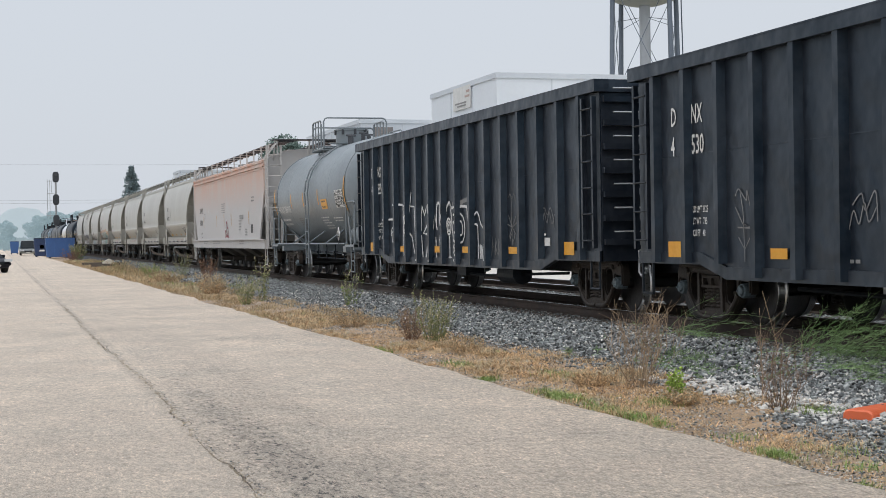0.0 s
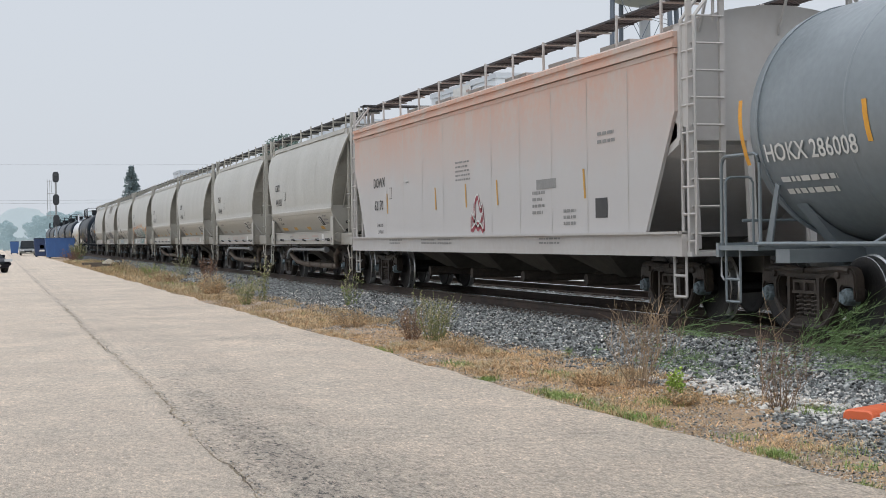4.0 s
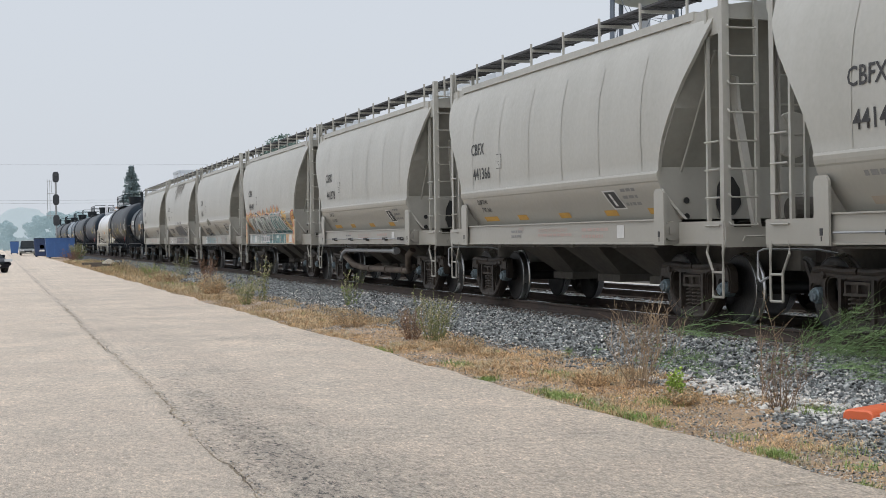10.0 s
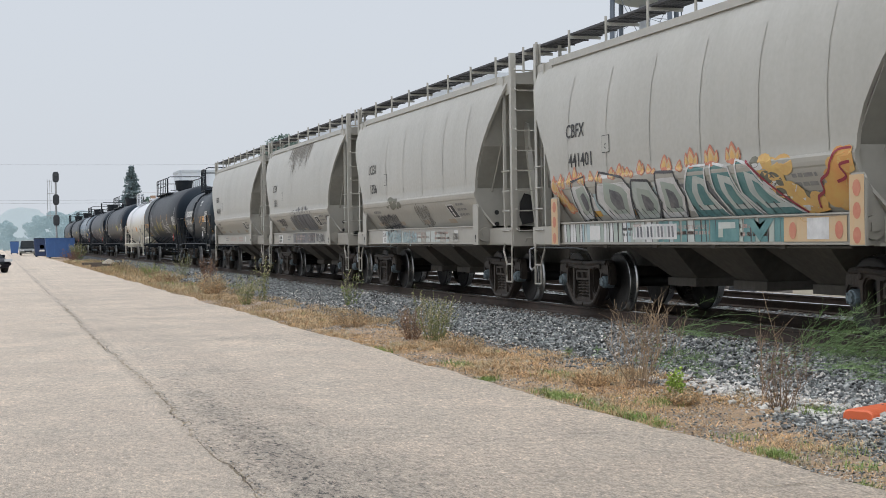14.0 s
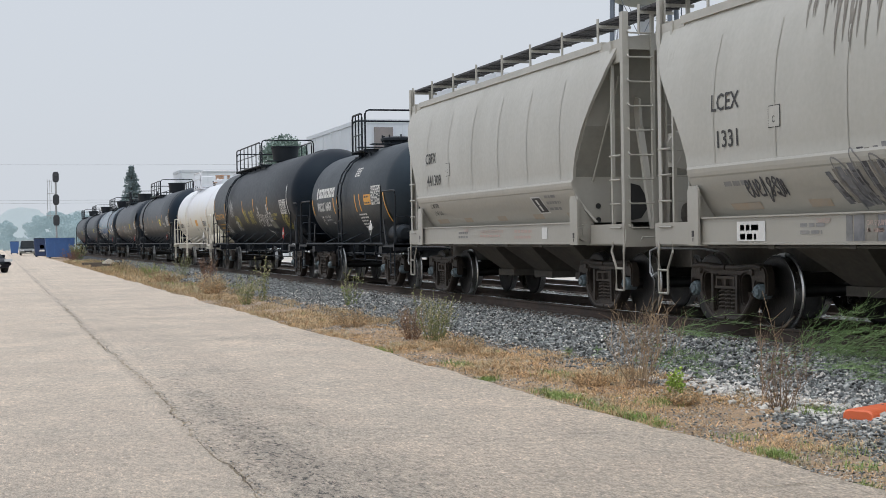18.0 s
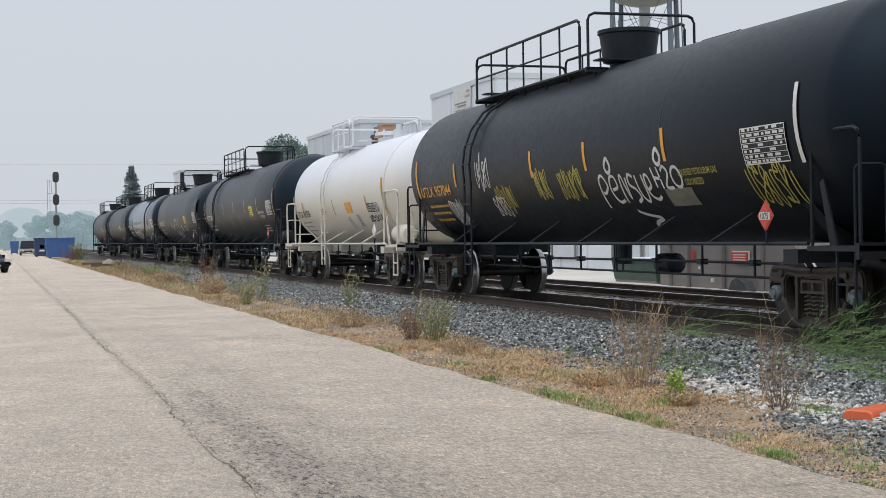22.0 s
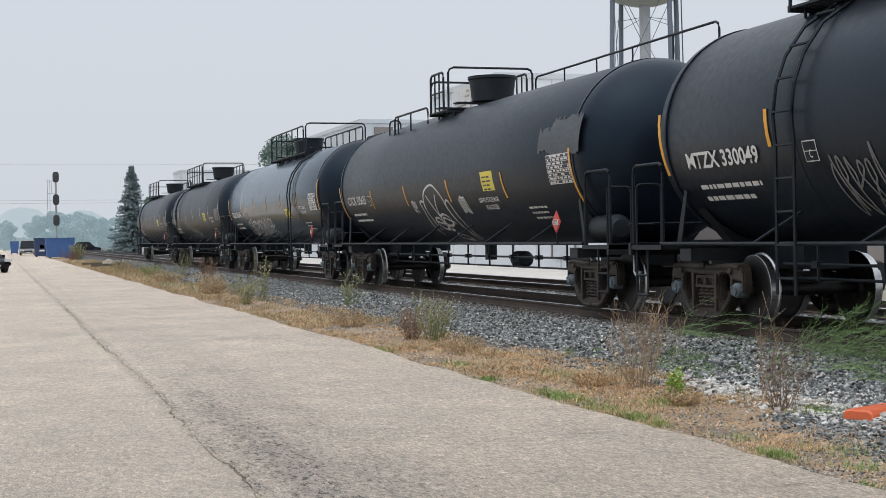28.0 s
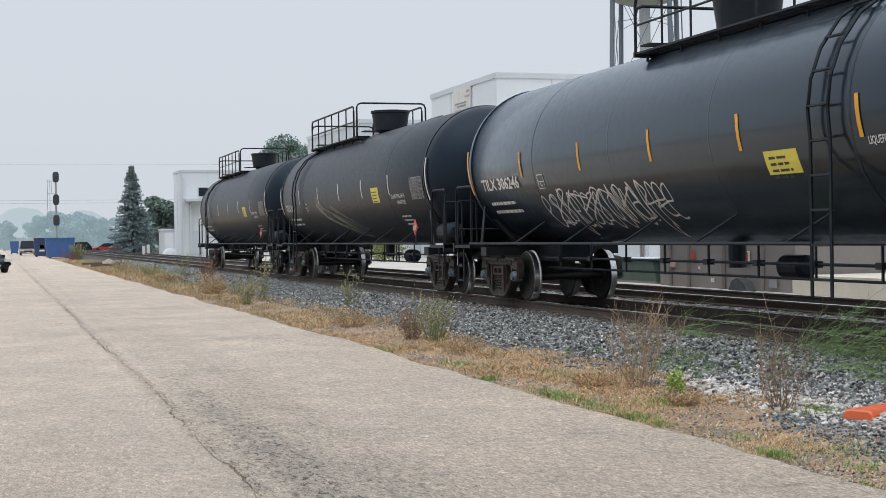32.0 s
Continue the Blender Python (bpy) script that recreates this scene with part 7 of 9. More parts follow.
for k in range(34):
    y = 1.65 - 3.15 * k / 34 + rnd.uniform(-0.05, 0.05)
    z0 = rnd.uniform(3.05, 3.75)
    n = 6
    last = None
    for i in range(n + 1):
        z = 4.04 + (z0 - 4.04) * i / n
        w = rnd.uniform(0.03, 0.07) * (1 - i / n) + 0.003
        now = [bm.verts.new(HOP_SIDE.at(y + w - 0.1 * i / n, z, 0.006 + 0.0001 * k)), bm.verts.new(HOP_SIDE.at(y - w - 0.1 * i / n, z, 0.006 + 0.0001 * k))]
        if last:
            bm.faces.new((last[0], now[0], now[1], last[1]))
        last = now
spray("stain", bm, "soot", car, "soot run down from the roof")
part("notice_plate", fix(panel(SILL, B(), 3.16, 2.47, 1.10, 1.34, 0.006)), "white", car)
bars(SILL, car, 3.08, 1.30, 0.5, 2, "ink", 0.11, 0.07, 77)

car, sd = tank_car("short_black_tank_car", 52.80, 11.65, 7.7, 1.33, 2.32, 4.1, 0.78, "tank_dusty", "black", "short black tank car with a raised platform and white lettering", 0.2, (-0.95, 0.45), -0.6, "manway", (0.0,), ((3.95, 1.9, 2.35, 0.1), (1.30, 1.9, 2.34, 0.04), (0.86, 1.9, 2.34, 0.04), (-1.2, 1.9, 2.34, 0.04), (-1.68, 1.9, 2.34, 0.04), (-4.2, 1.6, 2.35, 0.15)), rh=0.86, hoop_top=0.0, hoop_run=1.72)
CARS.append((car, 52.80))
for k in range(7):
    bm = B()
    if k == 6:
        panel(sd, bm, 3.42, 3.26, 2.34, 2.66, 0.007)
    else:
        y = 3.16 - 0.335 * k
        panel(sd, bm, y, y - 0.29, 2.36, 2.62, 0.007)
        panel(sd, bm, y - 0.10, y - 0.19, 2.44, 2.54, 0.010, 1)
    part("mark_block", fix(bm), ["white", "tank_dusty"], car, "bold white block of the owner's mark")
stencil(sd, car, "PROX 16467", 3.36, 2.0, 0.225, "white", 0.98, heavy=0.05)
for i, (a, b) in enumerate((("LD LMT", "207500 LB  94100 KG"), ("LT WT", "55500 LB  25190 KG"), ("NEW", "02-1999"))):
    stencil(sd, car, a, 3.18 - 0.07 * i, 1.80 - 0.09 * i, 0.062, "white", 0.85)
    stencil(sd, car, b, (2.72, 2.60, 1.98)[i], 1.80 - 0.09 * i, 0.062, "white", 0.85)
head_letters(car, "PROX", -0.37, 2.86, 0.13, 1.33, 2.32, 4.1, 0.78, "white")
grid_plate(sd, car, -2.85, 2.50, 0.95, 0.46, 7, "tank_dusty", "white")
part("warning_plate", fix(panel(sd, B(), -2.11, -2.8, 2.05, 2.31, 0.007)), "yellow", car, "yellow emergency notice")
bars(sd, car, -1.31, 1.84, 0.9, 5, "white", 0.08, 0.04, 5)
bars(sd, car, -0.88, 3.03, 0.6, 4, "white", 0.06, 0.04, 6)
bars(sd, car, -2.18, 2.27, 0.55, 3, "ink", 0.075, 0.04, 12)
placard(car, 5.3, "white", 1.45, "", True)

car, sd = tank_car("rusty_black_tank_car", 67.75, 18.6, 14.75, 1.50, 2.55, 8.15, 0.9, "tank_rust", "black", "long rust-tinged black tank car covered in yellow and white tags", 4.05, (-0.5, 5.2), 0.0, "cup", (-4.2, 4.4), ((7.75, 2.05, 2.85, 0.1), (5.1, 2.2, 2.66, 0.04), (0.82, 2.2, 2.65, 0.04), (-1.54, 2.2, 2.65, 0.04), (-4.31, 2.2, 2.66, 0.04), ), reservoir=False, hoop_top=0.22)
part("reflector_strip", fix(panel(sd, B(), -7.74, -7.82, 2.0, 2.92, 0.007, 0, 0.05)), "white", car, "worn whitish reflector strip")
CARS.append((car, 67.75))
stencil(sd, car, "UTLX 957044", 7.6, 2.06, 0.21, "yellow", 1.2)
head_letters(car, "UTLX", -0.58, 3.0, 0.12, 1.5, 2.55, 8.15, 0.9, "yellow")
bars(sd, car, 7.3, 1.88, 1.3, 3, "faded_yellow", 0.14, 0.05, 2)
grid_plate(sd, car, -6.46, 2.48, 1.05, 0.45, 7, "tank_black", "white")
stencil(sd, car, "LIQUEFIED PETROLEUM GAS", -4.57, 1.99, 0.085, "spray_yellow", 0.72)
stencil(sd, car, "ODORIZED", -4.7, 1.86, 0.085, "spray_yellow", 0.85)
part("buff_patch", fix(panel(sd, B(), -3.98, -4.8, 1.59, 1.83, 0.006)), "buff", car)
rnd = random.Random(40)
puff = [smooth_line(q) for q in ([(-1.86, 1.62), (-1.9, 2.02), (-2.05, 2.1), (-2.16, 1.95), (-2.0, 1.84), (-1.92, 1.86)], [(-2.3, 1.88), (-2.5, 1.92), (-2.48, 2.06), (-2.32, 2.06), (-2.24, 1.86), (-2.34, 1.70), (-2.54, 1.72)], [(-2.62, 1.68), (-2.66, 2.04), (-2.74, 2.04), (-2.8, 1.74), (-2.86, 2.04)],
                                   [(-3.12, 2.04), (-2.98, 2.08), (-2.94, 1.94), (-3.1, 1.86), (-3.14, 1.74), (-2.98, 1.68)], [(-3.2, 2.06), (-3.22, 1.76), (-3.34, 1.68), (-3.42, 1.8), (-3.42, 2.06)], [(-3.5, 1.84), (-3.64, 1.9), (-3.6, 2.04), (-3.5, 2.02), (-3.5, 1.78), (-3.66, 1.70), (-3.8, 1.74)], [(-2.7, 1.56), (-2.9, 1.50), (-3.3, 1.44), (-3.0, 1.38), (-2.86, 1.32)])]
drop = [[(cy + 0.10 * math.cos(a) * (1 - 0.5 * max(0, math.sin(a))), cz + 0.11 * math.sin(a)) for a in [math.tau * i / 16 for i in range(17)]] for cy, cz in ((-2.34, 2.24), (-4.06, 2.28))]
water = [[(-3.78, 2.14), (-3.82, 1.86)], [(-3.80, 2.0), (-3.98, 1.98)], [(-3.96, 2.14), (-4.0, 1.84)], smooth_line([(-4.08, 2.08), (-4.18, 2.14), (-4.27, 2.04), (-4.12, 1.86), (-4.32, 1.84)]), [(-4.5 + 0.14 * math.cos(a), 1.98 + 0.14 * math.sin(a)) for a in [math.tau * i / 16 for i in range(17)]]]
strokes(sd, car, "graffiti", puff + water, 0.045, "spray_white", 0.008, "white rounded spray letters")
strokes(sd, car, "graffiti", drop, 0.06, "spray_white", 0.008, "white sprayed drops")
strokes(sd, car, "graffiti", [smooth_line(tag(rnd, 3.78, 2.15, 0.75, 0.5, 3)), smooth_line(tag(rnd, 5.95, 1.5, 0.8, 0.42, 4)), smooth_line(tag(rnd, 3.2, 1.6, 0.7, 0.3, 3))], 0.03, "spray_white", 0.008, "thin white spray tags")
strokes(sd, car, "graffiti", [smooth_line(tag(rnd, 2.9, 1.72, 0.9, 0.36, 4)), smooth_line(tag(rnd, 0.75, 1.85, 0.6, 0.45, 3)), smooth_line(tag(rnd, -0.3, 1.8, 1.0, 0.45, 5)), smooth_line(tag(rnd, -6.4, 1.55, 1.1, 0.45, 5))], 0.026, "spray_yellow", 0.008, "yellow graffiti tags")
placard(car, 8.96, "red", 1.40)

car, sd = tank_car("white_tank_car", 84.10, 14.1, 10.0, 1.40, 2.43, 5.35, 0.88, "tank_white", "tank_white", "white tank car with rust streaks and white railings", 1.05, (-0.55, 1.9), -1.0, "manway", (-5.3, -2.0, 1.0, 5.3), ((5.4, 1.85, 2.5, 0.1), (4.3, 1.9, 2.3, 0.04), (0.22, 1.84, 2.28, 0.06), (-3.45, 1.86, 2.28, 0.06), (-5.2, 1.78, 2.66, 0.12)), "faded_yellow", rh=0.62, hoop_top=0.12, hoop_run=1.7)
CARS.append((car, 84.10))
stencil(sd, car, "UTLX 200738", 5.25, 1.86, 0.19, "ink", 1.1)
bars(sd, car, 4.9, 1.72, 1.2, 3, "dim", 0.12, 0.035, 2)
grid_plate(sd, car, -3.5, 2.08, 1.0, 0.22, 4, "white", "ink")
grid_plate(sd, car, -3.25, 1.80, 1.3, 0.19, 3, "ink", "white")
part("warning_plate", fix(panel(sd, B(), -1.14, -1.82, 1.88, 2.16, 0.007)), "yellow", car, "yellow emergency notice")
bars(sd, car, 2.0, 2.05, 0.8, 3, "dim", 0.06, 0.03, 5)
strokes(sd, car, "graffiti", [smooth_line(tag(random.Random(50), -1.0, 1.5, 0.35, 0.28, 2)), smooth_line(tag(random.Random(51), -2.0, 1.5, 0.4, 0.32, 2))], 0.018, "dim", 0.008, "thin grey scrawls")
bm = B()
lathe(bm, [(3.78, 0.36), (3.90, 0.36), (3.905, 0.44), (3.95, 0.44), (3.955, 0.33), (4.22, 0.33), (4.225, 0.36), (4.27, 0.36), (4.275, 0.05)], "z", 24, (0, -0.9, 0.0))
part("rusty_dome", fix(bm), "rust", car, "rust-streaked manway drum", smooth=True)
bm = B()
rod(bm, [(0.0, -1.75, 3.8), (0.0, -1.75, 4.05)], 0.16, 12)
rod(bm, [(0.0, -1.75, 4.05), (0.0, -1.75, 4.22)], 0.08, 10)
part("relief_valve", fix(bm), "clad2", car, "white relief valve", smooth=True)
for x, y in ((-0.3, -0.35), (0.15, -0.15), (-0.2, 0.1)):
    bm = B()
    rod(bm, [(x, y, 3.8), (x, y, 4.0)], 0.07, 8)
    rod(bm, [(x - 0.1, y, 4.0), (x + 0.1, y, 4.0)], 0.035, 6)
    part("valve", fix(bm), "patch", car, "dark valve on the tank top")
placard(car, 6.62, "white", 1.38)

S_LONG = ((8.05, 2.0, 2.84, 0.14), (5.25, 2.22, 2.67, 0.06), (2.62, 2.22, 2.66, 0.05), (0.05, 2.22, 2.67, 0.05), (-2.5, 2.21, 2.67, 0.05), (-5.1, 2.2, 2.67, 0.05), (-8.2, 2.0, 2.9, 0.06))
S_LOW = ((8.05, 1.7, 2.54, 0.14), (4.95, 1.92, 2.37, 0.06), (1.95, 1.92, 2.37, 0.05), (-1.25, 1.92, 2.37, 0.05), (-4.6, 1.9, 2.37, 0.05), (-7.95, 1.7, 2.6, 0.06))
specs = (("black_tank_car", 101.0, "tank_black", "long dull-black tank car with yellow reflectors and pale tags", "MTZX 330049", 4.75, (0.15, 5.6), 0.2),
         ("black_tank_car", 120.35, "tank_black", "long dull-black tank car with a white painted emblem", "CTCX 135625", 99, (0.15, 1.45), 0.05),
         ("glossy_black_tank_car", 139.60, "tank_gloss", "long glossy black tank car with yellow reflectors and a white tag", "TILX 306246", -4.45, (-4.2, 1.6), -0.1),
         ("black_tank_car", 158.85, "tank_black", "long dull-black tank car with khaki touch-up patches", "TILX 304", 5.6, (0.0, 5.7), 0.1),
         ("black_tank_car", 178.15, "tank_black", "last dull-black tank car of the train", "", 5.6, (0.0, 5.7), 0.1))
for k, (nm, u, mt, lab, code, ly, rails, cup) in enumerate(specs):
    # dull black on the glossy car's heads puts their darker facing into the paint
    car, sd = tank_car(nm, u, 19.35, 15.4, 1.50, 2.55, 8.0, 0.92, mt, "black", lab, ly, rails, cup, "cup", (-8.0, -1.3, 8.0) if k == 1 else (-8.0, -4.9, -1.7, 1.5, 4.7, 8.0), S_LOW if k == 1 else S_LONG, long_rail=8.5 if k == 1 else 1.7, stripes_mat="white" if k > 2 else "yellow", strip_w=0.075, head_mat="tank_black")
    CARS.append((car, u))
    if code:
        stencil(sd, car, code, 7.45, 2.06, 0.2, "white", 1.3 if k == 2 else 1.1, heavy=0.035)
        bm = B()
        y = 4.55 if k != 1 else 5.38
        panel(sd, bm, y, y - 0.28, 2.0, 2.24, 0.006)
        panel(sd, bm, y - 0.014, y - 0.266, 2.013, 2.227, 0.010, 1)
        part("class_box", fix(bm), ["white", mt], car)
        stencil(sd, car, "C", y - 0.10, 2.045, 0.09, "white")
    bars(sd, car, 7.3, 1.84, 1.6, 2, "white", 0.15, 0.055, k + 2)
    grid_plate(sd, car, -6.9, 2.53, 1.0, 0.48, 8, mt, "white" if k < 3 else "dim")
    part("warning_plate", fix(panel(sd, B(), -3.42 if k != 2 else -3.0, -4.1 if k != 2 else -3.75, 2.06 if k != 2 else 1.89, 2.42 if k != 2 else 2.17, 0.004)), "lemon", car, "yellow emergency notice")
    bars(sd, car, -3.50 if k != 2 else -3.1, 2.33 if k != 2 else 2.10, 0.5, 4, "ink", 0.075, 0.03, k + 70)
    stencil(sd, car, "LIQUEFIED PETROLEUM GAS", -5.2 if k != 1 else -2.96, 2.12 if k != 1 else 1.86, 0.085, "white", 0.74)
    stencil(sd, car, "NON-ODORIZED", -5.6 if k != 1 else -3.2, 1.98 if k != 1 else 1.72, 0.085, "white", 0.74)
    bars(sd, car, -5.4, 1.72, 0.9, 3, "white", 0.09, 0.035, k + 22)
    placard(car, 9.2, "red", 1.42)
    rnd = random.Random(60 + k)
    if k == 0:
        strokes(sd, car, "graffiti", [smooth_line(tag(rnd, 4.1, 1.4, 1.0, 0.6, 4)), smooth_line(tag(rnd, 1.5, 1.6, 0.9, 0.5, 4)), smooth_line(tag(rnd, -0.5, 1.6, 0.9, 0.5, 4))], 0.03, "spray_dim", 0.008, "pale blue-grey graffiti tags")
    if k == 1:
        L = [smooth_line(q) for q in ([(1.12, 1.25), (1.09, 1.46), (0.95, 1.75), (0.99, 1.94), (0.88, 1.99), (0.71, 1.96), (0.74, 1.82)], [(0.82, 1.36), (0.74, 1.65), (0.75, 1.88), (0.56, 2.11), (0.3, 2.24), (-0.11, 2.31), (-0.42, 2.22), (-0.68, 2.04), (-0.74, 1.88), (-0.82, 1.57), (-0.85, 1.34), (-0.66, 1.14)], [(-0.91, 1.16), (-1.15, 1.41), (-1.12, 1.74), (-1.03, 1.94), (-0.86, 1.95), (-0.77, 1.83), (-0.86, 1.56)], [(0.39, 2.1), (0.21, 1.91), (0.08, 1.65)], [(-0.26, 2.1), (-0.06, 1.86), (0.07, 1.61)], [(-0.75, 1.84), (-0.87, 1.39), (-0.88, 1.2)], [(0.6, 1.55), (0.1, 1.5), (-0.1, 1.62), (-0.6, 1.5)])]
        for cy, cz, ry, rz in ((0.36, 1.50, 0.24, 0.13), (-0.20, 1.57, 0.30, 0.12), (0.06, 1.40, 0.10, 0.05)):
            L.append([(cy + ry * math.cos(a), cz + rz * math.sin(a)) for a in [math.tau * i / 18 for i in range(19)]])
        L.append(smooth_line([(0.30, 1.22), (0.0, 1.28), (-0.3, 1.20), (-0.05, 1.14), (0.28, 1.20)]))
        strokes(sd, car, "graffiti", L, 0.045, "spray_white", 0.008, "white line-drawn emblem")
        top, b = 4.05, 4.5
        hoop(car, rounded((-0.96, 1.7, top - 0.3), (-0.96, 1.7, top + 0.06), (-0.96, b, top + 0.06), (-0.96, b, top - 0.4)), "black", 0.024, "guard_rail")
        for q in (b - 0.3, 3.1):
            hoop(car, [(-0.96, q, top - 0.4), (-0.96, q, top + 0.06)], "black", 0.02, "rail_post")
        hoop(car, rounded((-0.9, 5.2, top - 0.35), (-0.9, 5.2, top + 0.05), (-0.62, 5.2, top + 0.05), (-0.62, 5.2, top - 0.2), 0.1), "black", 0.022, "grab_iron")
        strokes(sd, car, "graffiti", [smooth_line(tag(rnd, -1.75, 1.7, 0.45, 0.3, 3)), smooth_line(tag(rnd, 1.6, 1.75, 0.3, 0.25, 2))], 0.03, "spray_white", 0.008)
        bm = B()
        for i in range(34):
            y = -6.5 - 1.8 * i / 34
            panel(sd, bm, y, y - 0.056, (2.60 if y > -7.0 else 2.50) + rnd.uniform(-0.05, 0.03), (2.96 if y > -7.0 else 3.10) + rnd.uniform(-0.03, 0.05), 0.005)
        tagged(part("touch_up_patch", fix(bm), "slate_patch", car, "slate-grey brushed touch-up paint"), "", "", "", "stuff")
    if k == 2:
        strokes(sd, car, "graffiti", [smooth_line(tag(rnd, 4.7, 1.35, 5.0, 0.55, 9)), smooth_line(tag(rnd, 4.4, 1.42, 4.5, 0.5, 7))], 0.026, "spray_white", 0.008, "long grey-white graffiti tag")
    if k == 3:
        L = [smooth_line([(3.0, 2.3), (2.2, 1.95), (1.2, 1.75), (-0.9, 1.35), (-1.6, 1.3)]), smooth_line([(1.4, 2.0), (0.2, 1.7), (-1.0, 1.4)])]
        strokes(sd, car, "touch_up_patch", L, 0.32, "buff", 0.006, "khaki touch-up paint")


# ---------------------------------------------------------------- buildings beyond the tracks
def block(name, x0, x1, y0, y1, z1, wall, label, seams=True, z0=0.28, trim="clad2"):
    """A flat-roofed building: four walls with seams, a roof behind a parapet cap."""
    b = thing(name, Matrix(), label, "building")
    for a in ((x0, x0 + 0.25, y0 + 0.25, y1 - 0.25), (x1 - 0.25, x1, y0 + 0.25, y1 - 0.25), (x0, x1, y0, y0 + 0.25), (x0, x1, y1 - 0.25, y1)):
        part("wall", fix(box(B(), *a, z0, z1 - 0.25)), wall, b)
    part("roof", fix(box(B(), x0 + 0.25, x1 - 0.25, y0 + 0.25, y1 - 0.25, z1 - 0.7, z1 - 0.45)), "yard", b)
    for a in ((x0 - 0.06, x0 + 0.31, y0 - 0.06, y1 + 0.06), (x1 - 0.31, x1 + 0.06, y0 - 0.06, y1 + 0.06), (x0 + 0.31, x1 - 0.31, y0 - 0.06, y0 + 0.31), (x0 + 0.31, x1 - 0.31, y1 - 0.31, y1 + 0.06)):
        part("parapet_cap", fix(box(B(), *a, z1 - 0.25, z1)), trim, b)
    if seams:
        n = max(2, int((y1 - y0) / 2.6))
        for i in range(1, n):
            y = y0 + (y1 - y0) * i / n
            part("seam", fix(box(B(), x0 - 0.03, x0 + 0.01, y - 0.03, y + 0.03, z0, z1 - 0.26)), trim, b)
        n = max(2, int((x1 - x0) / 2.6))
        for i in range(1, n):
            x = x0 + (x1 - x0) * i / n
            part("seam", fix(box(B(), x - 0.03, x + 0.03, y0 - 0.03, y0 + 0.01, z0, z1 - 0.26)), trim, b)
    return b


ware = block("warehouse", 11.7, 36, 62.3, 72.6, 9.1, "clad", "large white metal-clad warehouse with a flat roof")
bm = fix(box(B(), 11.62, 11.68, 65.9, 68.6, 7.85, 8.95))
part("wall_sign", bm, "white", ware, "white wall sign with small writing")
for k, (a, b, z, h) in enumerate(((66.0, 66.5, 8.6, 0.12), (66.0, 66.7, 8.38, 0.1), (66.5, 68.3, 8.12, 0.07), (66.6, 67.9, 7.98, 0.07))):
    part("sign_bar", fix(box(B(), 11.60, 11.615, a, b, z, z + h)), "pinkish" if k < 2 else "dim", ware)
annex = block("annex", 15.5, 34, 72.8, 88.0, 7.9, "clad2", "lower grey annex between two warehouses")
part("vent_pipe", fix(rod(B(), [(17, 86, 7.4), (17, 86, 8.6)], 0.15, 10)), "galv", annex)
part("vent_pipe", fix(rod(B(), [(17.5, 82, 7.4), (17.5, 82, 8.3)], 0.12, 10)), "galv", annex)
rear = block("rear_warehouse", 11.7, 34, 88.2, 104.2, 9.1, "clad2", "pale grey metal-clad warehouse beside the tracks")
# Flat dark panel in place of a recess; the recess's shade is its colour.
part("dark_door", fix(box(B(), 12.6, 13.8, 88.06, 88.2, 5.2, 8.6)), "shed", rear, "dark panel standing in for a shaded recess")
end = block("white_building", 7.25, 26, 144, 150, 8.65, "clad", "white-painted building with a corner column and a window", True, -0.06)
for x in (7.2, 8.1):
    part("column", fix(box(B(), x - 0.05, x + 0.18, 143.75, 143.96, 0.28, 8.3 if x < 7.5 else 5.6)), "clad2", end)
part("canopy", fix(box(B(), 7.6, 12, 142.6, 143.98, 5.5, 5.75)), "clad2", end)
win = part("window_frame", fix(box(B(), 8.9, 9.95, 143.90, 143.99, 5.95, 6.95)), "clad2", end)
part("pane", fix(box(B(), 8.98, 9.87, 143.87, 143.90, 6.03, 6.87)), "glass", win)
part("door", fix(box(B(), 8.3, 9.3, 143.9, 143.99, 0.3, 2.6)), "clad2", end)

front = block("loading_hall", 11.3, 30, 24, 61.8, 4.6, "clad", "low white loading hall with grey doors along the yard")
for y in (26.5, 30.2, 35.2, 38.6, 46, 52):
    d = part("roller_door", fix(box(B(), 11.2, 11.29, y, y + 2.3, 0.68, 3.3)), "clad2", front, "grey roller door")
    part("door_rail", fix(box(B(), 11.14, 11.2, y - 0.12, y - 0.02, 0.68, 3.4)), "shed", front)
    part("door_rail", fix(box(B(), 11.14, 11.2, y + 2.32, y + 2.42, 0.68, 3.4)), "shed", front)

structure("dock", fix(box(B(), 5.9, 11.28, 14, 27.1, 0.1, 0.70)), "dock", "low tan concrete loading dock")
shed = block("dock_shed", 6.1, 11.0, 27.3, 33.9, 3.3, "shed", "dark steel-sided dock shed with a red notice", True, 0.28, "shed")
part("red_notice", fix(box(B(), 6.02, 6.05, 29.25, 29.95, 0.94, 1.17)), "red", shed, "red and white notice")
part("notice_frame", fix(box(B(), 6.05, 6.075, 29.2, 30.0, 0.91, 1.20)), "white", shed)
for k in range(3):
    part("notice_bar", fix(box(B(), 6.012, 6.02, 29.32, 29.88, 0.98 + 0.06 * k, 1.005 + 0.06 * k)), "white", shed)
for y, z, w, h, mt in ((30.9, 0.45, 0.12, 0.10, "white"), (31.6, 0.75, 0.06, 0.06, "white"), (32.9, 0.78, 0.35, 0.14, "pinkish"), (28.0, 0.40, 0.3, 0.18, "galv"), (31.9, 0.95, 0.1, 0.25, "red"), (27.8, 0.72, 0.07, 0.05, "white")):
    part("plate", fix(box(B(), 6.03, 6.06, y, y + w, z, z + h)), mt, shed)
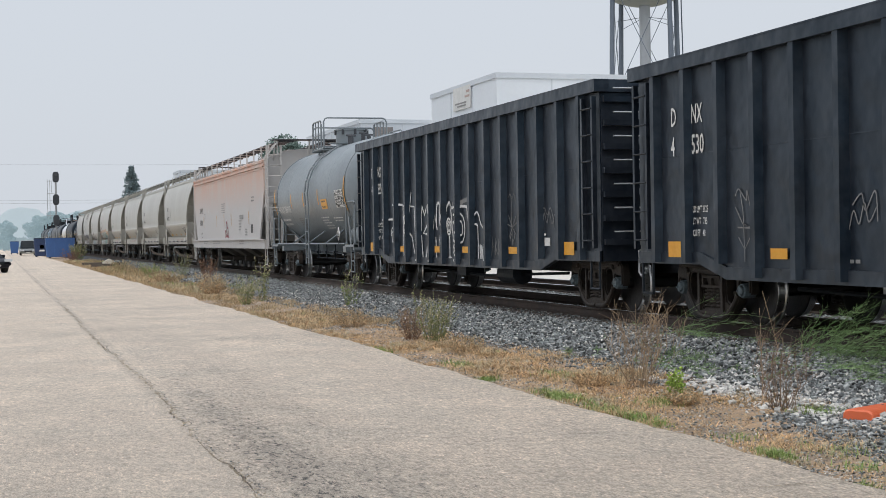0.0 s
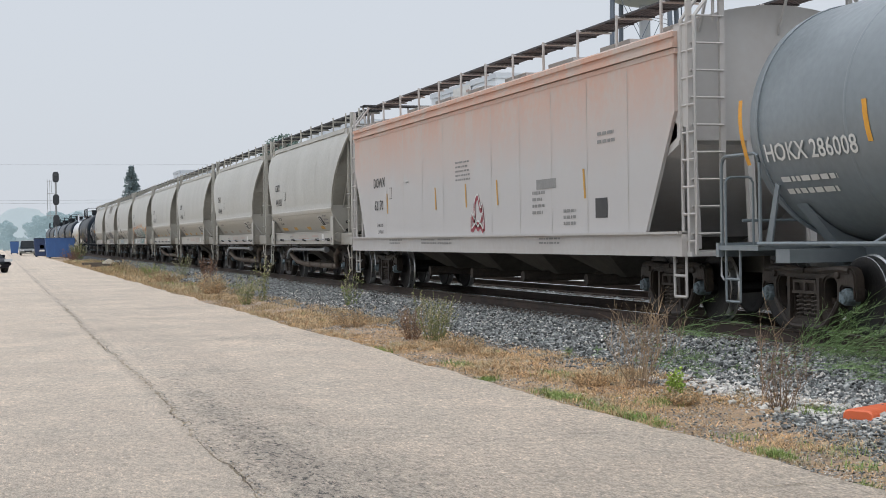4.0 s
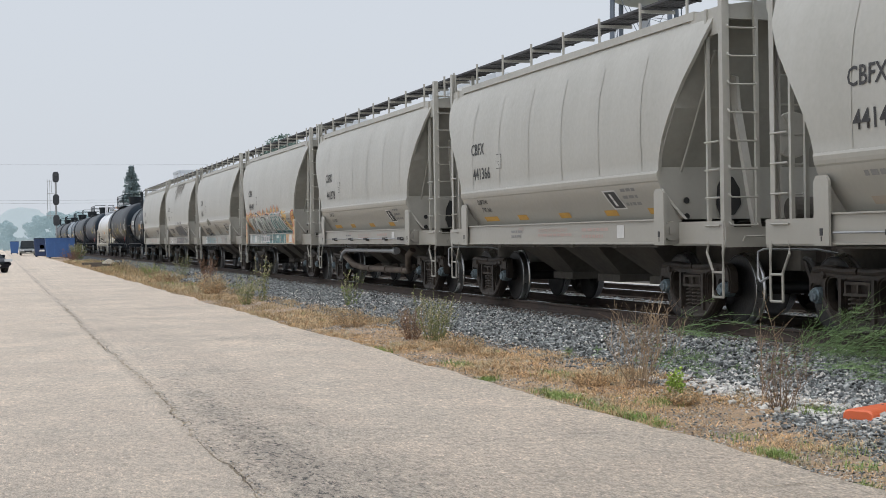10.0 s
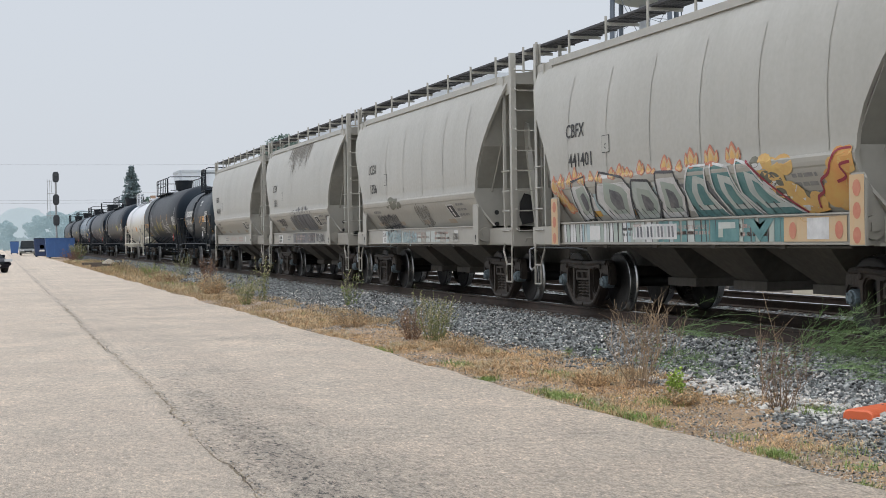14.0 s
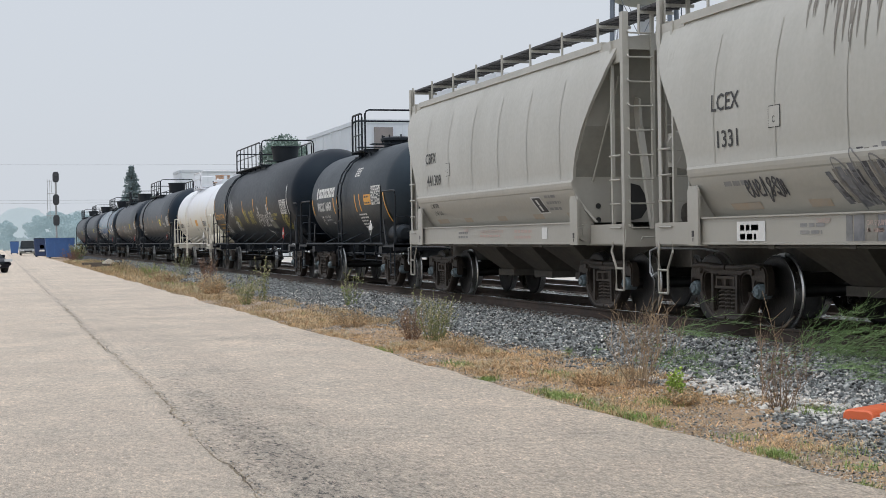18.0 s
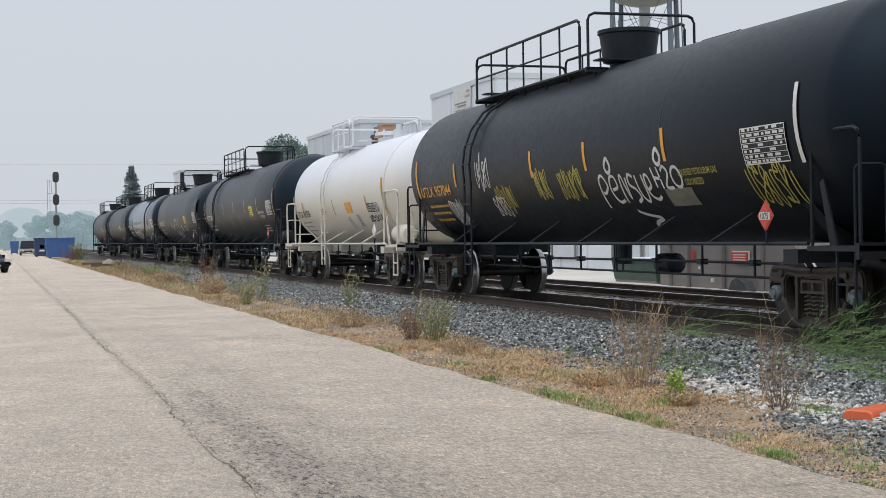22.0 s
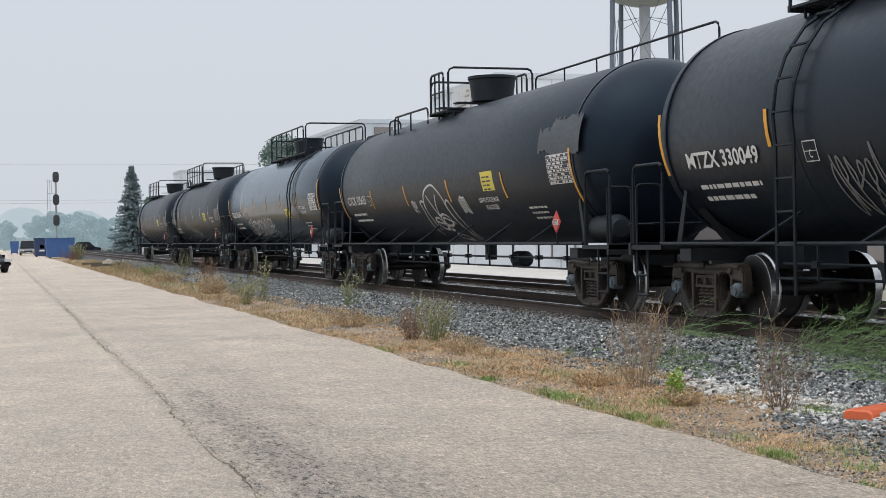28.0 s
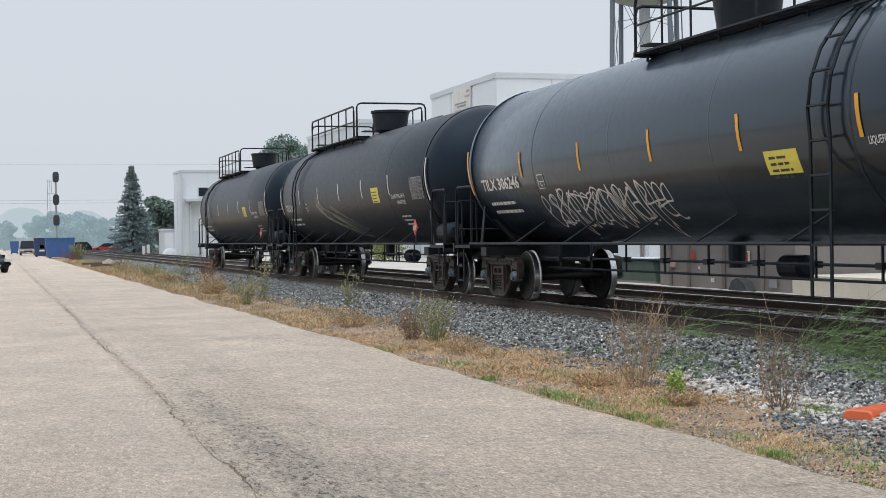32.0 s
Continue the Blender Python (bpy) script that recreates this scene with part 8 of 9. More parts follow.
for y in (28.6, 30.4, 32.2, 33.2):
    part("post", fix(box(B(), 6.0, 6.08, y, y + 0.09, 0.28, 3.0)), "shed", shed)
bm = B()
prism(bm, [(28.7, 0.3), (29.6, 0.3), (29.45, 0.52), (29.2, 0.60), (28.9, 0.50)], "x", 5.72, 5.95)
tagged(obj("rubble_mound", fix(bm), "ballast"), "small heap of dark rubble by the shed", "rubble")

bin_ = thing("green_bin", pose(6.9, 36.1, 0.30), "green steel bin with a pale sill on the yard", "bin")
part("body", fix(prism(B(), [(-0.5, 0.06), (0.5, 0.06), (0.6, 0.62), (-0.6, 0.62)], "y", -1.35, 1.35)), "bin_green", bin_)
part("rim", fix(box(B(), -0.64, 0.64, -1.4, 1.4, 0.60, 0.67)), "clad2", bin_)
part("skid", fix(box(B(), -0.5, 0.5, -1.3, 1.3, 0.0, 0.06)), "shed", bin_)

# ---------------------------------------------------------------- water tower
tower = thing("water_tower", pose(52.15, 132.2, 0), "silver water tower on braced grey legs with a central riser", "water tower")
legs = []
for k in range(4):
    a = radians(12 + 90 * k)
    legs.append((math.cos(a), math.sin(a)))
for c, s in legs:
    part("leg", fix(rod(B(), [(4.5 * c, 4.5 * s, 0), (3.9 * c, 3.9 * s, 27.5)], 0.25, 10)), "tower_leg", tower, smooth=True)
part("riser", fix(rod(B(), [(0, 0, 0), (0, 0, 25)], 0.55, 20)), "tower", tower, smooth=True)
bm = B()
lathe(bm, [(24.4, 0.05), (24.5, 1.6), (24.95, 3.0), (25.8, 4.2), (27.4, 4.9), (29.5, 5.0), (31.2, 4.6), (32.6, 3.2), (33.3, 1.4), (33.5, 0.05)], "z", 40)
part("bowl", fix(bm), "tower", tower, smooth=True)
for k in range(4):
    (c0, s0), (c1, s1) = legs[k], legs[(k + 1) % 4]
    for z0, z1 in ((2, 14.5), (14.5, 26.5)):
        for (ca, sa), (cb, sb) in (((c0, s0), (c1, s1)), ((c1, s1), (c0, s0))):
            ra, rb = 4.5 - 0.0218 * z0, 4.5 - 0.0218 * z1
            part("tie_rod", fix(rod(B(), [(ra * ca, ra * sa, z0), (rb * cb, rb * sb, z1)], 0.035, 5)), "tower_leg", tower)
    part("strut", fix(rod(B(), [(4.18 * c0, 4.18 * s0, 14.5), (4.18 * c1, 4.18 * s1, 14.5)], 0.09, 6)), "tower_leg", tower)
    part("stay", fix(rod(B(), [(4.0 * c0, 4.0 * s0, 22.5), (0.6 * c0, 0.6 * s0, 23.2)], 0.03, 5)), "tower_leg", tower)
c, s = legs[0]
part("leg_ladder", fix(rod(B(), [(4.5 * c + 0.6, 4.5 * s, 0), (3.9 * c + 0.6, 3.9 * s, 27)], 0.07, 6)), "tower_leg", tower)

# ---------------------------------------------------------------- signal, poles, wires
sig = thing("railway_signal", pose(-2.75, 195, 0), "three-headed black railway signal on a grey mast with a ladder", "signal")
part("mast", fix(rod(B(), [(0, 0, 0), (0, 0, 10.4)], 0.12, 10)), "galv", sig, smooth=True)
part("base", fix(box(B(), -0.4, 0.4, -0.4, 0.4, 0, 0.7)), "galv", sig)
for z in (4.55, 7.25, 10.2):
    bm = B()
    prism(bm, [(-0.40, z - 0.40), (-0.25, z - 0.68), (0.25, z - 0.68), (0.40, z - 0.40), (0.40, z + 0.40), (0.25, z + 0.68), (-0.25, z + 0.68), (-0.40, z + 0.40)], "y", -0.36, -0.30)
    h = part("signal_head", fix(bm), "patch", sig)
    lathe_bm = B()
    lathe(lathe_bm, [(-0.62, 0.20), (-0.36, 0.17)], "y", 14, (0, 0, z + 0.3))
    lathe(lathe_bm, [(-0.62, 0.20), (-0.36, 0.17)], "y", 14, (0, 0, z - 0.3))
    part("hood", fix(lathe_bm), "patch", h)
bm = B()
for x in (-1.05, -0.75):
    rod(bm, [(x, 0.2, 4.8), (x, 0.2, 9.9)], 0.03, 5)
part("ladder", fix(bm), "galv", sig)
for z in (5.2, 8.1, 9.7):
    part("platform_arm", fix(rod(B(), [(-1.1, 0.2, z), (0, 0, z)], 0.03, 5)), "galv", sig)
part("cage", fix(rod(B(), [(-0.55, 0.2, 8.2), (-0.55, 0.2, 9.6), (0, 0.1, 9.6)], 0.03, 5)), "galv", sig)


def pole(x, y, h, label, arms):
    p = thing("utility_pole", pose(x, y, 0), label, "utility pole")
    part("shaft", fix(rod(B(), [(0, 0, 0), (0, 0, h)], 0.13, 8, r2=0.09)), "bark", p)
    for z in arms:
        part("crossarm", fix(box(B(), -1.1, 1.1, -0.06, 0.06, z - 0.06, z + 0.06)), "bark", p)
        for k in (-0.9, -0.3, 0.3, 0.9):
            part("insulator", fix(rod(B(), [(k, 0, z + 0.06), (k, 0, z + 0.25)], 0.05, 6)), "galv", p)
    return p


pole(-12.6, 210, 8.2, "wooden utility pole with one crossarm by the road", (4.3,))
marker = thing("marker_post", pose(5.2, 200, 0), "slim pale marker post beyond the crossing", "post")
part("shaft", fix(rod(B(), [(0, 0, 0), (0, 0, 4.0)], 0.07, 8)), "galv", marker)
lamp = thing("street_lamp", pose(-11.35, 160, 0), "grey street lamp with a flat head by the road", "street lamp")
part("shaft", fix(rod(B(), [(0, 0, 0), (0, 0, 7.0)], 0.08, 8)), "galv", lamp)
part("head", fix(box(B(), -0.5, 0.9, -0.2, 0.2, 6.95, 7.15)), "clad", lamp)
part("arm", fix(rod(B(), [(0, 0, 3.0), (0.9, 0, 3.1)], 0.05, 6)), "galv", lamp)
for x in (-70, 80):
    pole(x, 214, 14.0, "tall wooden utility pole at the end of the span", (7.9, 13.3))
for z, y, sag in ((13.3, 214.0, 0.25), (7.95, 213.95, 0.12), (7.6, 213.9, 0.15)):
    pts = [(-70 + 150 * i / 24, y, z + sag * ((i / 12 - 1) ** 2 - 1) * 2) for i in range(25)]
    tagged(obj("overhead_wire", fix(rod(B(), pts, 0.02, 4)), "tower"), "thin grey overhead wire across the street", "wire")


# ---------------------------------------------------------------- dumpsters, vehicles, yard clutter
def dumpster(x, y, w, d, h, mt, label):
    t = thing("dumpster", pose(x, y, 0), label, "dumpster", "dumpsters by the road")
    bm = B()
    prism(bm, [(-w / 2 + 0.12, 0.12), (w / 2 - 0.12, 0.12), (w / 2, h * 0.72), (w / 2, h), (-w / 2, h), (-w / 2, h * 0.72)], "y", -d / 2, d / 2)
    body = part("body", fix(bm), mt, t)
    part("rim", fix(box(B(), -w / 2 - 0.05, w / 2 + 0.05, -d / 2 - 0.05, d / 2 + 0.05, h - 0.1, h)), mt, t)
    for k in range(5):
        xx = -w / 2 + 0.3 + (w - 0.6) * k / 4
        part("rib", fix(box(B(), xx - 0.05, xx + 0.05, -d / 2 - 0.06, -d / 2, 0.2, h - 0.1)), mt, t)
    for s in (-1, 1):
        part("lid", fix(box(B(), min(0, s * w / 2), max(0, s * w / 2), -d / 2, d / 2, h + 0.004, h + 0.06)), "navy" if mt == "blue" else "black", t)
        part("skid", fix(box(B(), s * w * 0.35 - 0.1, s * w * 0.35 + 0.1, -d / 2, d / 2, 0, 0.12)), "black", t)
    return t


dumpster(-3.85, 158, 2.95, 1.9, 2.1, "blue", "blue steel dumpster with ribs and dark lids")
big = dumpster(-5.2, 176, 1.75, 1.9, 2.15, "navy", "navy dumpster with a white emblem")
bm = B()
lathe(bm, [(-1.02, 0.01), (-1.02, 0.24)], "y", 16, (0, 0, 1.2))
part("emblem", fix(bm), "white", big)
part("emblem_bar", fix(box(B(), -0.3, 0.3, -1.04, -1.0, 0.65, 0.85)), "white", big)
dumpster(-7.6, 236, 1.3, 1.9, 1.9, "blue", "small blue dumpster far along the road")


def vehicle(name, m, mt, label, suv=True, l=4.6, w=1.85, tall=1.72):
    """A car with its nose towards -y."""
    v = thing(name, m, label, "car")
    h = tall if suv else 1.42
    b = 0.92 if suv else 0.82
    bm = B()
    prof = [(-l / 2, 0.35), (-l / 2 - 0.03, 0.62), (-l / 2 + 0.12, b - 0.14), (-l / 2 + 1.05, b), (l / 2 - 0.1, b + 0.02), (l / 2, 0.7), (l / 2, 0.35), (l / 2 - 0.4, 0.25), (-l / 2 + 0.3, 0.25)]
    prism(bm, prof, "x", -w / 2, w / 2)
    bmesh.ops.bevel(bm, geom=list(bm.edges), offset=0.13, segments=3, affect="EDGES")
    part("body", fix(bm), mt, v, smooth=True)
    bm = B()
    cab = [(-l / 2 + 1.05, b), (-l / 2 + 1.85, h - 0.05), (-l / 2 + 2.3, h), (l / 2 - 0.9, h - 0.02), (l / 2 - 0.2, b + 0.02)]
    lo = [(q, z) for q, z in cab]
    va = [bm.verts.new((-w / 2 + 0.04 + (0.16 if z > b + 0.3 else 0), y, z)) for y, z in lo]
    vb = [bm.verts.new((w / 2 - 0.04 - (0.16 if z > b + 0.3 else 0), y, z)) for y, z in lo]
    bm.faces.new(va)
    bm.faces.new(vb[::-1])
    for i in range(5):
        f = bm.faces.new((va[i], vb[i], vb[(i + 1) % 5], va[(i + 1) % 5]))
        f.material_index = 1 if i in (1, 2) else 0
    part("cabin", fix(bm), ["glass", mt], v)
    for s in (-1, 1):
        part("headlight", fix(box(B(), s * 0.72 - 0.2, s * 0.72 + 0.2, -l / 2 - 0.05, -l / 2 + 0.1, 0.62, 0.76)), "lamp_glass", v)
        part("tail_light", fix(box(B(), s * 0.78 - 0.12, s * 0.78 + 0.12, l / 2 - 0.06, l / 2 + 0.03, 0.72, 0.95)), "red", v)
        part("mirror", fix(box(B(), s * (w / 2 + 0.1) - 0.1, s * (w / 2 + 0.1) + 0.1, -l / 2 + 1.45, -l / 2 + 1.6, b + 0.02, b + 0.18)), mt, v)
        for y in (-l / 2 + 0.85, l / 2 - 0.85):
            bm = B()
            lathe(bm, [(s * (w / 2 - 0.22), 0.22), (s * (w / 2 - 0.22), 0.33), (s * (w / 2 + 0.01), 0.33), (s * (w / 2 + 0.01), 0.22)], "x", 20, (0, y, 0.33))
            wh = part("wheel", fix(bm), "rubber", v)
            bm = B()
            lathe(bm, [(s * (w / 2 - 0.05), 0.02), (s * (w / 2 - 0.02), 0.22)], "x", 14, (0, y, 0.33))
            part("rim", fix(bm), "galv", wh)
    part("grille", fix(box(B(), -0.48, 0.48, -l / 2 - 0.045, -l / 2 + 0.08, 0.48, 0.62)), "black", v)
    part("number_plate", fix(box(B(), -0.26, 0.26, -l / 2 - 0.06, -l / 2 - 0.04, 0.36, 0.46)), "white", v)
    return v


vehicle("parked_sedan", pose(-11.15, 86.0, 0, 0, 0, 22), "carpaint_dark", "glossy dark sedan parked at the roadside", False)
vehicle("parked_suv", pose(-6.25, 203, 0), "carpaint_silver", "grey-green sport utility vehicle facing down the road", True, 5.2, 2.08, 2.02)
CROSSING = []
for y, mt, nm, lab, way, t0, x0, suv in ((244, "carpaint_blue", "crossing_car", "blue car driving along the cross street", 1, 31.0, 3.6, True), (238, "carpaint_dark", "crossing_car", "dark car driving along the cross street", 1, 28.0, 3.5, True),
                                       (250, "carpaint_dark", "crossing_car", "dark car driving along the cross street behind the tracks", -1, 31.8, 4.6, True), (250, "carpaint_red", "crossing_car", "red car driving along the cross street", -1, 32.0, 7.4, False)):
    v = vehicle(nm, pose(x0, y, 0, 0, 0, 90 if way > 0 else -90), mt, lab, suv)
    tagged(v, group="cars on the cross street")
    CROSSING.append((v, y, way, t0, x0))

dome = thing("white_storage_tank", pose(6.82, 150, 0), "white rounded tank half sunk beside the tracks", "tank")
bm = B()
lathe(bm, [(-1.4, 0.02), (-1.35, 0.4), (-1.1, 0.75), (1.1, 0.75), (1.35, 0.4), (1.4, 0.02)], "y", 20, (0, 0, 0.12))
part("shell", fix(bm), "clad", dome, smooth=True)
part("footing", fix(box(B(), -0.7, 0.7, -1.2, 1.2, -0.05, 0.06)), "galv", dome)
cab = thing("relay_cabinet", pose(8.6, 168, 0), "grey metal relay hut beside the crossing", "cabinet")
part("body", fix(box(B(), -0.95, 0.95, -0.9, 0.9, 0.0, 2.85)), "clad2", cab)
part("roof", fix(box(B(), -1.05, 1.05, -1.0, 1.0, 2.85, 3.0)), "clad", cab)
part("door", fix(box(B(), -0.5, 0.5, -0.95, -0.9, 0.2, 2.6)), "clad", cab)
for x, y, h, lab in ((9.0, 160, 1.3, "yellow"), (10.2, 160, 1.3, "yellow"), (4.3, 152, 1.15, "white"), (4.75, 152, 1.3, "white")):
    b = thing("bollard", pose(x, y, 0), f"{lab} steel bollard by the tracks", "bollard", "bollards by the tracks")
    part("post", fix(rod(B(), [(0, 0, 0), (0, 0, h)], 0.16, 10)), "faded_yellow" if lab == "yellow" else "white", b, smooth=True)
hut = block("roadside_building", -22, -12.6, 176, 190, 3.6, "dock", "low tan building beside the road", False, 0.0, "dock")

bar = thing("orange_barrier_foot", pose(-3.02, 10.66, 0.0, 0, 0, -64), "bright orange plastic barrier half buried in gravel", "barrier")
bm = B()
prism(bm, [(-0.16, 0.0), (0.16, 0.0), (0.14, 0.11), (0.10, 0.135), (-0.10, 0.135), (-0.14, 0.11)], "y", -0.42, 1.2)
bmesh.ops.bevel(bm, geom=list(bm.edges), offset=0.015, segments=1, affect="EDGES")
part("body", fix(bm), "orange", bar)
for x, y, l in ((-3.3, 100, 1.6), (-2.9, 97, 1.2), (-3.6, 94, 1.0)):
    s = thing("old_sleeper", pose(x, y, 0.06, 0, 0, 60), "weathered timber sleeper dumped on the verge", "timber", "dumped sleepers")
    part("timber", fix(box(B(), -0.13, 0.13, -l, l, 0, 0.2)), "tie", s)
rock = thing("concrete_lump", pose(-3.4, 95, -0.1), "tan lump of broken concrete on the verge", "rubble")
part("lump", fix(prism(B(), [(-0.4, 0), (0.4, 0), (0.33, 0.5), (0.05, 0.66), (-0.36, 0.45)], "y", -0.3, 0.3)), "dock", rock)


# ---------------------------------------------------------------- trees and far woods
def leaves(name, pts, size, mat, parent, droop=0.3, seed=1, flat=0.6):
    """Small leaf pieces round the points."""
    rng = np.random.default_rng(seed)
    n = len(pts)
    d = rng.normal(size=(n, 3))
    d[:, 2] = d[:, 2] * flat - droop
    d /= np.linalg.norm(d, axis=1)[:, None]
    e = np.cross(d, rng.normal(size=(n, 3)))
    e /= np.linalg.norm(e, axis=1)[:, None]
    s = size * rng.uniform(0.6, 1.3, (n, 1))
    v = np.stack([pts - d * s * 0.5, pts + e * s * 0.32, pts + d * s * 0.6, pts - e * s * 0.32], 1).reshape(-1, 3)
    f = np.arange(4 * n).reshape(n, 4)
    return bulk(name, v, f, mat, parent)


def spruce(x, y, h, r, seed, label):
    t = thing("spruce_tree", pose(x, y, 0), label, "tree")
    part("trunk", fix(rod(B(), [(0, 0, 0), (0, 0, h * 0.95)], 0.22, 8, r2=0.03)), "bark", t)
    rng = np.random.default_rng(seed)
    P = []
    tiers = 30
    for k in range(tiers):
        z = 0.5 + (h - 0.6) * (k / tiers)
        rr = r * (1 - (k / tiers)) ** 0.85 * rng.uniform(0.85, 1.1) + 0.08
        nb = int(9 + 9 * (1 - k / tiers))
        for j in range(nb):
            a = rng.uniform(0, math.tau)
            L = rr * rng.uniform(0.7, 1.12)
            q = rng.uniform(0.15, 1, 64)[:, None]
            line = np.concatenate([np.cos(a) * L * q, np.sin(a) * L * q, z - 0.30 * L * q + 0.12 * L * q * q], 1)
            P.append(line + rng.normal(scale=0.075, size=line.shape))
    leaves("crown", np.concatenate(P), 0.21, "spruce", t, 0.25, seed)
    return t


def tree(x, y, h, r, seed, label, mat="leaf", count=9000, size=0.3):
    t = thing("broadleaf_tree", pose(x, y, 0), label, "tree")
    part("trunk", fix(rod(B(), [(0, 0, 0), (0.1, 0, h * 0.3), (0, 0.1, h * 0.62)], 0.28, 8, r2=0.1)), "bark", t)
    rng = np.random.default_rng(seed)
    rnd = random.Random(seed)
    P = []
    for k in range(16):
        a, e = rnd.uniform(0, math.tau), rnd.uniform(-0.2, 1.0)
        c = Vector((math.cos(a) * r * 0.62 * math.cos(e), math.sin(a) * r * 0.62 * math.cos(e), h * 0.62 + h * 0.30 * math.sin(e)))
        part("limb", fix(rod(B(), [(0, 0, h * rnd.uniform(0.25, 0.5)), tuple(c * 0.5 + Vector((0, 0, h * 0.22))), tuple(c)], 0.10, 5, r2=0.02)), "bark", t)
        q = rng.normal(size=(count // 16, 3))
        q /= np.linalg.norm(q, axis=1)[:, None]
        q *= (rng.uniform(0.2, 1, (len(q), 1)) ** 0.5) * r * rnd.uniform(0.32, 0.5)
        q[:, 2] *= 0.8
        P.append(q + np.array(c))
    leaves("crown", np.concatenate(P), size, mat, t, 0.1, seed)
    return t


def hazy_tree(x, y, h, r, seed, mat="haze_leaf", label="broadleaf tree paled by haze beyond the crossing"):
    """A far tree in leaf down to the ground: many overlapping lobes of foliage."""
    t = thing("broadleaf_tree", pose(x, y, 0), label, "tree")
    part("trunk", fix(rod(B(), [(0, 0, 0), (0.1, 0, h * 0.35), (0, 0.1, h * 0.7)], 0.3, 8, r2=0.1)), mat, t)
    g = np.random.default_rng(seed)
    P = []
    for k in range(26):
        f = g.uniform(0.10, 0.84)
        w = r * (1.0 - (abs(f - 0.42) / 0.62) ** 2) ** 0.5
        a = g.uniform(0, math.tau)
        c = np.array([math.cos(a) * w * g.uniform(0.2, 0.85), math.sin(a) * w * 0.6, h * f])
        q = g.normal(size=(420, 3))
        q /= np.linalg.norm(q, axis=1)[:, None]
        q *= g.uniform(0.3, 1, (len(q), 1)) ** 0.5 * r * g.uniform(0.22, 0.42)
        P.append(q * np.array([1, 1, 0.75]) + c)
    leaves("crown", np.concatenate(P), 0.42, mat, t, 0.1, seed)
    return t


spruce(5.2, 175, 10.9, 3.2, 3, "spruce with hazy blue-green needles standing beside the tracks")
spruce(8.6, 197, 6.0, 2.0, 4, "smaller spruce behind the tall one")
hazy_tree(12.2, 206, 8.6, 3.4, 5, "leaf", "broadleaf tree behind the spruce")
hazy_tree(16.2, 200, 9.4, 3.2, 6, "leaf", "broadleaf tree beside the white building")
tree(23.4, 172, 15.2, 3.6, 8, "tall broadleaf tree rising behind the warehouses")
for k, (x, y, h) in enumerate(((13.2, 80, 1.5), (12.6, 77.5, 1.2), (14.2, 84, 1.7))):
    t = thing("shrub", pose(x - 2.3, y, 0.30), "green shrub against the warehouse wall", "shrub", "shrubs by the warehouse")
    part("stem", fix(rod(B(), [(0, 0, 0), (0, 0, 0.7)], 0.04, 5)), "bark", t)
    rng = np.random.default_rng(80 + k)
    q = rng.normal(size=(1400, 3)) * np.array([0.45, 0.8, 0.33]) * h / 1.4 + np.array([0, 0, h * 0.55])
    leaves("foliage", q, 0.12, "weed", t, 0.1, 80 + k)


def woods(name, y, x0, x1, base, rise, mat, seed, step, crowns=()):
    """A far belt of trees against the sky: a plain hazy silhouette with rounded crowns."""
    bm = B()
    last = None
    n = int((x1 - x0) / step)
    rnd = random.Random(seed)
    domes = list(crowns)
    x = x0
    while x < x1:
        w = rnd.uniform(0.4, 1.0) * base
        domes.append((x, w, base * rnd.uniform(0.45, 0.8) + rise * noise.noise((x * 0.02, seed, 0))))
        x += w * rnd.uniform(0.5, 1.1)
    for i in range(n + 1):
        x = x0 + (x1 - x0) * i / n
        z = 1.5
        for cx, w, h in domes:
            q = abs(x - cx) / w
            if q < 1:
                z = max(z, h * (1 - q ** 2.0) ** 0.5)
        z += 0.05 * base * noise.noise((x * 4 / base, seed, 5)) + 0.05 * base * noise.noise((x * 14 / base, seed, 9)) + 0.04 * base * noise.noise((x * 37 / base, seed, 2))
        now = [bm.verts.new((x, y, -1)), bm.verts.new((x, y, max(1.5, z)))]
        if last:
            bm.faces.new((last[0], now[0], now[1], last[1]))
        last = now
    return tagged(obj(name, fix(bm), mat), "far belt of woods paled by haze", "", "", "structure")


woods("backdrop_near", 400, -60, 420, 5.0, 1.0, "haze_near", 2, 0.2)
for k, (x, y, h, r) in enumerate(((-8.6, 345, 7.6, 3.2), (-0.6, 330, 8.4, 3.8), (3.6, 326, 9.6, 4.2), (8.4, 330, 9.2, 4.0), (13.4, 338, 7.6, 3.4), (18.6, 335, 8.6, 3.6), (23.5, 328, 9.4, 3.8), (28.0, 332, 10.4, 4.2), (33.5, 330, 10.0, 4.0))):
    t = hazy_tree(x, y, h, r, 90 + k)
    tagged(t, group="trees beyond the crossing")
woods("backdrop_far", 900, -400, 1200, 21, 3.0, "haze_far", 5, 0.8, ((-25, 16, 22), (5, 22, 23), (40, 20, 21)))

# ---------------------------------------------------------------- ballast, gravel, grass
rng = np.random.default_rng(11)
ICO = np.array([(0, 0, 1), (0.89, 0, 0.45), (0.28, 0.85, 0.45), (-0.72, 0.53, 0.45), (-0.72, -0.53, 0.45), (0.28, -0.85, 0.45), (0.72, 0.53, -0.45), (-0.28, 0.85, -0.45), (-0.89, 0, -0.45), (-0.28, -0.85, -0.45), (0.72, -0.53, -0.45), (0, 0, -1)])
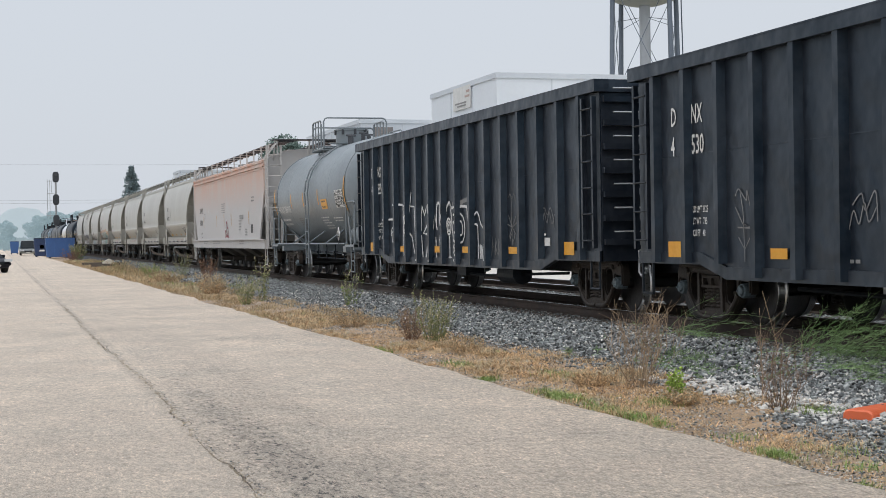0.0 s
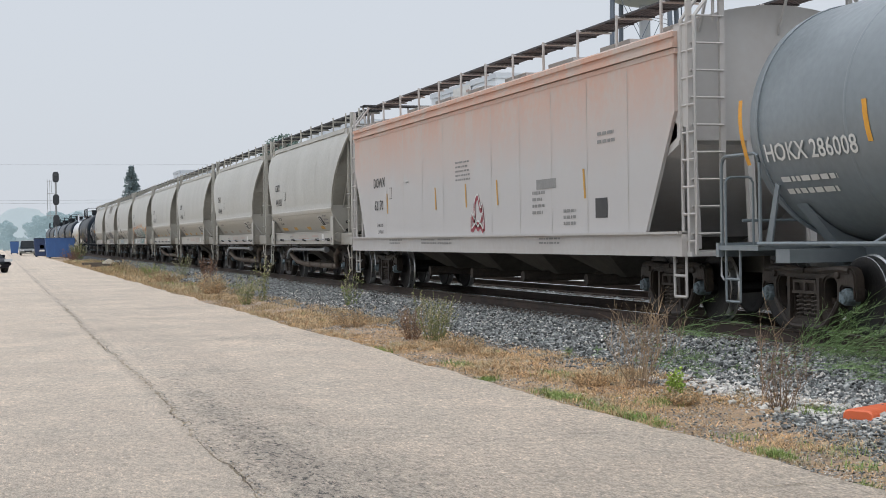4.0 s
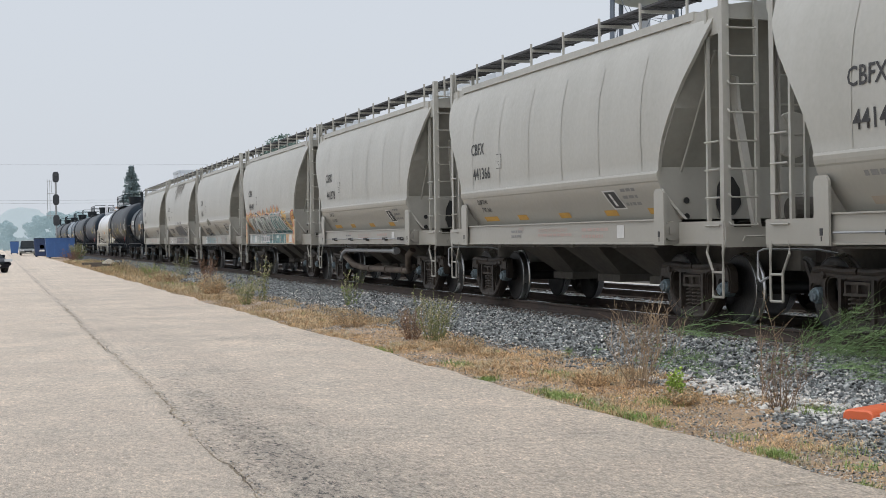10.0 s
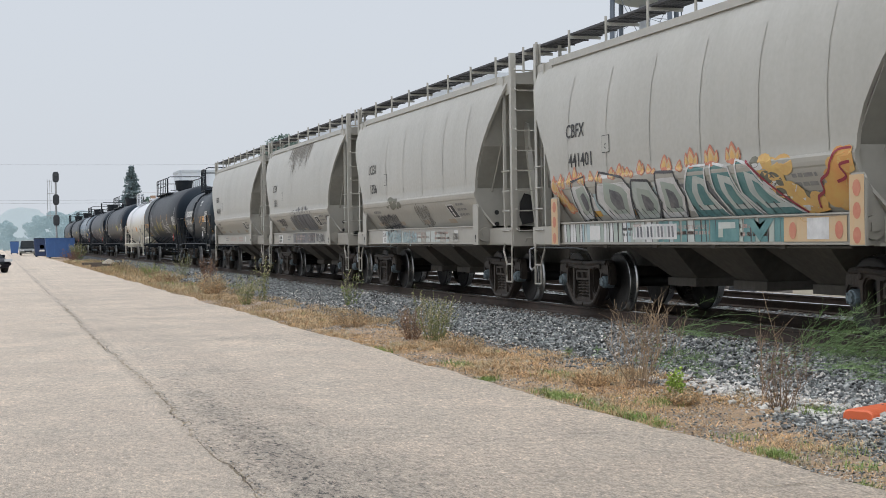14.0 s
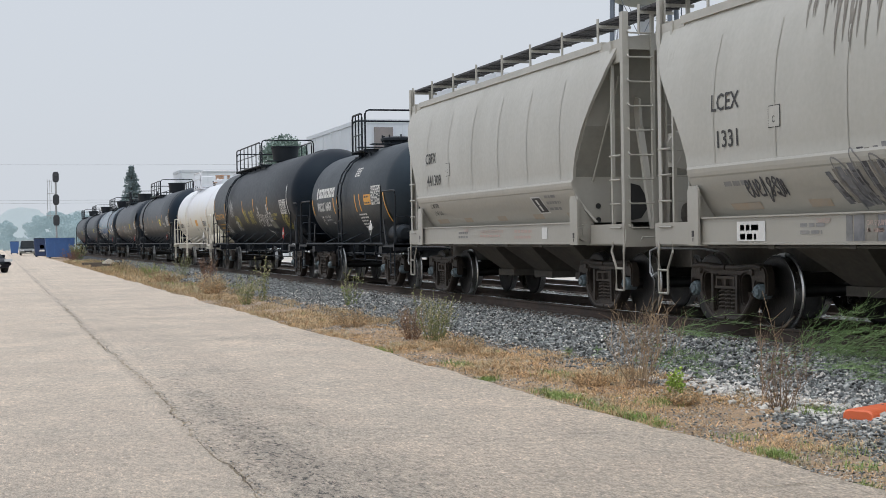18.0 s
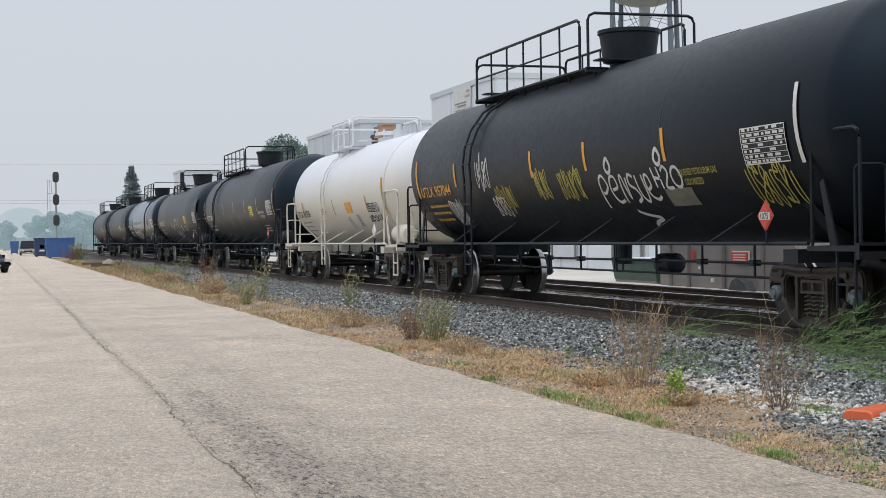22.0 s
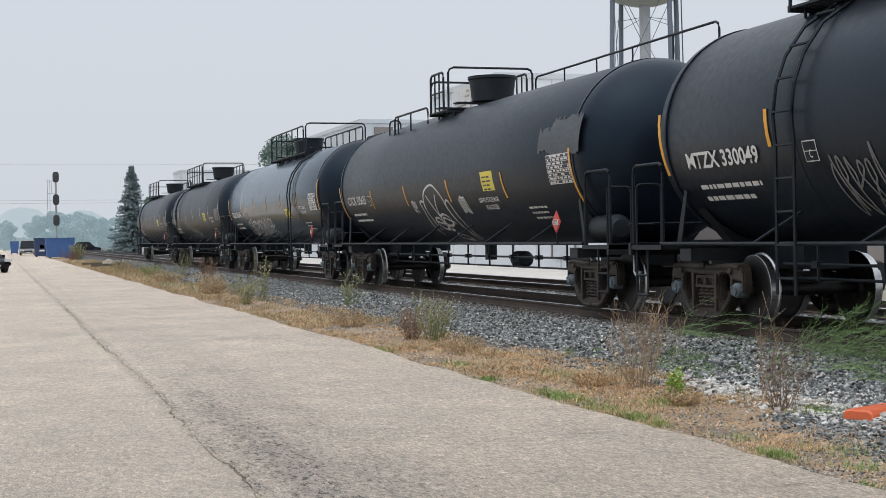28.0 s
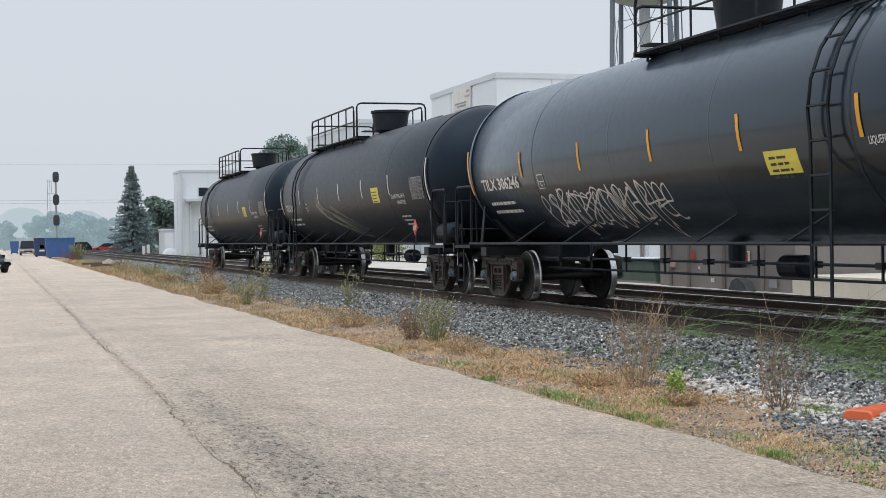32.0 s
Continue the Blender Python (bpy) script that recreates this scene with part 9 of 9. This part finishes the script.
ICF = np.array([(0, 1, 2), (0, 2, 3), (0, 3, 4), (0, 4, 5), (0, 5, 1), (1, 6, 2), (2, 7, 3), (3, 8, 4), (4, 9, 5), (5, 10, 1), (6, 7, 2), (7, 8, 3), (8, 9, 4), (9, 10, 5), (10, 6, 1), (11, 7, 6), (11, 8, 7), (11, 9, 8), (11, 10, 9), (11, 6, 10)])


def stones(name, x, y, z, r, mat, label):
    n = len(x)
    v = ICO[None] * rng.uniform(0.42, 1.35, (n, 12, 1)) * (r * rng.uniform(0.65, 1.3, n))[:, None, None]
    v = v * rng.uniform(0.6, 1.2, (n, 1, 3))
    a = rng.uniform(0, math.tau, n)
    c, s = np.cos(a)[:, None], np.sin(a)[:, None]
    v = np.stack([v[..., 0] * c - v[..., 1] * s, v[..., 0] * s + v[..., 1] * c, v[..., 2] * 0.8], -1)
    v += np.stack([x, y, z], -1)[:, None]
    f = ICF[None] + (np.arange(n) * 12)[:, None, None]
    return tagged(bulk(name, v.reshape(-1, 3), f.reshape(-1, 3), mat), label, "stones", "", "stuff")


def scatter(n, x0, x1, y0, y1, power=1.0):
    return rng.uniform(x0, x1, n), y0 + (y1 - y0) * rng.uniform(0, 1, n) ** power


x, y = scatter(52000, -3.1, -0.86, 8.8, 48, 1.5)
z = np.array([bed_z(a, b) for a, b in zip(x, y)])
stones("ballast_stones", x, y, z + 0.006 + rng.uniform(-0.012, 0.026, len(x)), 0.027, "stone", "loose grey crushed stone along the track")
x, y = scatter(5200, -3.6, -3.05, 9.5, 46, 1.3)
z = np.array([max(verge_z(a, b), bed_z(a, b)) for a, b in zip(x, y)])
stones("ballast_stones", x, y, z + 0.006, 0.024, "stone", "stray grey stones rolled down to the verge")
x, y = scatter(9000, -3.2, -0.86, 48, 110, 1.2)
z = np.array([bed_z(a, b) for a, b in zip(x, y)])
stones("ballast_stones", x, y, z + 0.012, 0.06, "stone", "grey crushed stone farther along the track")
x, y = scatter(5000, 0.86, 2.7, 18, 45, 1.2)
stones("ballast_stones", x, y, np.full(len(x), RAIL - 0.19), 0.045, "stone", "grey crushed stone between the two tracks")
x, y = scatter(3600, -0.70, 0.70, 18, 45, 1.2)
stones("ballast_stones", x, y, np.full(len(x), RAIL - 0.20), 0.045, "stone", "grey crushed stone between the rails")
x, y = scatter(5200, -1.30, -0.86, 9, 50, 1.4)
z = np.array([bed_z(a, b) for a, b in zip(x, y)])
stones("rusty_ballast", x, y, z + 0.022 + rng.uniform(-0.01, 0.012, len(x)), 0.025, "rust_stone", "rust-browned stones at the foot of the rail")
k = 3600
x = rng.normal(-3.05, 0.33, k)
y = rng.uniform(8.4, 14.6, k)
ok = (x > -4.2) & (x < -2.3) & (rng.uniform(0, 1, k) < 0.95 - 0.7 * np.abs(x + 3.05) - 0.16 * np.abs(y - 11.8))
x, y = x[ok], y[ok]
z = np.array([max(verge_z(a, b), bed_z(a, b)) for a, b in zip(x, y)])
stones("pale_gravel", x, y, z + 0.012, 0.030, "pale_stone", "pale limestone gravel at the foot of the ballast")
x, y = scatter(2300, -3.2, -0.9, 9, 40, 1.4)
z = np.array([bed_z(a, b) for a, b in zip(x, y)])
stones("pale_gravel", x, y, z + 0.03, 0.022, "pale_stone", "single pale stones among the grey ballast")
x, y = scatter(9000, -4.95, -3.2, 7.5, 40, 1.3)
z = np.array([verge_z(a, b) for a, b in zip(x, y)])
stones("verge_gravel", x, y, z, 0.010, "pale_stone", "fine gravel scattered on the verge")
y = 8.5 + 30 * rng.uniform(0, 1, 420) ** 1.4
x = np.array([joint(b) for b in y]) + rng.normal(0.01, 0.022, len(y))
stones("joint_crumbs", x, y, np.full(len(x), 0.0), 0.0085, "tan_stone", "pale crumbs of broken paving along the joint")
y = 8.5 + 28 * rng.uniform(0, 1, 260) ** 1.5
x = np.array([joint(b) for b in y]) + rng.normal(0.03, 0.03, len(y))
stones("joint_crumbs", x, y, np.full(len(x), 0.0), 0.0065, "stone", "dark grit along the joint")
x, y = scatter(4200, -4.25, -2.9, 8.3, 11.3)
ok = x > -4.1 + 0.14 * (y - 9.5) + rng.normal(0, 0.12, len(x))
x, y = x[ok], y[ok]
z = np.array([max(verge_z(a, b), bed_z(a, b)) for a, b in zip(x, y)])
stones("dark_gravel", x, y, z + 0.008, 0.019, "stone", "dark gravel spread over the verge")
x = rng.normal(-3.0, 0.35, 900)
y = rng.uniform(8.6, 10.0, 900)
z = np.array([max(verge_z(a, b), bed_z(a, b)) for a, b in zip(x, y)])
stones("dark_gravel", x, y, z + 0.05 * np.clip(1 - np.abs(x + 3.0) / 0.6, 0, 1) + 0.02, 0.028, "stone", "small heap of dark gravel")


def blades(name, x, y, z, h, mat, label, wide=0.004, lean=0.8, way=None):
    """Grass: bent two-piece blades; way turns a clump's blades one way."""
    n = len(x)
    a = rng.uniform(0, math.tau, n) if way is None else way + rng.normal(scale=0.9, size=n)
    hh = h * rng.uniform(0.35, 1.3, n)
    l = hh * lean * rng.uniform(0.3, 1.5, n)
    w = wide * rng.uniform(0.6, 1.4, n)
    c, s = np.cos(a), np.sin(a)
    base = np.stack([x, y, z - 0.004], -1)
    side = np.stack([-s, c, np.zeros(n)], -1) * w[:, None]
    mid = base + np.stack([c * l * 0.35, s * l * 0.35, hh * 0.62], -1)
    tip = base + np.stack([c * l, s * l, hh * rng.uniform(0.55, 1.0, n)], -1)
    v = np.stack([base - side, base + side, mid + side * 0.7, mid - side * 0.7, tip], 1).reshape(-1, 3)
    i = np.arange(n) * 5
    me = bpy.data.meshes.new(name)
    f = [(q, q + 1, q + 2, q + 3) for q in i.tolist()] + [(q + 3, q + 2, q + 4) for q in i.tolist()]
    me.from_pydata(v.tolist(), [], f)
    me.materials.append(M[mat])
    return tagged(new(name, me), label, "grass", "", "stuff")


def patchy(a, b):
    return noise.noise((a * 1.1, b * 0.5, 2.2)) + 0.6 * noise.noise((a * 3.2, b * 2.1, 8.2))


def sward(name, n, per, x0, x1, y0, y1, spread, h, mat, label, power=1.3, cut=0.0, wide=0.004, lean=0.9):
    """Clumps of grass, each with its own height and lie, where the patches are."""
    cx, cy = scatter(n, x0, x1, y0, y1, power)
    d = np.array([patchy(a, b) for a, b in zip(cx, cy)])
    # gravel and bare soil near the dumped kerb keep the grass thin
    bare = np.where(cy < 11.1, np.where(cx > -4.2 + 0.12 * (cy - 9.5), 0.88, 0.45), 0.0)
    ok = (d > cut) & (rng.uniform(0, 1, len(cx)) >= bare)
    cx, cy, d = cx[ok], cy[ok], d[ok]
    m = len(cx)
    ch = h * rng.uniform(0.3, 1.0, m) ** 1.4 * (0.6 + np.clip(d - cut, 0, 1))
    cw = rng.uniform(0, math.tau, m)
    x = np.repeat(cx, per) + rng.normal(scale=spread, size=m * per)
    y = np.repeat(cy, per) + rng.normal(scale=spread * 1.3, size=m * per)
    hh, ww = np.repeat(ch, per), np.repeat(cw, per)
    ok = x > np.array([edge(b) for b in y]) + 0.02
    x, y, hh, ww = x[ok], y[ok], hh[ok], ww[ok]
    z = np.array([max(verge_z(a, b), bed_z(a, b)) for a, b in zip(x, y)])
    return blades(name, x, y, z, hh, mat, label, wide, lean, ww)


sward("dry_grass", 3500, 32, -4.9, -3.15, 9.6, 30, 0.06, 0.07, "dry_grass", "burnt tan grass lying in patches on the verge", 1.3, -0.12, 0.003, 1.5)
sward("straw", 1300, 26, -4.85, -3.2, 9.0, 30, 0.06, 0.12, "lichen", "pale straw among the burnt grass", 1.3, 0.12, 0.0025, 1.6)
sward("dead_stems", 380, 24, -4.9, -3.2, 9.6, 36, 0.055, 0.075, "dead_twig", "dark brown dead stems among the burnt grass", 1.3, 0.05, 0.003, 1.2)
sward("dry_grass", 1700, 26, -4.95, -3.1, 26, 60, 0.12, 0.085, "far_straw", "dry grass along the verge", 1.0, -0.45, 0.006, 0.9)
sward("dry_grass", 1300, 24, -4.95, -2.8, 58, 128, 0.22, 0.19, "far_straw", "tall dry grass along the far verge", 1.0, -0.5, 0.012, 0.6)
sward("straw", 500, 22, -4.7, -2.8, 40, 128, 0.2, 0.30, "lichen", "pale seed stalks along the far verge", 1.0, 0.0, 0.009, 0.5)
sward("green_grass", 200, 18, -4.9, -3.2, 9, 58, 0.05, 0.09, "green_grass", "thin green grass among the dry", 1.2, 0.15, 0.003, 0.9)
sward("green_grass", 380, 22, -4.4, -2.7, 46, 128, 0.22, 0.24, "green_grass", "green grass along the far verge", 1.0, 0.05, 0.011, 0.6)
tx, ty = [], []
for cx, cy, sx, sy, n in ((-4.86, 15.7, 0.06, 0.10, 150), (-4.74, 13.7, 0.07, 0.36, 520), (-4.80, 11.95, 0.06, 0.42, 460), (-4.74, 9.5, 0.05, 0.13, 260), (-4.93, 8.05, 0.03, 0.05, 80), (-4.5, 8.7, 0.10, 0.10, 60), (-4.2, 9.4, 0.10, 0.10, 50), (-4.55, 10.4, 0.08, 0.12, 50), (-4.0, 15.6, 0.12, 0.3, 160), (-4.6, 17.6, 0.1, 0.3, 180), (-3.35, 11.15, 0.10, 0.18, 260), (-4.9, 20.6, 0.08, 0.25, 260), (-4.2, 12.5, 0.12, 0.16, 200)):
    tx.append(rng.normal(cx, sx, int(n * 1.5)))
    ty.append(rng.normal(cy, sy, int(n * 1.5)))
tx, ty = np.concatenate(tx), np.concatenate(ty)
ok = tx > np.array([edge(b) for b in ty])
tx, ty = tx[ok], ty[ok]
sward("dead_litter", 3000, 16, -4.85, -3.2, 7.8, 24, 0.09, 0.028, "dry_grass", "flat dead stems lying on the verge", 1.3, -1.5, 0.0028, 3.5)
blades("green_tufts", tx, ty, np.array([verge_z(a, b) for a, b in zip(tx, ty)]), 0.072, "green_grass", "low green tufts at the pavement edge", 0.0032, 1.1)
k = 11000
x, y = scatter(k, -4.9, -3.2, 7.6, 30, 1.4)
z = np.array([verge_z(a, b) for a, b in zip(x, y)])
stones("verge_gravel", x, y, z + 0.001, 0.0115, "stone", "dark crumbs of stone on the verge")


def weed(name, x, y, h, r, stems, mats, label, seed, leaf=0.05, per=26, lean=0.25, twig=0.004, z=None, forks=3, tilt=(0, 0), heads=None):
    """A weed: thin branching stems, small leaves along them, and seed heads at their tops."""
    rnd = random.Random(seed)
    g = np.random.default_rng(seed)
    t = thing(name, pose(x, y, (max(verge_z(x, y), bed_z(x, y)) if z is None else z) - 0.01), label, "weed", "weeds on the verge")
    bm = B()
    P, top = [], []
    for k in range(stems):
        a = rnd.uniform(0, math.tau)
        d = r * rnd.uniform(0.1, 1) ** 0.7
        hh = h * rnd.uniform(0.45, 1.05)
        p0 = Vector((math.cos(a) * d * 0.35, math.sin(a) * d * 0.35, 0))
        p2 = Vector((math.cos(a) * d + tilt[0] * hh, math.sin(a) * d + tilt[1] * hh, hh))
        p1 = (p0 + p2) / 2 + Vector((rnd.uniform(-1, 1), rnd.uniform(-1, 1), 0)) * lean * 0.25 * hh + Vector((-tilt[0], -tilt[1], 0)) * hh * 0.18
        rod(bm, [p0, p1, p2], twig, 3, r2=twig * 0.45)
        top += [p1.lerp(p2, rnd.uniform(0.6, 1.0)) for _ in range(8)]
        for j in range(forks):
            f = rnd.uniform(0.35, 0.95)
            q0 = p0.lerp(p1, f * 2) if f < 0.5 else p1.lerp(p2, f * 2 - 1)
            q1 = q0 + Vector((rnd.uniform(-1, 1) * 0.5 + tilt[0], rnd.uniform(-1, 1) * 0.5 + tilt[1], rnd.uniform(0.2, 1))).normalized() * hh * rnd.uniform(0.12, 0.3)
            rod(bm, [q0, q1], twig * 0.6, 3, r2=twig * 0.3)
            top += [q0.lerp(q1, rnd.uniform(0.7, 1.0)) for _ in range(3)]
            if per:
                P += [q0.lerp(q1, rnd.random()) for _ in range(per // 4)]
        if per:
            P += [(p0.lerp(p1, f * 2) if f < 0.5 else p1.lerp(p2, f * 2 - 1)) for f in (rnd.uniform(0.1, 1) ** 1.3 for _ in range(per))]
    ob = part("stalk_tangle", fix(bm), mats[0], t)
    tagged(ob, "", "", "", "stuff")
    if P:
        q = np.array([tuple(v) for v in P]) + g.normal(scale=leaf * 0.35, size=(len(P), 3))
        tagged(leaves("foliage", q, leaf, mats[1], t, -0.4, seed), "", "", "", "stuff")
    if heads:
        q = np.array([tuple(v) for v in top]) + g.normal(scale=leaf * 0.2, size=(len(top), 3))
        tagged(leaves("seed_fluff", q, leaf * 0.8, heads, t, -0.4, seed + 1), "", "", "", "stuff")
    return t


def fronds(name, x, y, z, n, length, rise, label, seed, spread=(0.25, 0.5), twigs=10, mat="rush", hair_w=0.0022):
    """Long thin stems arching over along the track, each set with fine needle-like twigs."""
    rnd = random.Random(seed)
    t = thing(name, pose(x, y, z), label, "weed", "weeds on the verge")
    bm = B()

    def hair(a, b, w):
        d = (b - a).normalized()
        for s in (d.cross(Vector((0, 0, 1))), d.cross(Vector((1, 0, 0)))):
            if s.length > 0.1:
                s = s.normalized() * w
                bm.faces.new([bm.verts.new(q) for q in (a - s, a + s, b)])

    for k in range(n):
        p = Vector((rnd.gauss(0, spread[0]), rnd.gauss(0, spread[1]), 0))
        L = length * rnd.uniform(0.5, 1.1)
        up = radians(rnd.triangular(rise[0], rise[1], rise[0] + 6))
        yaw = radians(rnd.gauss(-90, 16))
        pts, step = [p.copy()], L / 9
        for i in range(9):
            d = Vector((math.cos(yaw) * math.cos(up), math.sin(yaw) * math.cos(up), math.sin(up)))
            p = p + d * step
            p.z = max(p.z, 0.01)
            pts.append(p.copy())
            up -= radians(rnd.uniform(1.5, 6.5))
            yaw += radians(rnd.gauss(0, 4))
        rod(bm, pts, 0.0035, 3, r2=0.0012)
        for j in range(twigs):
            f = rnd.uniform(0.25, 0.98) * 9
            i = int(f)
            q = pts[i].lerp(pts[i + 1], f - i)
            d = (pts[i + 1] - pts[i]).normalized()
            e = (d * rnd.uniform(0.7, 1.4) + Vector((rnd.uniform(-1, 1), rnd.uniform(-1, 1), rnd.uniform(-0.4, 0.9))) * 0.6).normalized()
            b = q + e * rnd.uniform(0.10, 0.26) * (1.2 - 0.07 * i)
            hair(q, b, hair_w)
            for _ in range(3):
                c = q.lerp(b, rnd.uniform(0.3, 0.9))
                hair(c, c + (e + Vector((rnd.uniform(-1, 1), rnd.uniform(-1, 1), rnd.uniform(-0.6, 1))) * 0.7).normalized() * rnd.uniform(0.04, 0.09), hair_w * 0.8)
    tagged(part("frond_tangle", bm, mat, t), "", "", "", "stuff")
    return t


weed("dead_shrub", -3.8, 13.9, 0.90, 0.36, 42, ("dead_twig", "dead_twig"), "dead tan shrub with bare crooked stalks", 1, 0.02, 3, 0.9, 0.0038, forks=7)
weed("dead_shrub", -3.48, 11.55, 0.72, 0.34, 34, ("dead_bark", "dead_bark"), "dead brown shrub of thin tangled stalks", 2, 0.018, 3, 1.0, 0.0032, forks=8, tilt=(0.0, -0.12))
weed("dry_stalk", -3.42, 12.0, 1.25, 0.05, 3, ("dead_twig", "dead_twig"), "tall dry stalk standing alone", 3, 0.02, 2, 0.5, 0.0045, forks=6)
weed("flowering_weed", -3.75, 21.4, 0.74, 0.46, 60, ("weed", "weed"), "tall green weed with pale seed heads", 4, 0.028, 9, 0.2, 0.0035, heads="lichen")
weed("brown_weed", -3.97, 22.0, 0.50, 0.28, 50, ("russet", "dead_twig"), "dry brown weed beside a green one", 5, 0.026, 10, twig=0.0035, heads="dead_twig")
weed("brown_weed", -4.05, 19.2, 0.26, 0.40, 50, ("dead_twig", "dry_grass"), "low straw-coloured weed on the verge", 51, 0.022, 8, twig=0.003, heads="lichen")
weed("brown_weed", -4.1, 25.5, 0.38, 0.5, 60, ("dead_twig", "dry_grass"), "low straw-coloured weed on the verge", 52, 0.026, 8, twig=0.004, heads="lichen")
weed("flowering_weed", -2.72, 31.4, 0.75, 0.35, 22, ("weed", "green_grass"), "thin green weed with seed heads on the ballast", 6, 0.035, 8, twig=0.004, heads="lichen")
weed("green_weed", -4.3, 36.0, 0.75, 0.35, 40, ("weed", "weed"), "leafy green weed on the verge", 7, 0.034, 9, heads="lichen")
weed("green_weed", -3.6, 37.5, 1.25, 0.25, 12, ("weed", "weed"), "tall leafy weed against the train", 8, 0.05, 12, heads="lichen")
weed("mixed_weed", -4.0, 44, 0.62, 0.6, 60, ("dead_twig", "dry_grass"), "tan weeds gone to seed on the verge", 53, 0.045, 10, heads="lichen")
weed("russet_weed", -2.85, 53, 0.95, 0.4, 34, ("russet", "russet"), "rust-red dock weed on the ballast", 9, 0.034, 18, heads="dead_twig")
weed("green_weed", -2.6, 63, 0.95, 0.5, 30, ("weed", "weed"), "leafy green weed beside the rails", 10, 0.031, 11, heads="lichen")
weed("mixed_weed", -3.4, 68, 0.6, 0.8, 44, ("weed", "green_grass"), "mixed tall weeds on the verge", 11, 0.040, 15, heads="lichen")
weed("mixed_weed", -3.9, 58, 0.48, 0.7, 44, ("russet", "far_straw"), "dry tall weeds on the verge", 12, 0.031, 15, heads="lichen")
weed("mixed_weed", -3.4, 83, 0.6, 1.0, 50, ("weed", "far_straw"), "mixed tall weeds on the far verge", 13, 0.046, 15, heads="lichen")
weed("russet_weed", -4.1, 128, 1.0, 1.1, 44, ("russet", "russet"), "rust-red weeds at the end of the verge", 14, 0.068, 18)
weed("green_weed", -3.1, 136, 1.45, 0.9, 44, ("weed", "weed"), "tall green weeds by the dumpster", 15, 0.081, 23, heads="lichen")
weed("lime_weed", -4.02, 12.6, 0.31, 0.10, 20, ("weed", "lime"), "lime-green leafy tuft on the verge", 16, 0.03, 26, 0.2, 0.0025)
weed("brown_weed", -4.1, 12.25, 0.17, 0.24, 60, ("dead_twig", "dry_grass"), "dry brown weed round a green tuft", 17, 0.022, 12, twig=0.0025, heads="lichen")
weed("brown_weed", -4.15, 14.4, 0.16, 0.30, 60, ("dead_twig", "dry_grass"), "low orange-brown dead weed on the verge", 54, 0.02, 12, twig=0.0025)
fronds("feathery_weed", -1.55, 14.0, 0.19, 62, 1.75, (14, 52), "feathery green weed arching over the ballast", 18, (0.22, 0.4), 12)
fronds("feathery_weed", -1.75, 12.9, 0.15, 95, 1.3, (4, 34), "dense feathery green weed on the ballast", 19, (0.3, 0.55), 14)
fronds("feathery_weed", -1.4, 18.0, 0.2, 26, 1.7, (6, 38), "sparse feathery weed before the rail", 20, (0.15, 0.35), 9)
fronds("feathery_weed", -1.95, 15.6, 0.14, 70, 0.85, (1, 20), "thin feathery weed lying over the stones", 21, (0.42, 1.1), 11, "rush", 0.0042)
fronds("feathery_weed", -2.45, 15.0, 0.10, 45, 0.75, (1, 18), "thin green weed creeping over the ballast", 23, (0.3, 1.0), 12, "rush", 0.0042)
weed("dead_branch", -2.2, 16.4, 0.75, 0.2, 5, ("dead_twig", "dead_twig"), "pale dead stalk before the rail", 22, 0.02, 2, 0.8, 0.0045, 0.12, 6)

# ---------------------------------------------------------------- sleepers
bm = B()
box(bm, -1.3, 1.3, -0.115, 0.115, RAIL - 0.35, RAIL - 0.172)
bmesh.ops.bevel(bm, geom=list(bm.edges), offset=0.012, segments=1, affect="EDGES")
first_tie = part("sleeper", fix(bm), "tie", track_1)
first_tie.location.y = 10.0
for i in range(1, 300):
    o = new("sleeper", first_tie.data)
    o.parent = track_1
    o.location = (0.02 * math.sin(i * 7.7), 10.0 + 0.53 * i, 0.01 * math.sin(i * 3.1))
for i in range(150):
    o = new("sleeper", first_tie.data)
    o.parent = track_2
    o.location = (TRACK_2 + 0.02 * math.sin(i * 5.1), 18.0 + 0.53 * i, 0.01 * math.sin(i * 2.1))


# ---------------------------------------------------------------- movement
def gone(t):
    """Metres that the train has rolled towards the camera at t seconds, from its place at 16 s."""
    q = t - 16.0
    return 7.54113 * q + 0.00488449 * q ** 2 + 0.00019991 * q ** 3 - 2.30865e-5 * q ** 4


def motions():
    for car, u in CARS:
        walk(car, [(t, pose(0, u - gone(t), RAIL)) for t in range(0, 33)])
    for v, y, way, t0, x0 in CROSSING:
        walk(v, [(t, pose(x0 + way * 8.5 * (t - t0), y, 0, 0, 0, 90 if way > 0 else -90)) for t in range(0, 33, 4)])
    turn = [(k / 15, -math.degrees((gone(k / 15) - gone(0)) / 0.457)) for k in range(481)]
    for w, a in WHEELS:
        walk(w, [(t, pose(0, a, 0.457, -r)) for t, r in turn])


motions()
